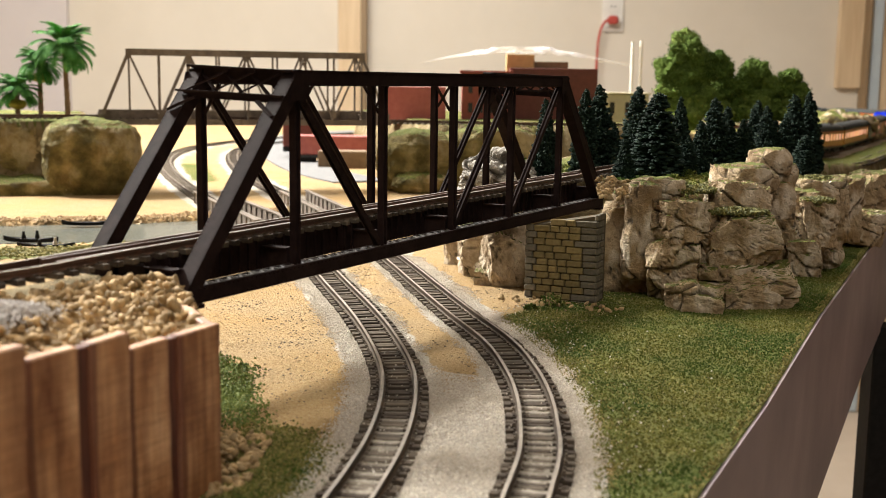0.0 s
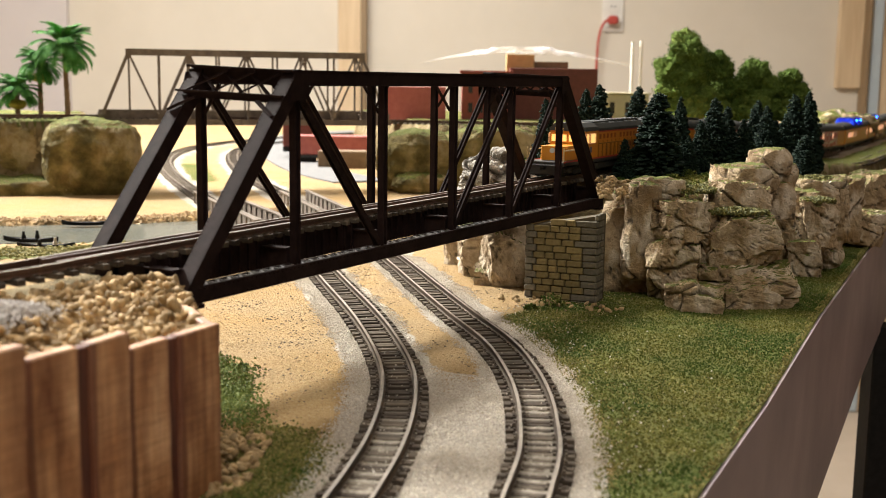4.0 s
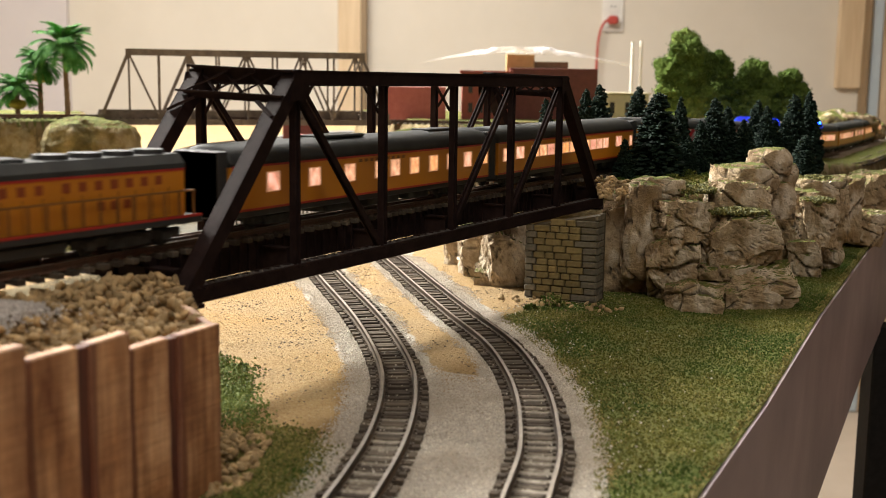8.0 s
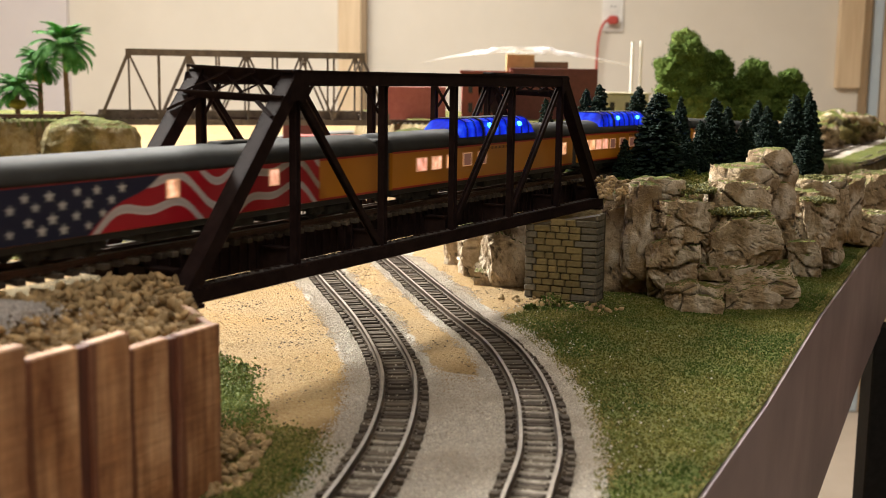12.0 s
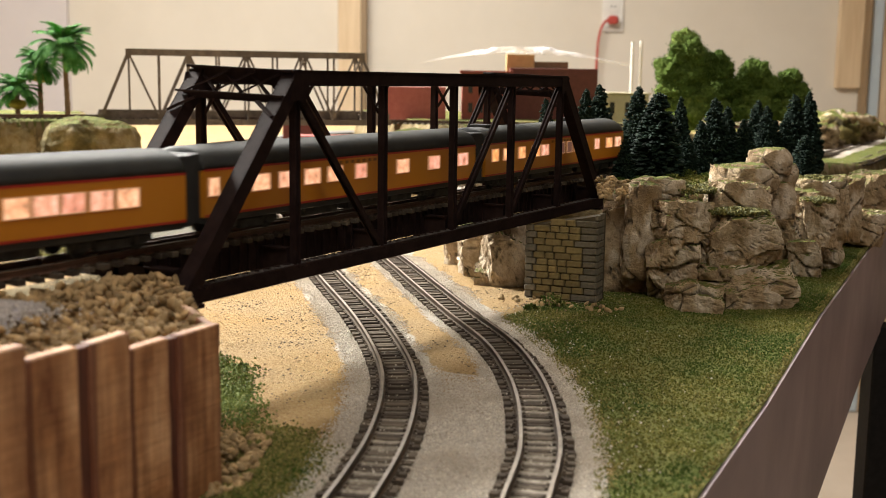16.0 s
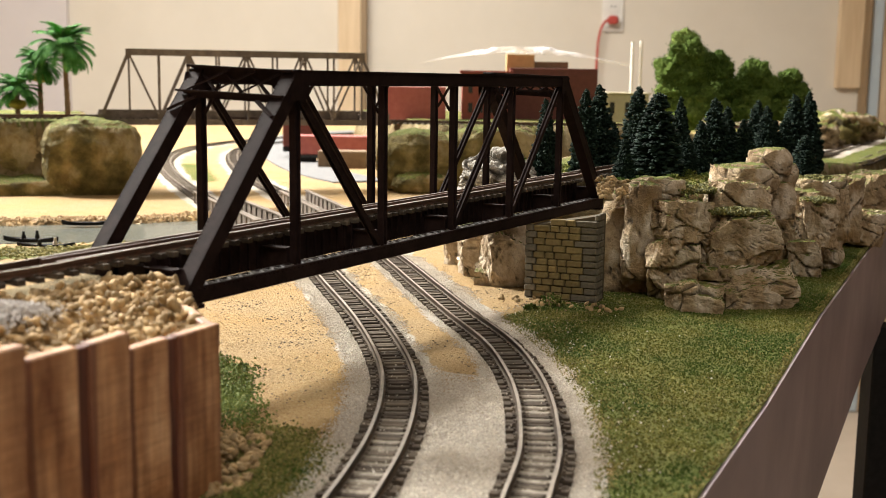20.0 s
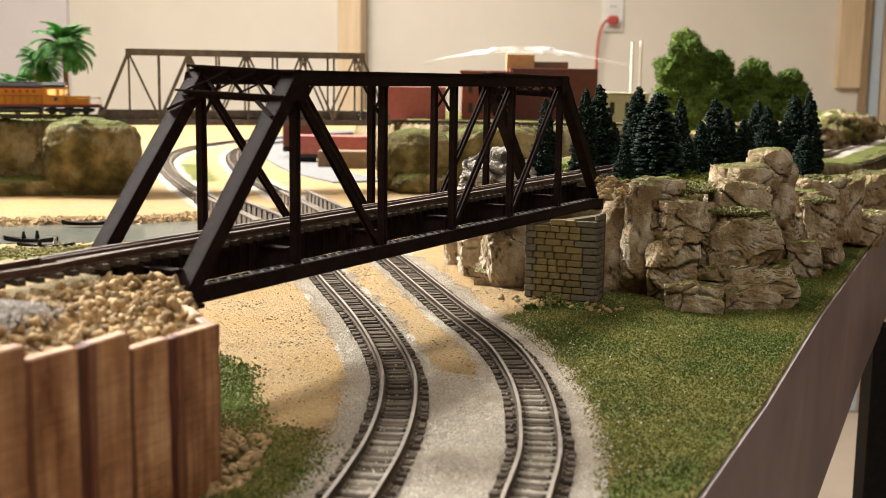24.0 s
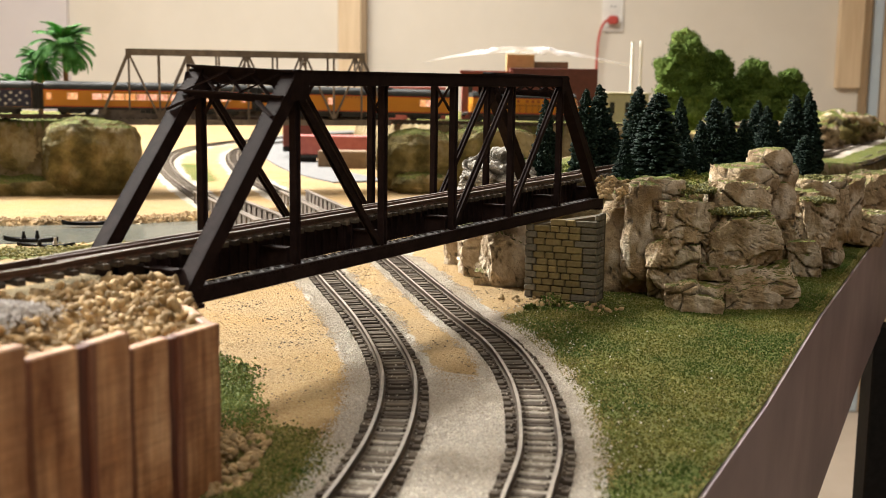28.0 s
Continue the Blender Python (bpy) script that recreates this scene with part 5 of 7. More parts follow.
# dark litter on the sand
pts = rs.uniform((0, -40), (230, 140), (6500, 2))
ok = (rs.rand(6500) < 0.12 + 0.7 * (wobble(pts[:, 0], pts[:, 1], 11, 8.0) > 0.3) + 0.25 * (wobble(pts[:, 0], pts[:, 1], 31, 2.0) > 0.2)) & (np.minimum(seg_dist(pts[:, 0], pts[:, 1], L1_PLAN), seg_dist(pts[:, 0], pts[:, 1], L2_PLAN)) > 14)
pts = pts[ok]
grains("dark_litter", np.c_[pts, ground_z(pts[:, 0], pts[:, 1]) + 0.12], 0.46, BARK, "dark flecks of litter on the sand", "litter", 0.3)
pts = rs.uniform((-20, -40), (260, 150), (16000, 2))
ok = np.minimum(seg_dist(pts[:, 0], pts[:, 1], L1_PLAN), seg_dist(pts[:, 0], pts[:, 1], L2_PLAN)) > 11
pts = pts[ok]
grains("sand_grains", np.c_[pts, ground_z(pts[:, 0], pts[:, 1]) + 0.02], 0.32, PEBBLE, "coarse tan grains on the sand", "sand", 0.6)
# grey ballast heap beside the approach
pts = np.c_[rs.normal(-61, 6.5, 9000), rs.normal(0, 4, 9000)]
h = 38.4 + 3.6 * np.exp(-(((pts[:, 0] + 61) / 13) ** 2 + (pts[:, 1] / 8) ** 2))
grains("grey_ballast_heap", np.c_[pts, h - rs.rand(9000) * 1.0], 0.4, BALLAST_GREY, "small heap of fine grey ballast by the track", "ballast")
# river-bank gravel
pts = rs.uniform((120, 230), (420, 560), (40000, 2))
dr = seg_dist(pts[:, 0], pts[:, 1], RIVER)
ok = ((pts[:, 0] - 203) * 0.78 + (pts[:, 1] - 342) * 0.62 > 0) & (dr > 36) & (dr < 56 + 14 * rs.rand(len(pts)) ** 2)
pts = pts[ok][:9000]
grains("bank_gravel", np.c_[pts, ground_z(pts[:, 0], pts[:, 1]) + 0.4], 1.1, PEBBLE, "tan gravel along the river bank", "gravel")

# ---------------------------------------------------------------- plank wall


def plank_wall():
    t = thing("plank_wall", PLANK_A.x, PLANK_A.y, 0, math.degrees(atan2(PLANK_DIR.y, PLANK_DIR.x)), "reddish-brown stained wooden plank retaining wall holding the gravel", "retaining wall")
    # local x runs away from the bridge along the face, local +y to the front
    specs = [(0.0, 16.2, 36.8, 0.0), (16.4, 15.0, 36.9, 0.0), (31.7, 13.0, 41.3, 3.4), (45.0, 15.2, 41.5, 3.5), (60.4, 14.0, 45.4, 7.0), (74.6, 14.2, 45.6, 7.1), (89.0, 14.0, 45.5, 7.0)]
    for i, (x, w, h, out) in enumerate(specs):
        bm = bm_new()
        lo = x + 0.2
        hi = x + w - 2.3
        box(bm, lo, hi, out, out + 2.8, -2, h, 0.35)
        bmesh.ops.subdivide_edges(bm, edges=[e for e in bm.edges if abs(e.verts[0].co.z - e.verts[1].co.z) > 20], cuts=9)
        for v in bm.verts:
            v.co.z += (0.4 * nz(v.co.x, i, 0, 0.4)) if v.co.z > 34 else 0
            v.co.y += 0.28 * nz(v.co.x, v.co.z, i, 0.14)
            v.co.x += 0.3 * nz(v.co.z, i, 2, 0.1)
        part("plank", bm, PLANK, t)
        bm = bm_new()
        box(bm, x + w - 2.8, x + w + 0.8, out - 0.4, out + 1.9, -2, h - 0.5, 0.3)
        part("joint_strip", bm, PLANK_DARK, t, "dark-stained joint strip")
    # return wall that runs back to the bridge's end
    for k in range(5):
        bm = bm_new()
        a, b = Vector((-0.4 - 6.0 * k, -0.2 - 8.1 * k, 0)), Vector((-0.4 - 6.0 * (k + 1) + 0.3, -0.2 - 8.1 * (k + 1) + 0.4, 0))
        beam(bm, a + Vector((0, 0, 17.0 + 0.3 * (k % 2))), b + Vector((0, 0, 17.0 + 0.3 * (k % 2))), 2.2, 38.0, bev=0.35)
        part("end_plank", bm, PLANK, t)


plank_wall()

# ---------------------------------------------------------------- stone pier
PIER_0, PIER_1 = Vector((203, 0.5, -1)), Vector((206, -29.5, -3))
PIER_D = (PIER_1 - PIER_0).length
pier = thing("bridge_pier", PIER_0.x, PIER_0.y, -2.0, math.degrees(atan2(PIER_1.y - PIER_0.y, PIER_1.x - PIER_0.x)), "yellow-grey cut-stone bridge pier with dark mortar and grey quoins", "pier")


def pier_top(x):
    return 32.2 + 6.0 * max(0.0, min(1.0, x / PIER_D))


bm = bm_new()
vs = box(bm, 0.6, PIER_D - 0.6, 0.7, 14, 0, 30)
for v in vs:
    if v.co.z > 1:
        v.co.z = pier_top(v.co.x) - 0.5
part("core", bm, MORTAR, pier)
rng = random.Random(9)
ROWS, TOPZ = 14, 38.5
BRICK_MESHES = {}


def brick_mesh(w, quoin):
    key = (round(w * 2) / 2, quoin, rng.randrange(3))
    if key not in BRICK_MESHES:
        bm = bm_new()
        dz = TOPZ / ROWS - 0.32
        box(bm, 0, key[0], -0.35 - 0.1 * key[2], 1.2, 0, dz, 0.3)
        for v in bm.verts:
            v.co += Vector((nz(v.co.x, v.co.z, key[2], 1.1), nz(v.co.z, v.co.x, 3 + key[2], 1.3), nz(v.co.x, 2, v.co.z + key[2], 0.9))) * 0.28
        BRICK_MESHES[key] = (mesh_of("brick", bm, PIER_QUOIN if quoin else PIER_STONE), key[0])
    return BRICK_MESHES[key]


for face in (0, 1):
    width = PIER_D if face == 0 else 9.0
    for r in range(ROWS):
        x = 0.0
        while x < width - 1.0:
            first, w = x == 0.0, rng.choice((4.0, 5.0, 5.5, 6.5, 7.0))
            if first:
                w = 3.6 if r % 2 else 5.0
            if width - x - w < 3.8:
                w = width - x
            me, mw = brick_mesh(max(2.0, w - 0.35), first or x + w >= width - 0.1)
            if (r + 1) * TOPZ / ROWS > pier_top(x + w / 2 if face == 0 else PIER_D) + 0.8:
                x += w
                continue
            ob = new("brick", me)
            ob.parent = pier
            if face == 0:
                ob.matrix_basis = pose(x * K, 0, r * TOPZ / ROWS * K)
            else:
                ob.matrix_basis = pose(PIER_D * K, (x + 0.2) * K, r * TOPZ / ROWS * K, 0, 0, 90)
            x += w

# ---------------------------------------------------------------- trees


def bristle_crown(h, r, seed, n=620):
    """Crown of a bottle-brush pine: blunt tufts in uneven whorls round the stem, over a dense core."""
    rg = random.Random(seed)
    bm = bm_new()
    cyl(bm, (0, 0, 0.04 * h), (0, 0, 0.97 * h), r * 0.55, 0.8, 9)
    for k in range(n):
        f = min(0.99, 1 - rg.random() ** 0.62)
        z = 0.03 * h + f * 0.95 * h
        a = rg.uniform(0, 6.283)
        lump = 0.90 + 0.42 * nz(cos(a) * 2, sin(a) * 2, z * 0.22 + seed * 3, 1.0) + 0.12 * sin(z * 1.3 + seed + 2 * nz(cos(a), sin(a), seed))
        rr = r * 0.9 * (1 - f) ** 0.62 * lump + 1.1
        ln = rr * rg.uniform(0.28, 0.5) + 1.3
        d = Vector((cos(a), sin(a), rg.uniform(-0.45, 0.35))).normalized()
        base = Vector((cos(a) * (rr - ln), sin(a) * (rr - ln), z))
        w = 0.60 + 0.14 * ln
        q = d.to_track_quat("Z", "Y").to_matrix()
        tip = bm.verts.new(base + d * ln)
        mid = [bm.verts.new(base + d * ln * 0.72 + q @ Vector((w * cos(b), w * sin(b), 0)) * rg.uniform(0.7, 1.2)) for b in (0, 1.57, 3.14, 4.71)]
        root = bm.verts.new(base)
        for i in range(4):
            bm.faces.new((mid[i], mid[(i + 1) % 4], tip))
            bm.faces.new((mid[(i + 1) % 4], mid[i], root))
    return bm


PINES = []
for k in range(5):
    rg = random.Random(k)
    crown = mesh_of("crown", bristle_crown(60.0, 13.5, k, 1150), PINE)
    bm = bm_new()
    cyl(bm, (0, 0, -3), (0, 0, 50), 1.0, 0.4, 6)
    PINES.append((crown, mesh_of("trunk", bm, BARK)))


def pine_tree(x, y, z, h, wide, k):
    t = thing("pine_tree", x, y, z, k * 73, "dark blue-green bottle-brush pine tree" if h > 40 else "small dark blue-green bottle-brush pine tree", "tree", "pines on the plateau")
    for nm, me in (("crown", PINES[k % 5][0]), ("trunk", PINES[k % 5][1])):
        ob = new(nm, me)
        ob.parent = t
        ob.matrix_basis = Matrix.Diagonal((wide / 27.0, wide / 27.0, h / 60.0, 1))


# x, y, base height, tree height, width
for k, (x, y, z, h, w) in enumerate((
        (344.3, -5.3, 39.5, 45.9, 33), (318.5, 2.2, 40.0, 21.5, 13), (372.6, -8.1, 39.5, 42.9, 17), (411.9, -64.5, 39.0, 23.5, 19),
        (444.6, -6.0, 38.0, 43.3, 21), (480.2, -3.0, 38.0, 38.1, 16), (397.0, -12.0, 39.0, 30.2, 14), (448.5, -22.0, 38.0, 31.0, 17),
        (484.7, -20.0, 37.0, 42.6, 19), (461.2, -32.0, 38.0, 39.0, 16), (464.0, -36.0, 37.0, 32.0, 14), (485.5, -42.0, 37.0, 46.8, 21),
        (507.7, -46.0, 36.0, 49.9, 19), (444.4, 42.0, 39.0, 48.2, 22), (378.1, 40.0, 40.0, 48.4, 20), (352.9, 38.0, 40.0, 46.5, 15), (301.9, 38.0, 40.0, 41.0, 14), (391.2, 36.0, 39.0, 28.0, 12), (472.4, -40.0, 37.0, 33.6, 15), (368.8, -14.0, 38.0, 23.6, 13))):
    pine_tree(x, y, z - 1.0, h + 1.0, w * (1.0 if k < 4 else 1.22), k)


def foam_tree(x, y, z, lumps, label):
    """Broad-leaved tree of foam clumps on a trunk with limbs. lumps: (dx, dy, dz, radius)."""
    lumps = [(0.4924 * u + 0.87 * v, -0.87 * u + 0.4924 * v, dz, r) for u, v, dz, r in lumps]
    t = thing("leafy_tree", x, y, z, 0, label, "tree", "leafy trees behind the pines")
    bm = bm_new()
    cyl(bm, (0, 0, -4), (0, 0, lumps[0][2]), 2.2, 1.2, 8)
    for dx, dy, dz, r in lumps:
        cyl(bm, (0, 0, dz * 0.45), (dx, dy, dz), 1.0, 0.4, 6)
    part("trunk", bm, BARK, t)
    bm = bm_new()
    rg = random.Random(int(x))
    for dx, dy, dz, r in lumps:
        s = Vector((dx, dy, dz))
        res = bmesh.ops.create_icosphere(bm, subdivisions=4, radius=r * 0.9)
        for v in res["verts"]:
            n = v.co.normalized()
            v.co = n * r * (0.86 + 0.30 * noise.fractal(n * 1.6 + s * 0.1, 0.8, 2.0, 4) + 0.05 * noise.fractal(n * 7 + s, 0.8, 2, 2)) + s
        for k in range(int(r * r * 11.0)):
            a, b = rg.uniform(0, 6.283), math.asin(rg.uniform(-0.7, 1))
            n = Vector((cos(a) * cos(b), sin(a) * cos(b), sin(b)))
            c = n * r * (rg.uniform(0.86, 1.0) + 0.30 * noise.fractal(n * 1.6 + s * 0.1, 0.8, 2.0, 4)) + s
            e = rg.uniform(0.32, 0.66)
            q = [bm.verts.new(c + Vector((rg.uniform(-e, e), rg.uniform(-e, e), rg.uniform(-e, e)))) for _ in range(4)]
            for f in ((0, 1, 2), (0, 2, 3), (0, 3, 1), (1, 3, 2)):
                bm.faces.new([q[i] for i in f])
    part("crown", bm, LEAF, t)


foam_tree(596.2, 61.4, 41.6, [(0, 0, 67, 16), (-2, 0, 76, 10), (-12, 2, 56, 12), (11, 0, 58, 13), (-9, 0, 38, 14), (10, 0, 36, 14), (0, 0, 50, 17), (0, 0, 25, 15)], "broad green foam-foliage tree, tallest of the row")
foam_tree(628.2, 45.7, 40.8, [(0, 0, 56, 11), (-2, 0, 64, 9), (4, 0, 44, 11), (-4, 0, 40, 11), (2, 0, 26, 12)], "narrow green foam-foliage tree")
foam_tree(641.7, 22.1, 41.2, [(-2, 0, 54, 13), (-9, 0, 46, 11), (8, 0, 44, 12), (0, 0, 32, 15), (12, 0, 30, 11), (-11, 0, 28, 11)], "rounded green foam-foliage tree")
foam_tree(654.1, 0.3, 41.5, [(0, 0, 50, 10), (-8, 0, 42, 10), (7, 0, 40, 10), (0, 0, 28, 13), (12, 0, 28, 8)], "low rounded green foam-foliage tree")


def palm(x, y, z, h, r, lean, label):
    t = thing("palm_tree", x, y, z, 0, label, "tree", "plastic palms by the far track")
    bm = bm_new()
    n = 7
    for k in range(n):
        f0, f1 = k / n, (k + 1) / n
        cyl(bm, (lean * f0 ** 1.5, -lean * f0 ** 1.5, h * f0), (lean * f1 ** 1.5, -lean * f1 ** 1.5, h * f1), 2.1 - 0.6 * f0 + 0.3, 2.0 - 0.6 * f1, 8)
    part("trunk", bm, PALM_TRUNK, t)
    rg = random.Random(int(h * 10))
    top = Vector((lean, -lean, h))
    for k in range(64):
        bm = bm_new()
        a = k * 2.4 + rg.uniform(-0.2, 0.2)
        up = -0.25 + 1.85 * rg.random()
        d = Vector((cos(a), sin(a), 0))
        side = Vector((-d.y, d.x, 0))
        pts, p = [], top.copy()
        for i in range(9):
            pts.append(p.copy())
            ang = up - 1.7 * (i / 8) ** 1.2
            p += (d * cos(ang) + Vector((0, 0, sin(ang)))) * (r * rg.uniform(0.9, 1.05) / 8)
        for i in range(8):
            t_ = (pts[i + 1] - pts[i])
            for s in (-1, 1):
                for e in (0.0, 0.2, 0.4, 0.6, 0.8):
                    p = pts[i].lerp(pts[i + 1], e)
                    wl = r * 0.24 * sin(pi * min(1, (i + e + 1.0) / 9.2)) + 0.3
                    q = p + side * (s * wl * 0.75) + t_.normalized() * wl * 0.9 - Vector((0, 0, wl * 0.3))
                    v = [bm.verts.new(c) for c in (p, p + t_ * 0.24, q, p + Vector((0, 0, 0.3)))]
                    bm.faces.new((v[0], v[1], v[2]))
                    bm.faces.new((v[1], v[3], v[2]))
            cyl(bm, pts[i], pts[i + 1], 0.4, 0.3, 4, False)
        part("frond", bm, PALM_LEAF, t)
    if r < 25:
        bm = bm_new()
        bmesh.ops.create_icosphere(bm, subdivisions=2, radius=r * 0.22)
        for v in bm.verts:
            v.co = Vector((v.co.x * 1.5, v.co.y * 1.5, v.co.z * 0.8)) * (1 + 0.3 * noise.noise(v.co * 0.7)) + top + Vector((0, 0, -r * 0.42))
        part("skirt", bm, simple("dry_palm_skirt", (0.35, 0.25, 0.04), (0.55, 0.42, 0.08), 400, 0.7), t, "dry yellow fronds")


palm(428.0, 513.5, 55.9, 53, 31, -1.0, "tall bright green plastic palm tree")
palm(432.0, 549.0, 54.9, 40, 22.5, 0.0, "medium dark green plastic palm tree")
palm(415.5, 557.0, 53.6, 20, 23, 0.0, "low bright green plastic palm tree")

# small bushes
for k, (x, y, z, r) in enumerate(((195.6, -14.8, 1.0, 4.0), (182.3, -12.4, 0.0, 2.2), (346.5, -20.9, 41.9, 4.5), (328.2, -19.5, 41.4, 3.5), (312.5, 50.4, 45.3, 7), (311.4, 41.9, 44.4, 6))):
    bm = bm_new()
    rg = random.Random(k)
    for i in range(160):
        a, b = rg.uniform(0, 6.283), math.asin(rg.uniform(-0.1, 1))
        c = Vector((cos(a) * cos(b) * 1.3, sin(a) * cos(b) * 1.3, sin(b) * 0.8)) * r * rg.uniform(0.6, 1.05)
        e = rg.uniform(0.5, 1.0)
        q = [bm.verts.new(c + Vector((rg.uniform(-e, e), rg.uniform(-e, e), rg.uniform(-e, e)))) for _ in range(4)]
        for f in ((0, 1, 2), (0, 2, 3), (0, 3, 1), (1, 3, 2)):
            bm.faces.new([q[i] for i in f])
    solo("bush", bm, GREEN_TUFT, "small clump of green foam bush", "bush", "bushes", at=(x, y, z))

# ---------------------------------------------------------------- boats on the river


def canoe(x, y, z, rz, label, riders=2):
    t = thing("canoe", x, y, z, rz, label, "canoe", "canoes on the river")
    bm = bm_new()
    rings = []
    for i in range(11):
        f = i / 10 * 2 - 1
        w = 2.6 * (1 - abs(f) ** 2.4) + 0.15
        lift = 1.4 * abs(f) ** 3
        rings.append([bm.verts.new((f * 15, s * w * a, b + (lift if b > 0.5 else lift * 0.6))) for s, a, b in ((-1, 1, 2.4), (-1, 0.75, 0.4), (1, 0.75, 0.4), (1, 1, 2.4), (1, 0.8, 2.4), (0, 0, 0.9), (-1, 0.8, 2.4))])
    for p, q in zip(rings, rings[1:]):
        for i in range(7):
            bm.faces.new((p[i], q[i], q[(i + 1) % 7], p[(i + 1) % 7]))
    bm.faces.new(rings[0])
    bm.faces.new(rings[-1][::-1])
    bmesh.ops.recalc_face_normals(bm, faces=bm.faces)
    part("hull", bm, BLACK, t)
    for i in range(riders):
        bm = bm_new()
        xx = -5 + 10 * i
        box(bm, xx - 1.6, xx + 1.6, -1.6, 1.6, 1.0, 2.2, 0.3)
        part("thwart", bm, BARK, t)


canoe(201.9, 295.1, -1.6, -62, "dark model canoe with dark shapes aboard")
canoe(191.3, 271.1, -1.6, -58, "dark model canoe with dark shapes aboard, nearer the bank")
canoe(268.7, 323.8, -1.6, -50, "dark model canoe by the far bank")
for k, (x, y, z, h) in enumerate(((200.4, 298.9, -0.5, 5.0), (204.5, 293.1, -0.5, 5.5), (188.4, 272.8, -0.5, 4.2), (193.0, 266.2, -0.5, 5.2))):
    bm = bm_new()
    cyl(bm, (0, 0, 0), (0, 0, h * 0.6), 1.5, 1.1, 8)
    cyl(bm, (0, 0, h * 0.6), (0, 0, h), 0.8, 0.7, 8)
    solo("figurine", bm, BLACK if k != 3 else simple("pale_figurine_paint", (0.35, 0.3, 0.25), (0.5, 0.45, 0.4), 300, 0.6), "tiny plain dark model figure seated in a canoe", "figurine", "figures in the canoes", at=(x, y, z))

# ---------------------------------------------------------------- buildings and stored boxes behind the far track
BRICK_RED = simple("brick_red_plastic", (0.22, 0.045, 0.035), (0.30, 0.07, 0.05), 200, 0.6)
DARK_RED = simple("dark_red_plastic", (0.11, 0.028, 0.022), (0.16, 0.042, 0.034), 200, 0.6)
PINK_RED = simple("faded_red_plastic", (0.36, 0.09, 0.08), (0.45, 0.14, 0.12), 200, 0.6)
TAN_BOX = simple("tan_card", (0.42, 0.27, 0.11), (0.55, 0.37, 0.17), 150, 0.7)
BROWN_BOX = simple("brown_card", (0.13, 0.085, 0.045), (0.21, 0.14, 0.08), 150, 0.7)
CREAM = simple("cream_plastic", (0.52, 0.46, 0.30), (0.62, 0.56, 0.39), 150, 0.6)
GLASSY = simple("dark_window", (0.02, 0.02, 0.022), (0.04, 0.04, 0.045), 100, 0.2)
VIEW_RZ = -60.5


def block_house(name, c, w, d, h, mat, label, category, win=(), roof=None, ribs=0):
    """A simple kit building with its front to the table's near side. win: rows of (x, z, width, height)."""
    t = thing(name, c[0], c[1], c[2], VIEW_RZ, label, category)
    bm = bm_new()
    box(bm, -w / 2, w / 2, 0, d, -3, h, 0.4)
    part("wall", bm, mat, t)
    if roof:
        bm = bm_new()
        box(bm, -w / 2 - 2, w / 2 + 2, -2, d + 2, h, h + roof, 0.3)
        part("roof", bm, mat, t)
    for x, z, ww, hh in win:
        bm = bm_new()
        box(bm, x - ww / 2 - 0.5, x + ww / 2 + 0.5, -0.7, 0.3, z - 0.5, z + hh + 0.5, 0.15)
        f = part("window", bm, mat, t)
        bm = bm_new()
        box(bm, x - ww / 2, x + ww / 2, -0.75, -0.2, z, z + hh)
        part("pane", bm, GLASSY, f)
    for k in range(ribs):
        bm = bm_new()
        x = -w / 2 + w * (k + 0.5) / ribs
        box(bm, x - 0.5, x + 0.5, -0.6, 0.2, 1, h - 1)
        part("rib", bm, mat, t)
    return t


block_house("freight_shed", (691.1, 347.8, 49.9), 56, 30, 32, PINK_RED, "low faded-red ribbed freight shed behind the far track", "building", ribs=9)
block_house("brick_building", (732.5, 295.4, 50.4), 46, 34, 44, BRICK_RED, "brick-red two-storey kit building with a flat overhanging roof", "building", [(-15, 8, 4, 9), (-5, 8, 4, 9), (5, 8, 4, 9), (15, 8, 4, 9), (-15, 26, 4, 9), (-5, 26, 4, 9), (5, 26, 4, 9), (15, 26, 4, 9)], 3)
block_house("storage_box", (791.0, 253.4, 49.7), 84, 40, 51, DARK_RED, "large dark red storage box beside the brick building", "box")
block_house("card_box", (790.9, 289.1, 98.9), 27, 20, 15, TAN_BOX, "small tan card box lying on the brick building", "box")
block_house("card_box", (819.5, 269.6, 99.5), 34, 20, 8, BROWN_BOX, "flat brown card box lying on the storage box", "box")
block_house("cream_building", (908.8, 230.3, 49.7), 60, 30, 26, CREAM, "cream kit building with small dark windows", "building", [(-8, 6, 5, 12), (8, 6, 5, 12)], 2)
block_house("brown_crate", (709.4, 443.1, -1.9), 48, 24, 19, BROWN_BOX, "plain brown model crate car standing on the lower level", "model car")

# Red model car on the far lower track
t = thing("red_wagon", *(763.8, 491.7, 1.1), VIEW_RZ, "pinkish-red model freight wagon with grey bogies", "wagon")
bm = bm_new()
box(bm, -40, 36, -9, 9, 8, 28, 0.8)
part("body", bm, PINK_RED, t)
bm = bm_new()
box(bm, -41, 37, -9.5, 9.5, 5, 8)
part("sill", bm, UNDER, t)
for x in (-27, 24):
    bm = bm_new()
    box(bm, x - 9, x + 9, -7, 7, 0, 5.2, 0.5)
    part("bogie", bm, BLACK, t)
t = thing("red_wagon", *(799.4, 574.2, 7.1), VIEW_RZ, "dark red and black model wagon end", "wagon")
bm = bm_new()
box(bm, -8, 26, -9, 9, 6, 34, 0.8)
part("body", bm, DARK_RED, t)
bm = bm_new()
box(bm, -8, 24, -8, 8, 0, 6, 0.5)
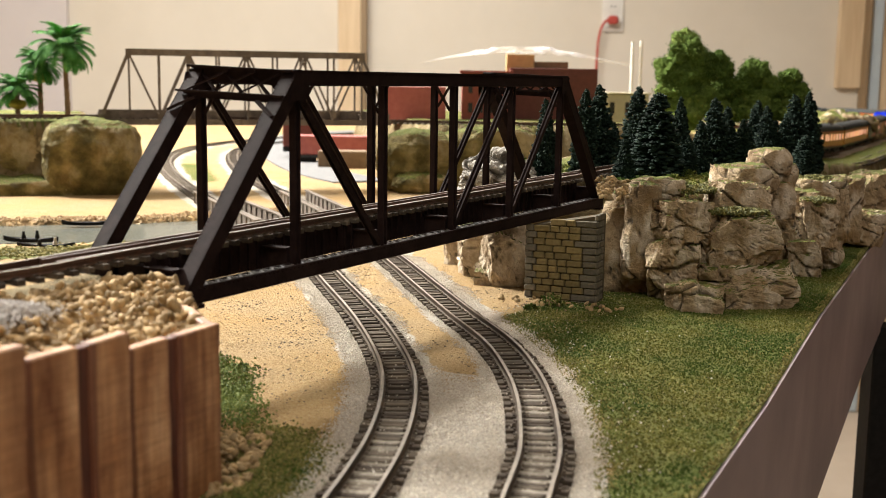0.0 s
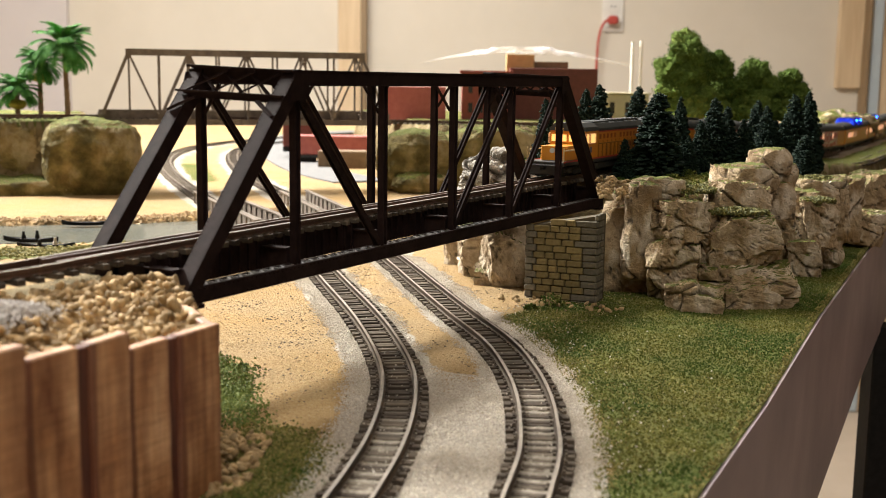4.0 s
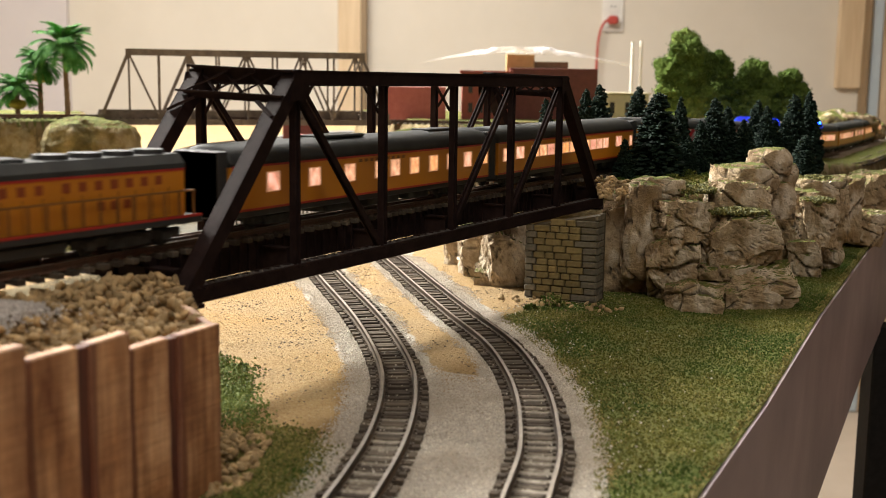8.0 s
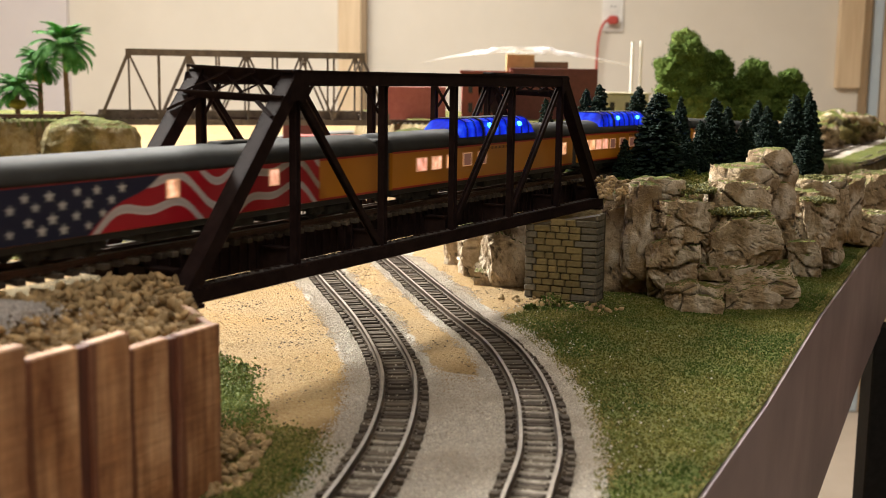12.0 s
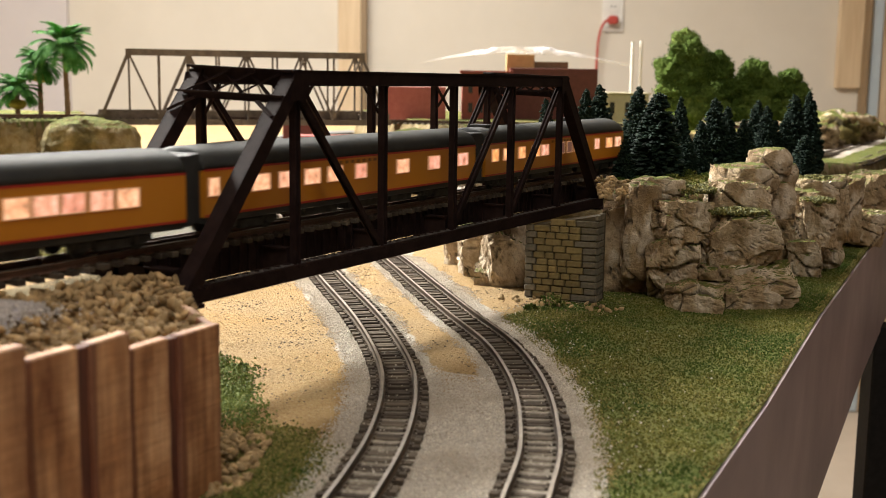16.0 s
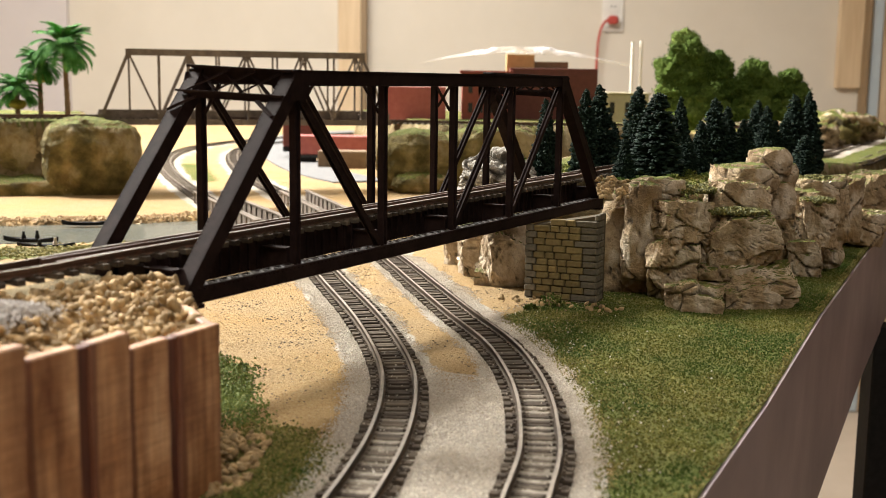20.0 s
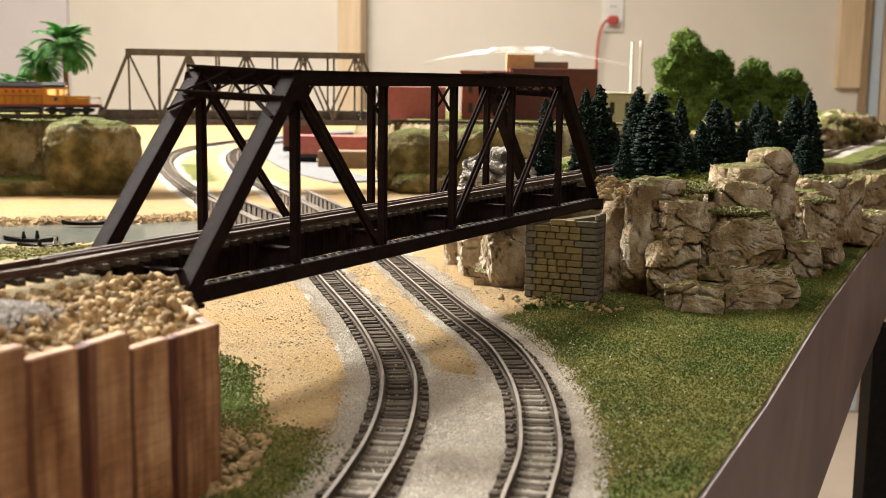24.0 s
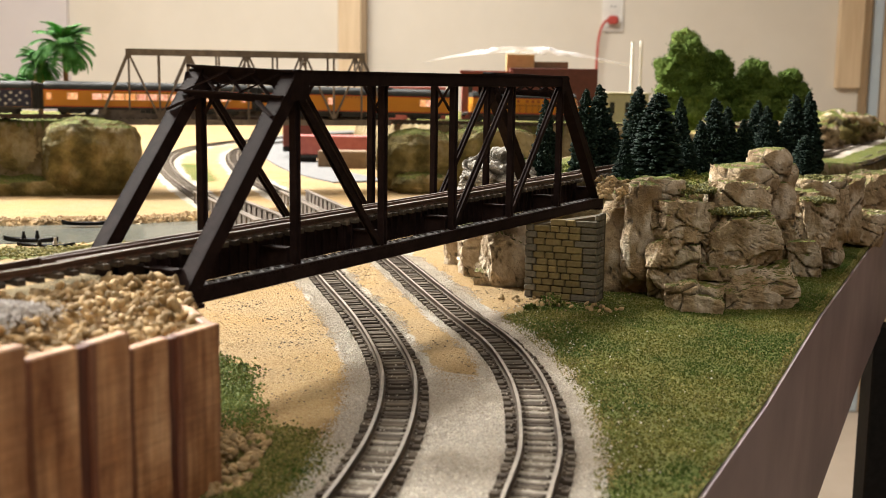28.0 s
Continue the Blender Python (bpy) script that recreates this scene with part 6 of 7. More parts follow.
part("bogie", bm, BLACK, t)
# curved grey road on the lower level
bm = bm_new()
sweep(bm, smooth_line([(595.9, 343.8, 0.6), (663.0, 440.4, 0.6), (819.9, 597.9, 0.6), (1025.1, 760.3, 0.6), (1222.4, 868.4, 0.6), (1383.8, 870.1, 0.6)], 12), [(-26, -2), (26, -2), (26, 0.8), (-26, 0.8)])
solo("road", bm, simple("grey_road", (0.10, 0.10, 0.105), (0.16, 0.16, 0.16), 120, 0.8), "grey curved model road", "road", kind="structure")

# Crumpled clear plastic package on the roofs
m, nt, b = nodes_of("clear_plastic")
b.inputs["Base Color"].default_value = (0.80, 0.80, 0.82, 1)
nt.links.new(ramp(nt, tex(nt, "ShaderNodeTexNoise", coords(nt, (1, 1, 2.5)), 42, 3).outputs["Fac"], [(0.42, (0.05, 0.05, 0.05)), (0.66, (0.42, 0.42, 0.42))]), b.inputs["Alpha"])
b.inputs["Roughness"].default_value, b.inputs["IOR"].default_value = 0.2, 1.45
CLEAR = m
P0, PX = Vector((780.0, 278.5, 102.1)), Vector((0.4924, -0.8704, 0))
PYV = Vector((0.8704, 0.4924, 0))
bm = bm_new()
rows_ = []
for i in range(27):
    f = i / 26
    x = -100 + 200 * f
    row = []
    for j in range(9):
        g_ = j / 8
        up = 17.0 * (1 - abs(2 * f - 1) ** 1.6) + 6.0 * nz(i, j, 1, 0.8) * (1 - abs(2 * f - 1))
        row.append(bm.verts.new(P0 + PX * x + PYV * (-6 + 46 * g_) + Vector((0, 0, 2.5 + up * (0.65 + 0.35 * sin(pi * g_))))))
    rows_.append(row)
for p, q in zip(rows_, rows_[1:]):
    for j in range(8):
        bm.faces.new((p[j], q[j], q[j + 1], p[j + 1]))
bmesh.ops.solidify(bm, geom=bm.faces[:], thickness=0.5)
pk = solo("plastic_package", bm, CLEAR, "crumpled clear plastic package lying over the roofs", "package", smooth=False)
pk.visible_shadow = False

# Two white posts
for px in ((1223.6, 335.1, 63.0), (1229.4, 325.5, 64.7)):
    bm = bm_new()
    cyl(bm, (0, 0, -30), (0, 0, 78), 2.2, 2.2, 10)
    solo("white_rod", bm, simple("white_plastic", (0.68, 0.66, 0.62), (0.75, 0.73, 0.69), 60, 0.4), "thin upright white plastic rod", "rod", "white rods", at=px)

# ---------------------------------------------------------------- room fittings on the far wall
U = Matrix.Translation(Vector(WALL_AT) * K) @ pose(0, 0, 0, 0, 0, WALL_RZ)


def wall_thing(name, x0, x1, y0, y1, z0, z1, mat, label, category, kind="", bev=0.0):
    bm = bm_new()
    box(bm, x0, x1, y0, y1, z0, z1, bev)
    ob = solo(name, bm, mat, label, category, kind=kind)
    ob.matrix_basis = U
    return ob


DARKWOOD = simple("dark_edge_wood", (0.20, 0.135, 0.075), (0.30, 0.21, 0.12), 12, 0.6, stretch=(6, 6, 0.4))
BLUEGREY = simple("blue_grey_paint", (0.46, 0.54, 0.60), (0.54, 0.62, 0.68), 10, 0.5)
LILAC = simple("pale_lilac_paint", (0.60, 0.55, 0.55), (0.65, 0.60, 0.60), 4, 0.6)
wall_thing("trim_1", -340, -264, -22, -3, -1000, 1400, PINEWOOD, "pale pine board upright on the wall", "trim", "structure", 2)
wall_thing("trim_2", -264, -245, -60, -3, -1000, 1400, DARKWOOD, "dark edge board beside the pine upright", "trim", "structure", 2)
wall_thing("panel_1", -2600, -1214, -30, -3, -1000, 1400, LILAC, "pale lilac-grey wall panel", "panel", "structure", 2)
wall_thing("trim_3", 1282, 1362, -26, -3, 78, 1400, PINEWOOD, "pale pine board on the wall by the doorway", "trim", "structure", 2)
wall_thing("trim_4", 1362, 1372, -70, -3, -1000, 1400, DARKWOOD, "dark door jamb edge", "trim", "structure", 2)
wall_thing("trim_5", 1372, 1412, -60, -3, -1000, 1400, BLUEGREY, "blue-grey painted door jamb", "trim", "structure", 3)
wall_thing("trim_6", 1412, 1560, -50, -3, -1000, 1400, PINEWOOD, "pale pine door casing", "trim", "structure", 3)
# outlet with its plug and cord
PLASTIC_W = simple("white_outlet_plastic", (0.74, 0.72, 0.68), (0.80, 0.78, 0.74), 20, 0.35)
REDCORD = simple("red_cord_rubber", (0.42, 0.05, 0.04), (0.52, 0.08, 0.06), 40, 0.5)
o = thing("wall_outlet", label="white electrical outlet with a red plug on the cream wall", category="outlet")
o.matrix_basis = U @ Matrix.Translation(Vector((550, -3, 305)) * K)
bm = bm_new()
box(bm, -35, 35, -6, 0, -57, 57, 3)
part("cover_plate", bm, PLASTIC_W, o)
for z in (-20, 20):
    bm = bm_new()
    box(bm, -17, 17, -9, -6, z - 14, z + 14, 2)
    r_ = part("receptacle", bm, PLASTIC_W, o)
    for x in (-6, 6):
        bm = bm_new()
        box(bm, x - 1.2, x + 1.2, -9.6, -8.8, z - 2, z + 7)
        part("slot", bm, BLACK, r_)
o = thing("power_cord", label="red electrical cord hanging from its plug", category="cord")
o.matrix_basis = U @ Matrix.Translation(Vector((550, -3, 305)) * K)
bm = bm_new()
box(bm, -19, 15, -40, -8, -34, -6, 7)
part("plug", bm, REDCORD, o)
bm = bm_new()
line = smooth_line([(-10, -30, -16), (-30, -34, -28), (-44, -32, -62), (-50, -30, -120), (-52, -28, -260), (-54, -26, -520)], 8)
for p, q in zip(line, line[1:]):
    cyl(bm, p, q, 4.2, 4.2, 8, False)
part("cable", bm, REDCORD, o, smooth=True)

# under the table: dark leg
bm = bm_new()
box(bm, 0, 70, 0, 20, -500, 26, 1)
solo("table_leg", bm, BLACK, "black upright stand under the table edge", "stand", at=(545.0, -88.0, -91.7), rz=-60.5, kind="structure")
# table under the landscape
tb = thing("layout_table", label="plain plywood table carrying the model landscape", category="table")
bm = bm_new()
box(bm, -440, 1980, -10, 1340, -40, -26, 1)
part("tabletop", bm, PINEWOOD, tb)
for x, y in ((-380, 60), (-380, 1260), (1900, 400), (1900, 1260)):
    bm = bm_new()
    box(bm, x - 35, x + 35, y - 35, y + 35, -1003, -41, 2)
    part("leg", bm, PINEWOOD, tb)
# unseen housings for the added ceiling lamps
for x, y, s in ((280, 1760, 0.3), (-900, -700, 0.95), (1250, 1100, 1.25)):
    bm = bm_new()
    box(bm, -500 * s, 500 * s, -500 * s, 500 * s, 1340, 1398, 4)
    solo("ceiling_lamp", bm, PLASTIC_W, "white square ceiling light housing, out of view", "ceiling lamp", "ceiling lamps", at=(x, y, 0))

# ---------------------------------------------------------------- train
TRAVEL = [(0, -704), (3.5, -424), (5.5, -266), (6.7, -141), (8, -24.5), (9, 76), (10, 177.5), (11, 280), (12, 381), (12.5, 432), (15, 694.5), (17, 909), (18.4, 1059), (20.5, 1318), (24.2, 1765), (26, 1956), (28, 2149)]


def travel(t):
    """Distance of the coupling behind the locomotive past the bridge's near end."""
    for (t0, s0), (t1, s1) in zip(TRAVEL, TRAVEL[1:]):
        if t <= t1:
            return s0 + (s1 - s0) * (t - t0) / (t1 - t0)
    return TRAVEL[-1][1]


def loft_x(bm, prof, stations, close=True):
    """Skins a cross-section (y, z) at stations (x, width factor, top lowered by)."""
    rings = []
    for x, sy, drop in stations:
        rings.append([bm.verts.new((x, y * sy, z - drop * max(0.0, (z - 18) / 8))) for y, z in prof])
    k = len(prof)
    for p, q in zip(rings, rings[1:]):
        for i in range(k):
            bm.faces.new((p[i], p[(i + 1) % k], q[(i + 1) % k], q[i]))
    bm.faces.new(rings[0][::-1])
    bm.faces.new(rings[-1])
    bmesh.ops.recalc_face_normals(bm, faces=bm.faces)


BODY_PROF = [(-9.4, 6.2), (9.4, 6.2), (9.5, 19.0), (-9.5, 19.0)]
ROOF_PROF = [(-9.5, 19.1)] + [(9.5 * cos(a) if 0 < k < 16 else 9.5 * (1 - k / 8), 19.1 + 6.3 * sin(a) ** 0.8) for k, a in ((k, pi * k / 16) for k in range(17))][:-1]


def bogie(parent, x, ln=26, axles=2, dia=5.6):
    bg = thing("bogie")
    bg.parent = parent
    bg.matrix_basis = pose(x * K, 0, 0)
    bm = bm_new()
    for s in (-1, 1):
        box(bm, -ln / 2, ln / 2, s * 6.2 - 0.7, s * 6.2 + 0.7, 2.2, 4.6, 0.3)
        box(bm, -ln * 0.2, ln * 0.2, s * 6.4 - 1.0, s * 6.4 + 1.0, 1.2, 4.0, 0.3)
        for k in range(axles):
            xx = (k / (axles - 1) - 0.5) * ln * 0.7
            box(bm, xx - 1.8, xx + 1.8, s * 6.6 - 0.9, s * 6.6 + 0.9, 1.6, 4.2, 0.3)
    box(bm, -3, 3, -6, 6, 3.0, 6.0)
    me = mesh_of("side_frame", bm, UNDER)
    ob = new("side_frame", me)
    ob.parent = bg
    for k in range(axles):
        bm = bm_new()
        xx = (k / (axles - 1) - 0.5) * ln * 0.7
        for s in (-1, 1):
            cyl(bm, (xx, s * 4.0, dia / 2), (xx, s * 5.3, dia / 2), dia / 2, dia / 2, 14)
        cyl(bm, (xx, -4, dia / 2), (xx, 4, dia / 2), 0.6, 0.6, 6)
        part("wheelset", bm, UNDER, bg)
    return bg


def coupler(parent, x, s):
    bm = bm_new()
    box(bm, min(x, x + 3.2 * s), max(x, x + 3.2 * s), -1.1, 1.1, 4.0, 6.0, 0.3)
    part("coupler", bm, BLACK, parent)


def glass(parent, x, z, w, h, mat, side, out=9.5):
    """A lit window with its pale frame, which glows a little too, on one side of a car."""
    y0, y1 = (out - 0.05, out + 0.14) if side > 0 else (-out - 0.14, -out + 0.05)
    bm = bm_new()
    box(bm, x - w / 2, x + w / 2, y0, y1, z, z + h, 0)
    f = part("window", bm, mat, parent)
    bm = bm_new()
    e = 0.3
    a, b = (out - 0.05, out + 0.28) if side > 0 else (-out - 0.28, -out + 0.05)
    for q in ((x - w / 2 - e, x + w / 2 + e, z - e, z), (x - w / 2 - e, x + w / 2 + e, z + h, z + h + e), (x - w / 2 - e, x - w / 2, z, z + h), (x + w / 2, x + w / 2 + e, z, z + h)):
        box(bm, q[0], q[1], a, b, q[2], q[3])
    part("window_frame", bm, FRAME_GLOW, f)


def band(parent, name, x0, x1, z0, z1, mat, out=9.5, d=0.1, label=""):
    for s in (-1, 1):
        bm = bm_new()
        a, b = (out - 0.05, out + d) if s > 0 else (-out - d, -out + 0.05)
        box(bm, x0, x1, a, b, z0, z1)
        part(name, bm, mat, parent, label)


def flag_paint():
    """Painted flag: dark blue front with pale stars beside waving red and white bands."""
    m, nt, b = nodes_of("flag_paint")
    c = coords(nt)
    sx = nt.nodes.new("ShaderNodeSeparateXYZ")
    nt.links.new(c, sx.inputs[0])

    def mth(op, a, bb, cc=None):
        n = nt.nodes.new("ShaderNodeMath")
        n.operation = op
        for i, v in enumerate((a, bb, cc)):
            if v is None:
                continue
            if hasattr(v, "is_linked"):
                nt.links.new(v, n.inputs[i])
            else:
                n.inputs[i].default_value = v
        return n.outputs[0]

    x, z = sx.outputs[0], sx.outputs[2]
    wave = mth("MULTIPLY", mth("SINE", mth("MULTIPLY_ADD", x, 118.0, 1.2), 0), 0.0040)
    wave2 = mth("MULTIPLY", mth("SINE", mth("MULTIPLY_ADD", x, 247.0, 0.4), 0), 0.0021)
    zz = mth("ADD", mth("ADD", z, wave), wave2)
    st = mth("SINE", mth("MULTIPLY", zz, 930.0), 0)
    col = ramp(nt, st, [(0.0, (0.40, 0.010, 0.022)), (0.50, (0.40, 0.010, 0.022)), (0.58, (0.62, 0.58, 0.57)), (1.0, (0.50, 0.46, 0.46))])
    edge = mth("MULTIPLY_ADD", z, 1.9, mth("ADD", x, wave2))
    blue = ramp(nt, mth("MULTIPLY_ADD", edge, 120.0, 0.3 - 120.0 * 0.0637), [(0.25, (0, 0, 0)), (0.35, (1, 1, 1))])
    col = mix(nt, blue, col, (0.008, 0.012, 0.040))
    nt.links.new(col, b.inputs["Base Color"])
    b.inputs["Roughness"].default_value = 0.35
    return m


FLAG = flag_paint()
FLAG_BLUE = simple("dark_blue_emblem", (0.03, 0.04, 0.12), (0.05, 0.06, 0.16), 300, 0.4)
STAR = simple("pale_star_paint", (0.48, 0.48, 0.48), (0.58, 0.58, 0.57), 200, 0.4)
# rims emit faintly, standing in for the panes' light on them
FRAME_GLOW = glow("glowing_window_rim", (1.0, 0.50, 0.27), 0.28, (0.60, 0.40, 0.22))
DARK_GREY = simple("dark_grey_diaphragm", (0.012, 0.0125, 0.013), (0.022, 0.023, 0.024), 200, 0.6)
SKIRT = simple("skirt_grey_paint", (0.020, 0.021, 0.022), (0.036, 0.038, 0.039), 100, 0.5)


def star(bm, x, z, r, s):
    ctr = []
    y = 9.75 * s
    for k in range(10):
        a = pi / 2 + k * pi / 5
        rr = r if k % 2 == 0 else r * 0.42
        ctr.append(bm.verts.new((x + rr * cos(a), y, z + rr * sin(a))))
    f = bm.faces.new(ctr)
    f.normal_update()
    if f.normal.y * s < 0:
        f.normal_flip()


def passenger_car(label, windows, flag=False, dome=None, tail=False, vents=(), right=None):
    """windows: (x, bottom, width, height, material); dome: x of its two ends."""
    t = thing("passenger_car", label=label, category="passenger car", group="cars of the yellow passenger train")
    bm = bm_new()
    end = [(-77.3, 1, 0), (77.3, 1, 0)] if not tail else [(-79, 0.66, 0), (-78, 0.82, 0), (-75.5, 0.94, 0), (-71, 1, 0), (77.3, 1, 0)]
    loft_x(bm, BODY_PROF, end)
    body = part("body", bm, YELLOW, t)
    bm = bm_new()
    loft_x(bm, ROOF_PROF, [(-77.5 if not tail else -79.2, 0.97 if not tail else 0.6, 0.9 if not tail else 3.2), (-76.2 if not tail else -77.5, 1.0 if not tail else 0.82, 0.2 if not tail else 1.8), (-70, 1, 0), (76.2, 1, 0.2), (77.5, 0.97, 0.9)])
    roof = part("roof", bm, ROOFGREY, t, smooth=True)
    for x0, x1, w, h in vents:
        bm = bm_new()
        box(bm, x0, x1, -w, w, 24.9, 25.4 + h, 0.3)
        part("roof_vent", bm, ROOFGREY, roof)
    band(body, "stripe", -77.2 if not tail else -72, 77.2, 18.6, 19.2, RED, label="thin red stripe")
    band(body, "stripe", -77.2 if not tail else -72, 77.2, 6.3, 6.9, RED, label="thin red stripe")
    bm = bm_new()
    box(bm, -77, 77, -8.9, 8.9, 4.4, 6.2, 0.2)
    uf = part("underframe", bm, SKIRT, t)
    for x0, x1 in ((-34, -20), (-14, 6), (12, 30)):
        bm = bm_new()
        box(bm, x0, x1, -7.5, 7.5, 1.9, 4.38, 0.3)
        part("equipment_box", bm, UNDER, uf)
    for s in (-1, 1):
        bm = bm_new()
        x = 77.2 * s
        if not (tail and s < 0):
            for k in range(3):
                u, w = x + (0.1 + 1.4 * k) * s, x + (1.2 + 1.4 * k) * s
                box(bm, min(u, w), max(u, w), -8.3, 8.3, 4.6, 23.6, 0.4)
            box(bm, min(x, x + 4.0 * s), max(x, x + 4.0 * s), -7.7, 7.7, 5.2, 23.0)
            part("diaphragm", bm, DARK_GREY, t, "dark grey end diaphragm")
        coupler(t, x, s)
        bogie(t, 55 * s)
    for s in (-1, 1):
        for x, z, w, h, mat in (right if right and s < 0 else windows):
            glass(body, x, z, w, h, mat, s)
    for s in (-1, 1):
        # name board: plain bars in place of lettering
        for k in range(9):
            bm = bm_new()
            a, b = (9.45, 9.58) if s > 0 else (-9.58, -9.45)
            box(bm, -14 + 3.3 * k, -12.2 + 3.3 * k, a, b, 17.0, 18.0)
            if not flag:
                part("letter_bar", bm, LETTER, body)
            else:
                bm.free()
    if flag:
        for s in (-1, 1):
            bm = bm_new()
            a, b = (9.45, 9.62) if s > 0 else (-9.62, -9.45)
            box(bm, -43, 77.2, a, b, 6.3, 19.05)
            part("flag_panel", bm, FLAG, body, "painted flag panel with stars and waving stripes")
            rg = random.Random(2)
            for r_ in range(4):
                for k in range(8):
                    x = 73 - 7.4 * k - (3.6 if r_ % 2 else 0) + rg.uniform(-0.9, 0.9)
                    z = 8.6 + 2.7 * r_ + rg.uniform(-0.3, 0.3)
                    if x > 66.5 - 1.9 * z:
                        bm = bm_new()
                        star(bm, x, z, rg.uniform(1.3, 1.75), s)
                        part("star", bm, STAR, body)
    if tail:
        bm = bm_new()
        box(bm, -79.6, -78.9, -5.5, 5.5, 10, 15.5)
        part("end_window", bm, WARM_DIM, body)
        bm = bm_new()
        for k in range(5):
            box(bm, -79.8, -79.0, -4, 4, 8.0 + 0.5 * k - 1.0, 8.25 + 0.5 * k - 1.0)
        part("tail_sign", bm, STAR, body)
    if dome:
        x0, x1 = dome
        bm = bm_new()
        prof = [(-8.6, 21.5), (8.6, 21.5), (8.3, 25.5), (7.2, 28.0), (5.0, 29.0), (-5.0, 29.0), (-7.2, 28.0), (-8.3, 25.5)]
        rings = [[bm.verts.new((x + sl * (z - 21.5), y, z if z < 27.9 else z)) for y, z in prof] for x, sl in ((x0, 0.9), (x1, -0.9))]
        for i in range(8):
            bm.faces.new((rings[0][i], rings[0][(i + 1) % 8], rings[1][(i + 1) % 8], rings[1][i]))
        bm.faces.new(rings[0][::-1])
        bm.faces.new(rings[1])
        bmesh.ops.recalc_face_normals(bm, faces=bm.faces)
        dm = part("dome_glazing", bm, BLUE, t, "glowing blue dome glass")
        n = 8
        for k in range(n + 1):
            x = x0 + 6.5 + (x1 - x0 - 13) * k / n
            bm = bm_new()
            for a, b in zip(prof[2:], prof[3:]):
                beam(bm, (x, a[0] * 1.015, a[1] + 0.05), (x, b[0] * 1.015, b[1] + 0.05), 0.55, 0.4)
            beam(bm, (x, 8.75, 21.5), (x, 8.45, 25.5), 0.5, 0.6, (1, 0, 0))
            beam(bm, (x, -8.75, 21.5), (x, -8.45, 25.5), 0.5, 0.6, (1, 0, 0))
            part("dome_rib", bm, BLUE_RIB, dm)
        bm = bm_new()
        xa = x1 - 19
        for a, b in zip(prof[1:], prof[2:]):
            beam(bm, (xa, a[0] * 1.03, a[1] + 0.1), (xa, b[0] * 1.03, b[1] + 0.1), 1.7, 0.7, (1, 0, 0) if a[1] < 25 else (0, 0, 1))
        part("dome_arch", bm, DARK_GREY, dm, "dark arch between the dome's front screen and its sides")
        bm = bm_new()
        box(bm, x0 + 7, x1 - 7, -4.8, 4.8, 29.02, 29.3, 0.1)
        part("dome_roof", bm, ROOFGREY, dm)
        for f in (0.22, 0.62):
            bm = bm_new()
            c = Vector((x0 + (x1 - x0) * f, 0, 26.2))
            for s in (-1, 1):
                r_ = bmesh.ops.create_icosphere(bm, subdivisions=2, radius=1.1)
                bmesh.ops.translate(bm, verts=r_["verts"], vec=c + Vector((0, 8.1 * s, 0)))
            part("led", bm, BLUE_SPOT, dm, "bright blue light")
    return t


def win(xs, z=12.0, w=5.0, h=4.6, mat=None):
    return [(x, z, w, h, mat or WARM) for x in xs if abs(x) < 77]


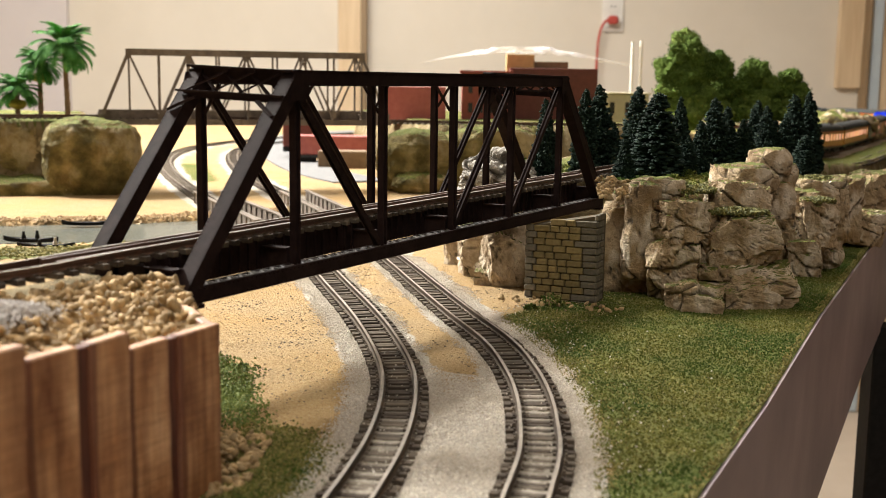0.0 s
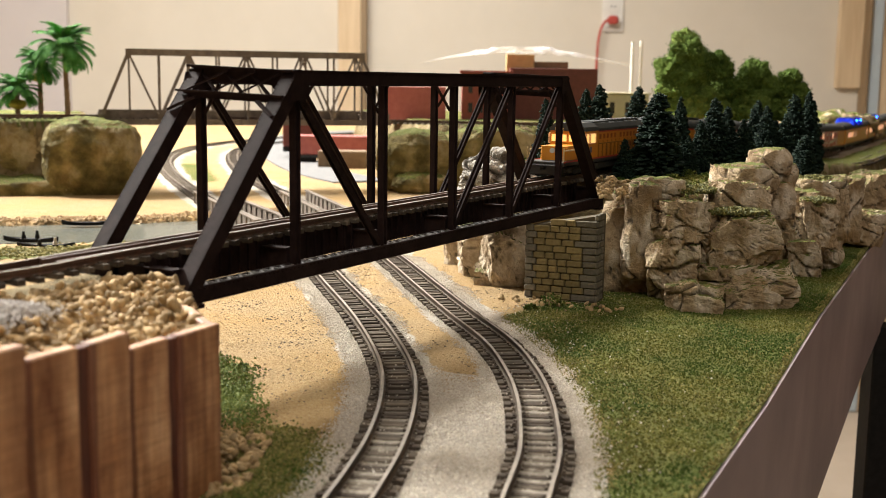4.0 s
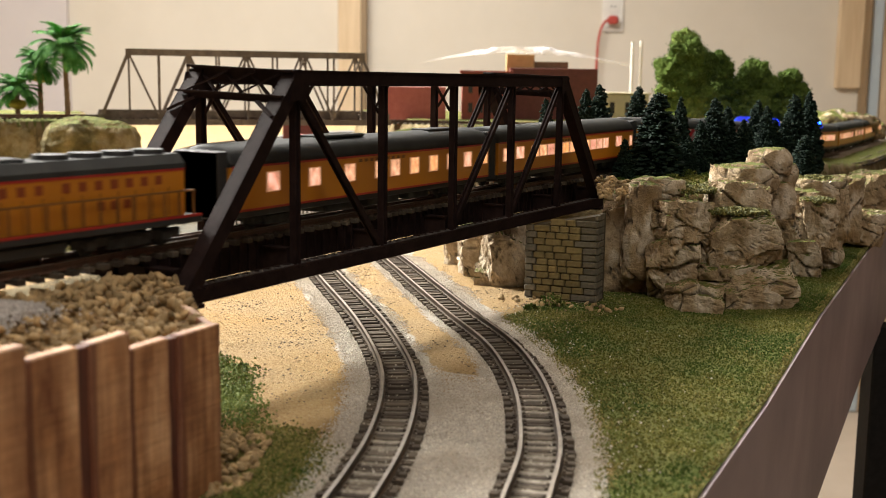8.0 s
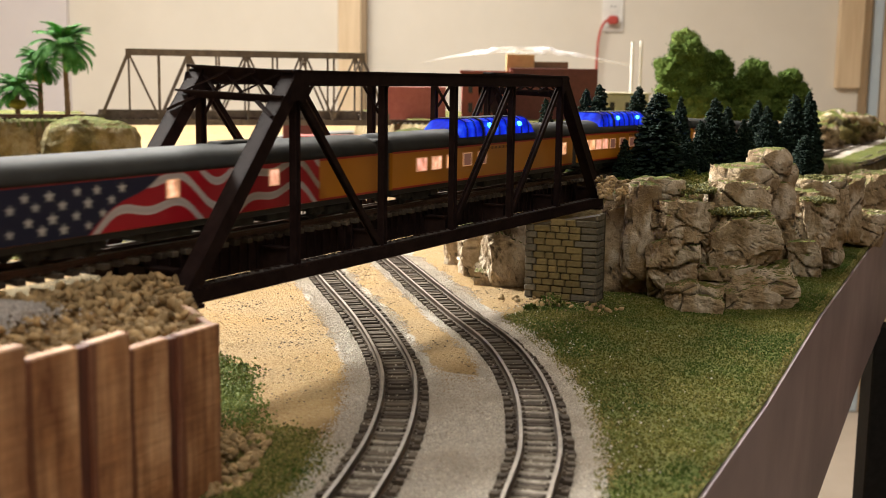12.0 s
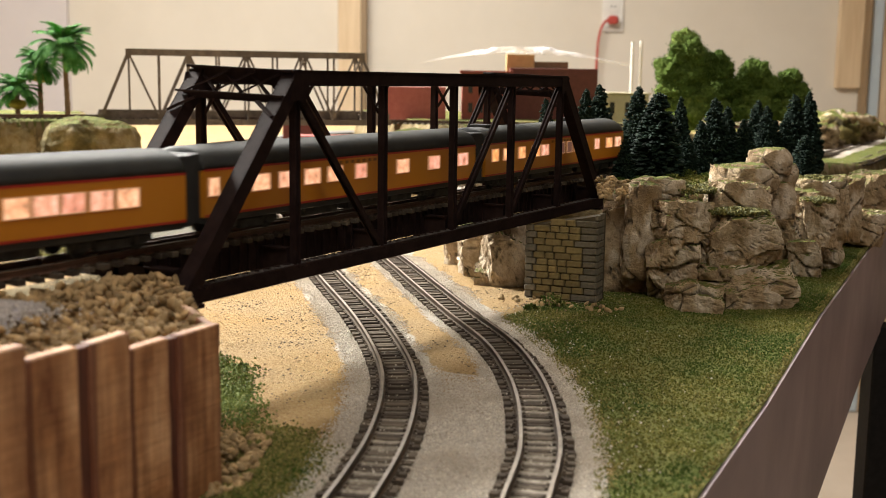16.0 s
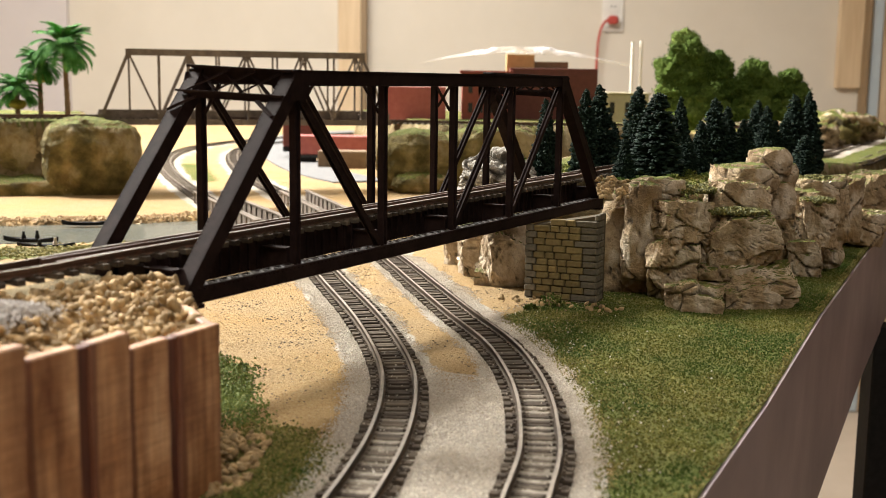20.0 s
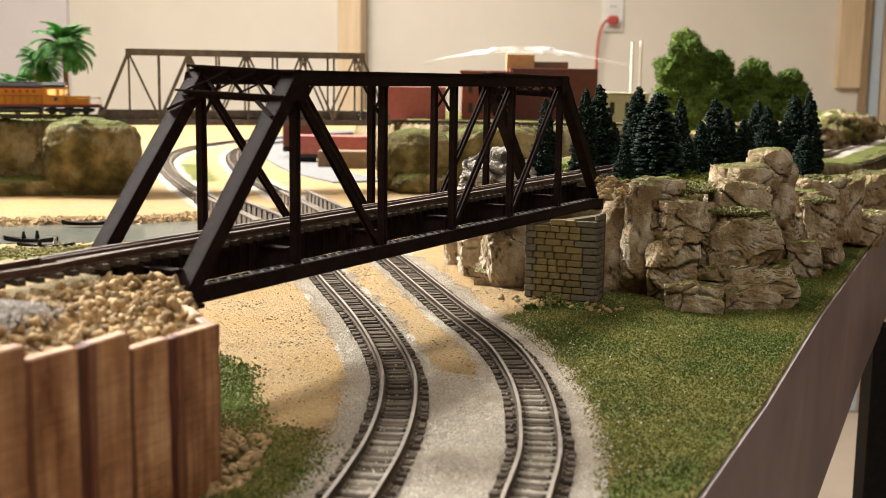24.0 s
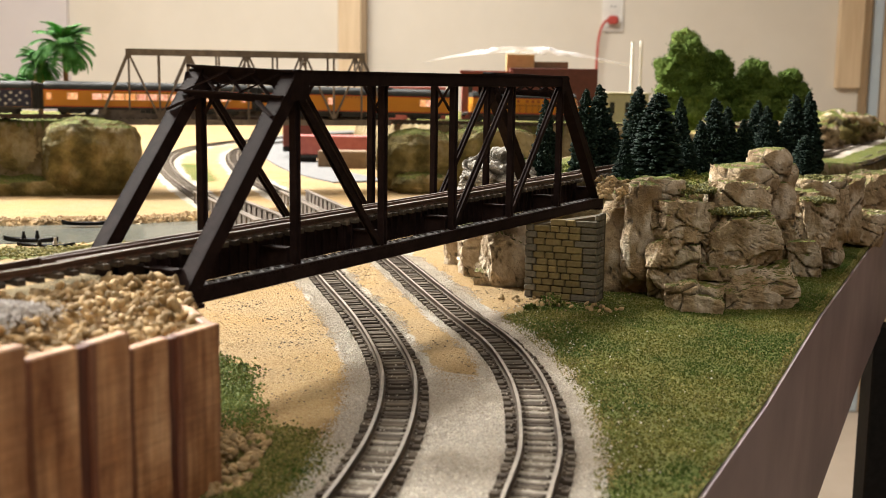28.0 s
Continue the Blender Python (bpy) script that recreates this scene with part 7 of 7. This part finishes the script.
def locomotive():
    t = thing("diesel_locomotive", label="yellow diesel hood locomotive with grey roof and glowing cab", category="locomotive")
    bm = bm_new()
    box(bm, -63, 63, -9.4, 9.4, 5.6, 7.6, 0.2)
    sill = part("frame_sill", bm, SKIRT, t)
    band(sill, "stripe", -62.5, 62.5, 7.2, 7.9, RED, 9.4, label="red sill stripe")
    bm = bm_new()
    loft_x(bm, [(-7.6, 7.7), (7.6, 7.7), (7.6, 20.0), (-7.6, 20.0)], [(-58, 1, 0), (19, 1, 0)])
    hood = part("long_hood", bm, YELLOW, t)
    bm = bm_new()
    loft_x(bm, [(-7.7, 20.02), (7.7, 20.02), (7.7, 21.4), (5.6, 23.8), (-5.6, 23.8), (-7.7, 21.4)], [(-58.2, 1, 0), (20, 1, 0)])
    roof = part("hood_roof", bm, ROOFGREY, t)
    band(hood, "stripe", -58, 19, 19.5, 20.1, RED, 7.65, label="thin red stripe")
    for x in (-52, -41, -30, -19):
        bm = bm_new()
        cyl(bm, (x, 0, 23.7), (x, 0, 25.0), 4.6, 4.3, 18)
        part("roof_fan", bm, DARK_GREY, roof)
    bm = bm_new()
    box(bm, -8, 14, -4.5, 4.5, 23.7, 24.7, 0.4)
    part("exhaust_housing", bm, ROOFGREY, roof)
    bm = bm_new()
    for k in range(12):
        box(bm, -52 + k * 6.0, -51.7 + k * 6.0, -7.75, 7.75, 8.2, 15.5)
    part("door_seams", bm, LETTER, hood)
    # cab
    bm = bm_new()
    loft_x(bm, [(-9.2, 7.7), (9.2, 7.7), (9.2, 20.6), (-9.2, 20.6)], [(19, 1, 0), (35.5, 1, 0)])
    cab = part("cab", bm, YELLOW, t)
    bm = bm_new()
    loft_x(bm, [(-9.4, 20.62), (9.4, 20.62), (8.6, 22.4), (5.2, 24.4), (-5.2, 24.4), (-8.6, 22.4)], [(18.4, 1, 0), (36.1, 1, 0)])
    part("cab_roof", bm, ROOFGREY, cab)
    for s in (-1, 1):
        glass(cab, 33.0, 15.0, 2.6, 4.2, HEADLAMP, s, 9.2)
        glass(cab, 25.6, 15.0, 6.2, 4.2, HEADLAMP, s, 9.2)
        bm = bm_new()
        beam(bm, (62, 9.0 * s, 7.5), (62, 9.0 * s, 14), 0.5, 0.5, (1, 0, 0))
        part("grab_post", bm, PALE_RAIL, t)
    for y in (-6.6, -2.3, 2.3, 6.6):
        bm = bm_new()
        box(bm, 35.45, 35.75, y - 1.6, y + 1.6, 15.6, 18.8)
        part("windscreen", bm, HEADLAMP, cab, "glowing cab window")
    for y in (-4.2, 4.2):
        bm = bm_new()
        box(bm, 35.4, 36.5, y - 1.8, y + 1.8, 20.9, 22.2, 0.2)
        part("number_lamp", bm, HEADLAMP, cab, "lit number board")
    bm = bm_new()
    loft_x(bm, [(-6.6, 7.7), (6.6, 7.7), (6.6, 14.2), (-6.6, 14.2)], [(35.6, 1, 0), (50.5, 1, 0), (52.8, 0.94, 0), (54.0, 0.82, 0)])
    nose = part("nose", bm, YELLOW, t)
    bm = bm_new()
    cyl(bm, (53.9, 0, 12.2), (54.5, 0, 12.2), 1.2, 1.2, 12)
    part("headlight", bm, STAR, nose)
    bm = bm_new()
    box(bm, 61.5, 64.2, -8.6, 8.6, 1.4, 6.4, 0.5)
    part("pilot", bm, DARK_GREY, t)
    # handrails
    for s in (-1, 1):
        bm = bm_new()
        beam(bm, (-60, 9.0 * s, 14.2), (18, 9.0 * s, 14.2), 0.5, 0.5)
        rail_ = part("handrail", bm, LETTER, t)
        for k in range(15):
            bm = bm_new()
            x = -60 + 78 * k / 14
            beam(bm, (x, 9.0 * s, 7.6), (x, 9.0 * s, 14.2), 0.45, 0.45, (1, 0, 0))
            part("stanchion", bm, LETTER, rail_)
        bm = bm_new()
        beam(bm, (44, 9.0 * s, 12.6), (62, 9.0 * s, 12.6), 0.45, 0.45)
        part("front_handrail", bm, PALE_RAIL, t)
        for k in range(12):
            bm = bm_new()
            x = 12 - 5.2 * k - (3.0 if k > 4 else 0)
            a, b = (7.6, 7.75) if s > 0 else (-7.75, -7.6)
            box(bm, x - 1.2, x + 1.2, a, b, 16.3, 18.6)
            part("letter_bar", bm, REDLETTER, hood)
        for k in range(3):
            bm = bm_new()
            x = -28 - 4.4 * k
            a, b = (7.6, 7.75) if s > 0 else (-7.75, -7.6)
            box(bm, x - 1.2, x + 1.2, a, b, 11.2, 13.4)
            part("number_bar", bm, REDLETTER, hood)
        bm = bm_new()
        a, b = (9.2, 9.32) if s > 0 else (-9.32, -9.2)
        box(bm, 27.2, 30.0, a, b, 10.4, 13.2, 0.05)
        part("emblem", bm, FLAG_BLUE, cab, "small dark blue square emblem")
    bm = bm_new()
    box(bm, -17, 17, -8.2, 8.2, 1.6, 5.6, 1.0)
    part("fuel_tank", bm, SKIRT, t)
    for x in (-38, 38):
        bogie(t, x, 36, 3, 6.2)
    for s in (-1, 1):
        coupler(t, 63.0 * s, s)
    # true length over the ends
    for o in t.children:
        if o.type == "MESH":
            for q in (o, *o.children):
                for v in q.data.vertices:
                    v.co.x *= 0.945
        else:
            o.location.x *= 0.945
    return t


CARS = [
    (locomotive(), 68.0, 72),
    (passenger_car("yellow sleeper car with grey roof and spaced lit windows", win([58.9, 38.6, 19.5, 1.8, -7.7, -20.5, -33.8, -46.7, -59.7], 11.4, 5.2, 5.2) + win([72.5, -73.4], 11.8, 4.2, 4.6), vents=((4, 28, 5, 0.5), (-60, -40, 4, 0.4)), right=win([-23, 52, 57], 11.6, 4.4, 5.0)), -81.5, 110),
    (passenger_car("yellow coach with grey roof and a long row of lit windows", win([42.8 - 8.15 * k for k in range(11)], 12.0, 6.6, 4.4) + win([57.5, -56.5], 12.0, 6.8, 4.6) + win([71.4, -73.6], 11.6, 2.9, 4.8)), -244.5, 110),
    (passenger_car("passenger car with a painted star-and-stripe flag on its sides", win([22.0, -20.4], 13.0, 4.2, 4.4), flag=True, vents=((-20, -6, 3, 0.4),)), -407.5, 110),
    (passenger_car("yellow dome car with a glowing blue glass dome", win([58.0, 47.5, 36.5], 11.8, 6.6, 4.4) + win([24.0, 12.0], 11.8, 6.0, 4.4, WARM_DIM) + win([-67.4], 11.4, 3.7, 5.0), dome=(-38, 29)), -570.5, 110),
    (passenger_car("yellow dome car with a glowing blue dome over a window row", win([70.4, 62.4, 54.4, 46.2, -2.2, -14.6, -26.1, -33.8, -41.5, -49.8, -58.0], 11.8, 6.5, 4.4) + win([36.3, 23.4, 10.5], 11.8, 6.2, 4.2, WARM_DIM), dome=(-14.5, 53)), -733.5, 110),
    (passenger_car("yellow sleeper car with grey roof and wide lit windows", win([53.2, 41.0, 28.5, 16.5, -24.0, -45.4, -67.0], 12.0, 7.6, 4.4) + win([2.0], 12.0, 6.0, 4.4) + win([73.4, 64.0], 12.0, 3.8, 4.6)), -896.5, 110),
    (passenger_car("yellow rounded-end observation car with grey roof", win([58.5, 44.6], 12.0, 6.0, 4.4) + win([30.8, 21.6, -54.5, -66.2], 12.0, 7.6, 4.4) + win([69.0, -38.6], 12.0, 5.4, 4.6) + win([3.2, -5.5, -14.0, -22.6], 12.0, 5.4, 4.6, WARM_DIM), tail=True, vents=((60, 66, 4, 0.8), (-22, -18, 2, 1.6))), -1059.5, 110),
]


def car_pose(s_mid, base):
    """Pose of a vehicle whose bogies stand base/2 before and behind the place s_mid."""
    a, b = on_main(s_mid - base / 2), on_main(s_mid + base / 2)
    c = (a + b) / 2 * K
    return Matrix.Translation(c) @ Vector(b - a).to_track_quat("X", "Z").to_matrix().to_4x4()


def motions():
    for ob, off, base in CARS:
        rows = []
        for k in range(113):
            t = k * 0.25
            rows.append((t, car_pose(travel(t) + off, base)))
        walk(ob, rows)


motions()
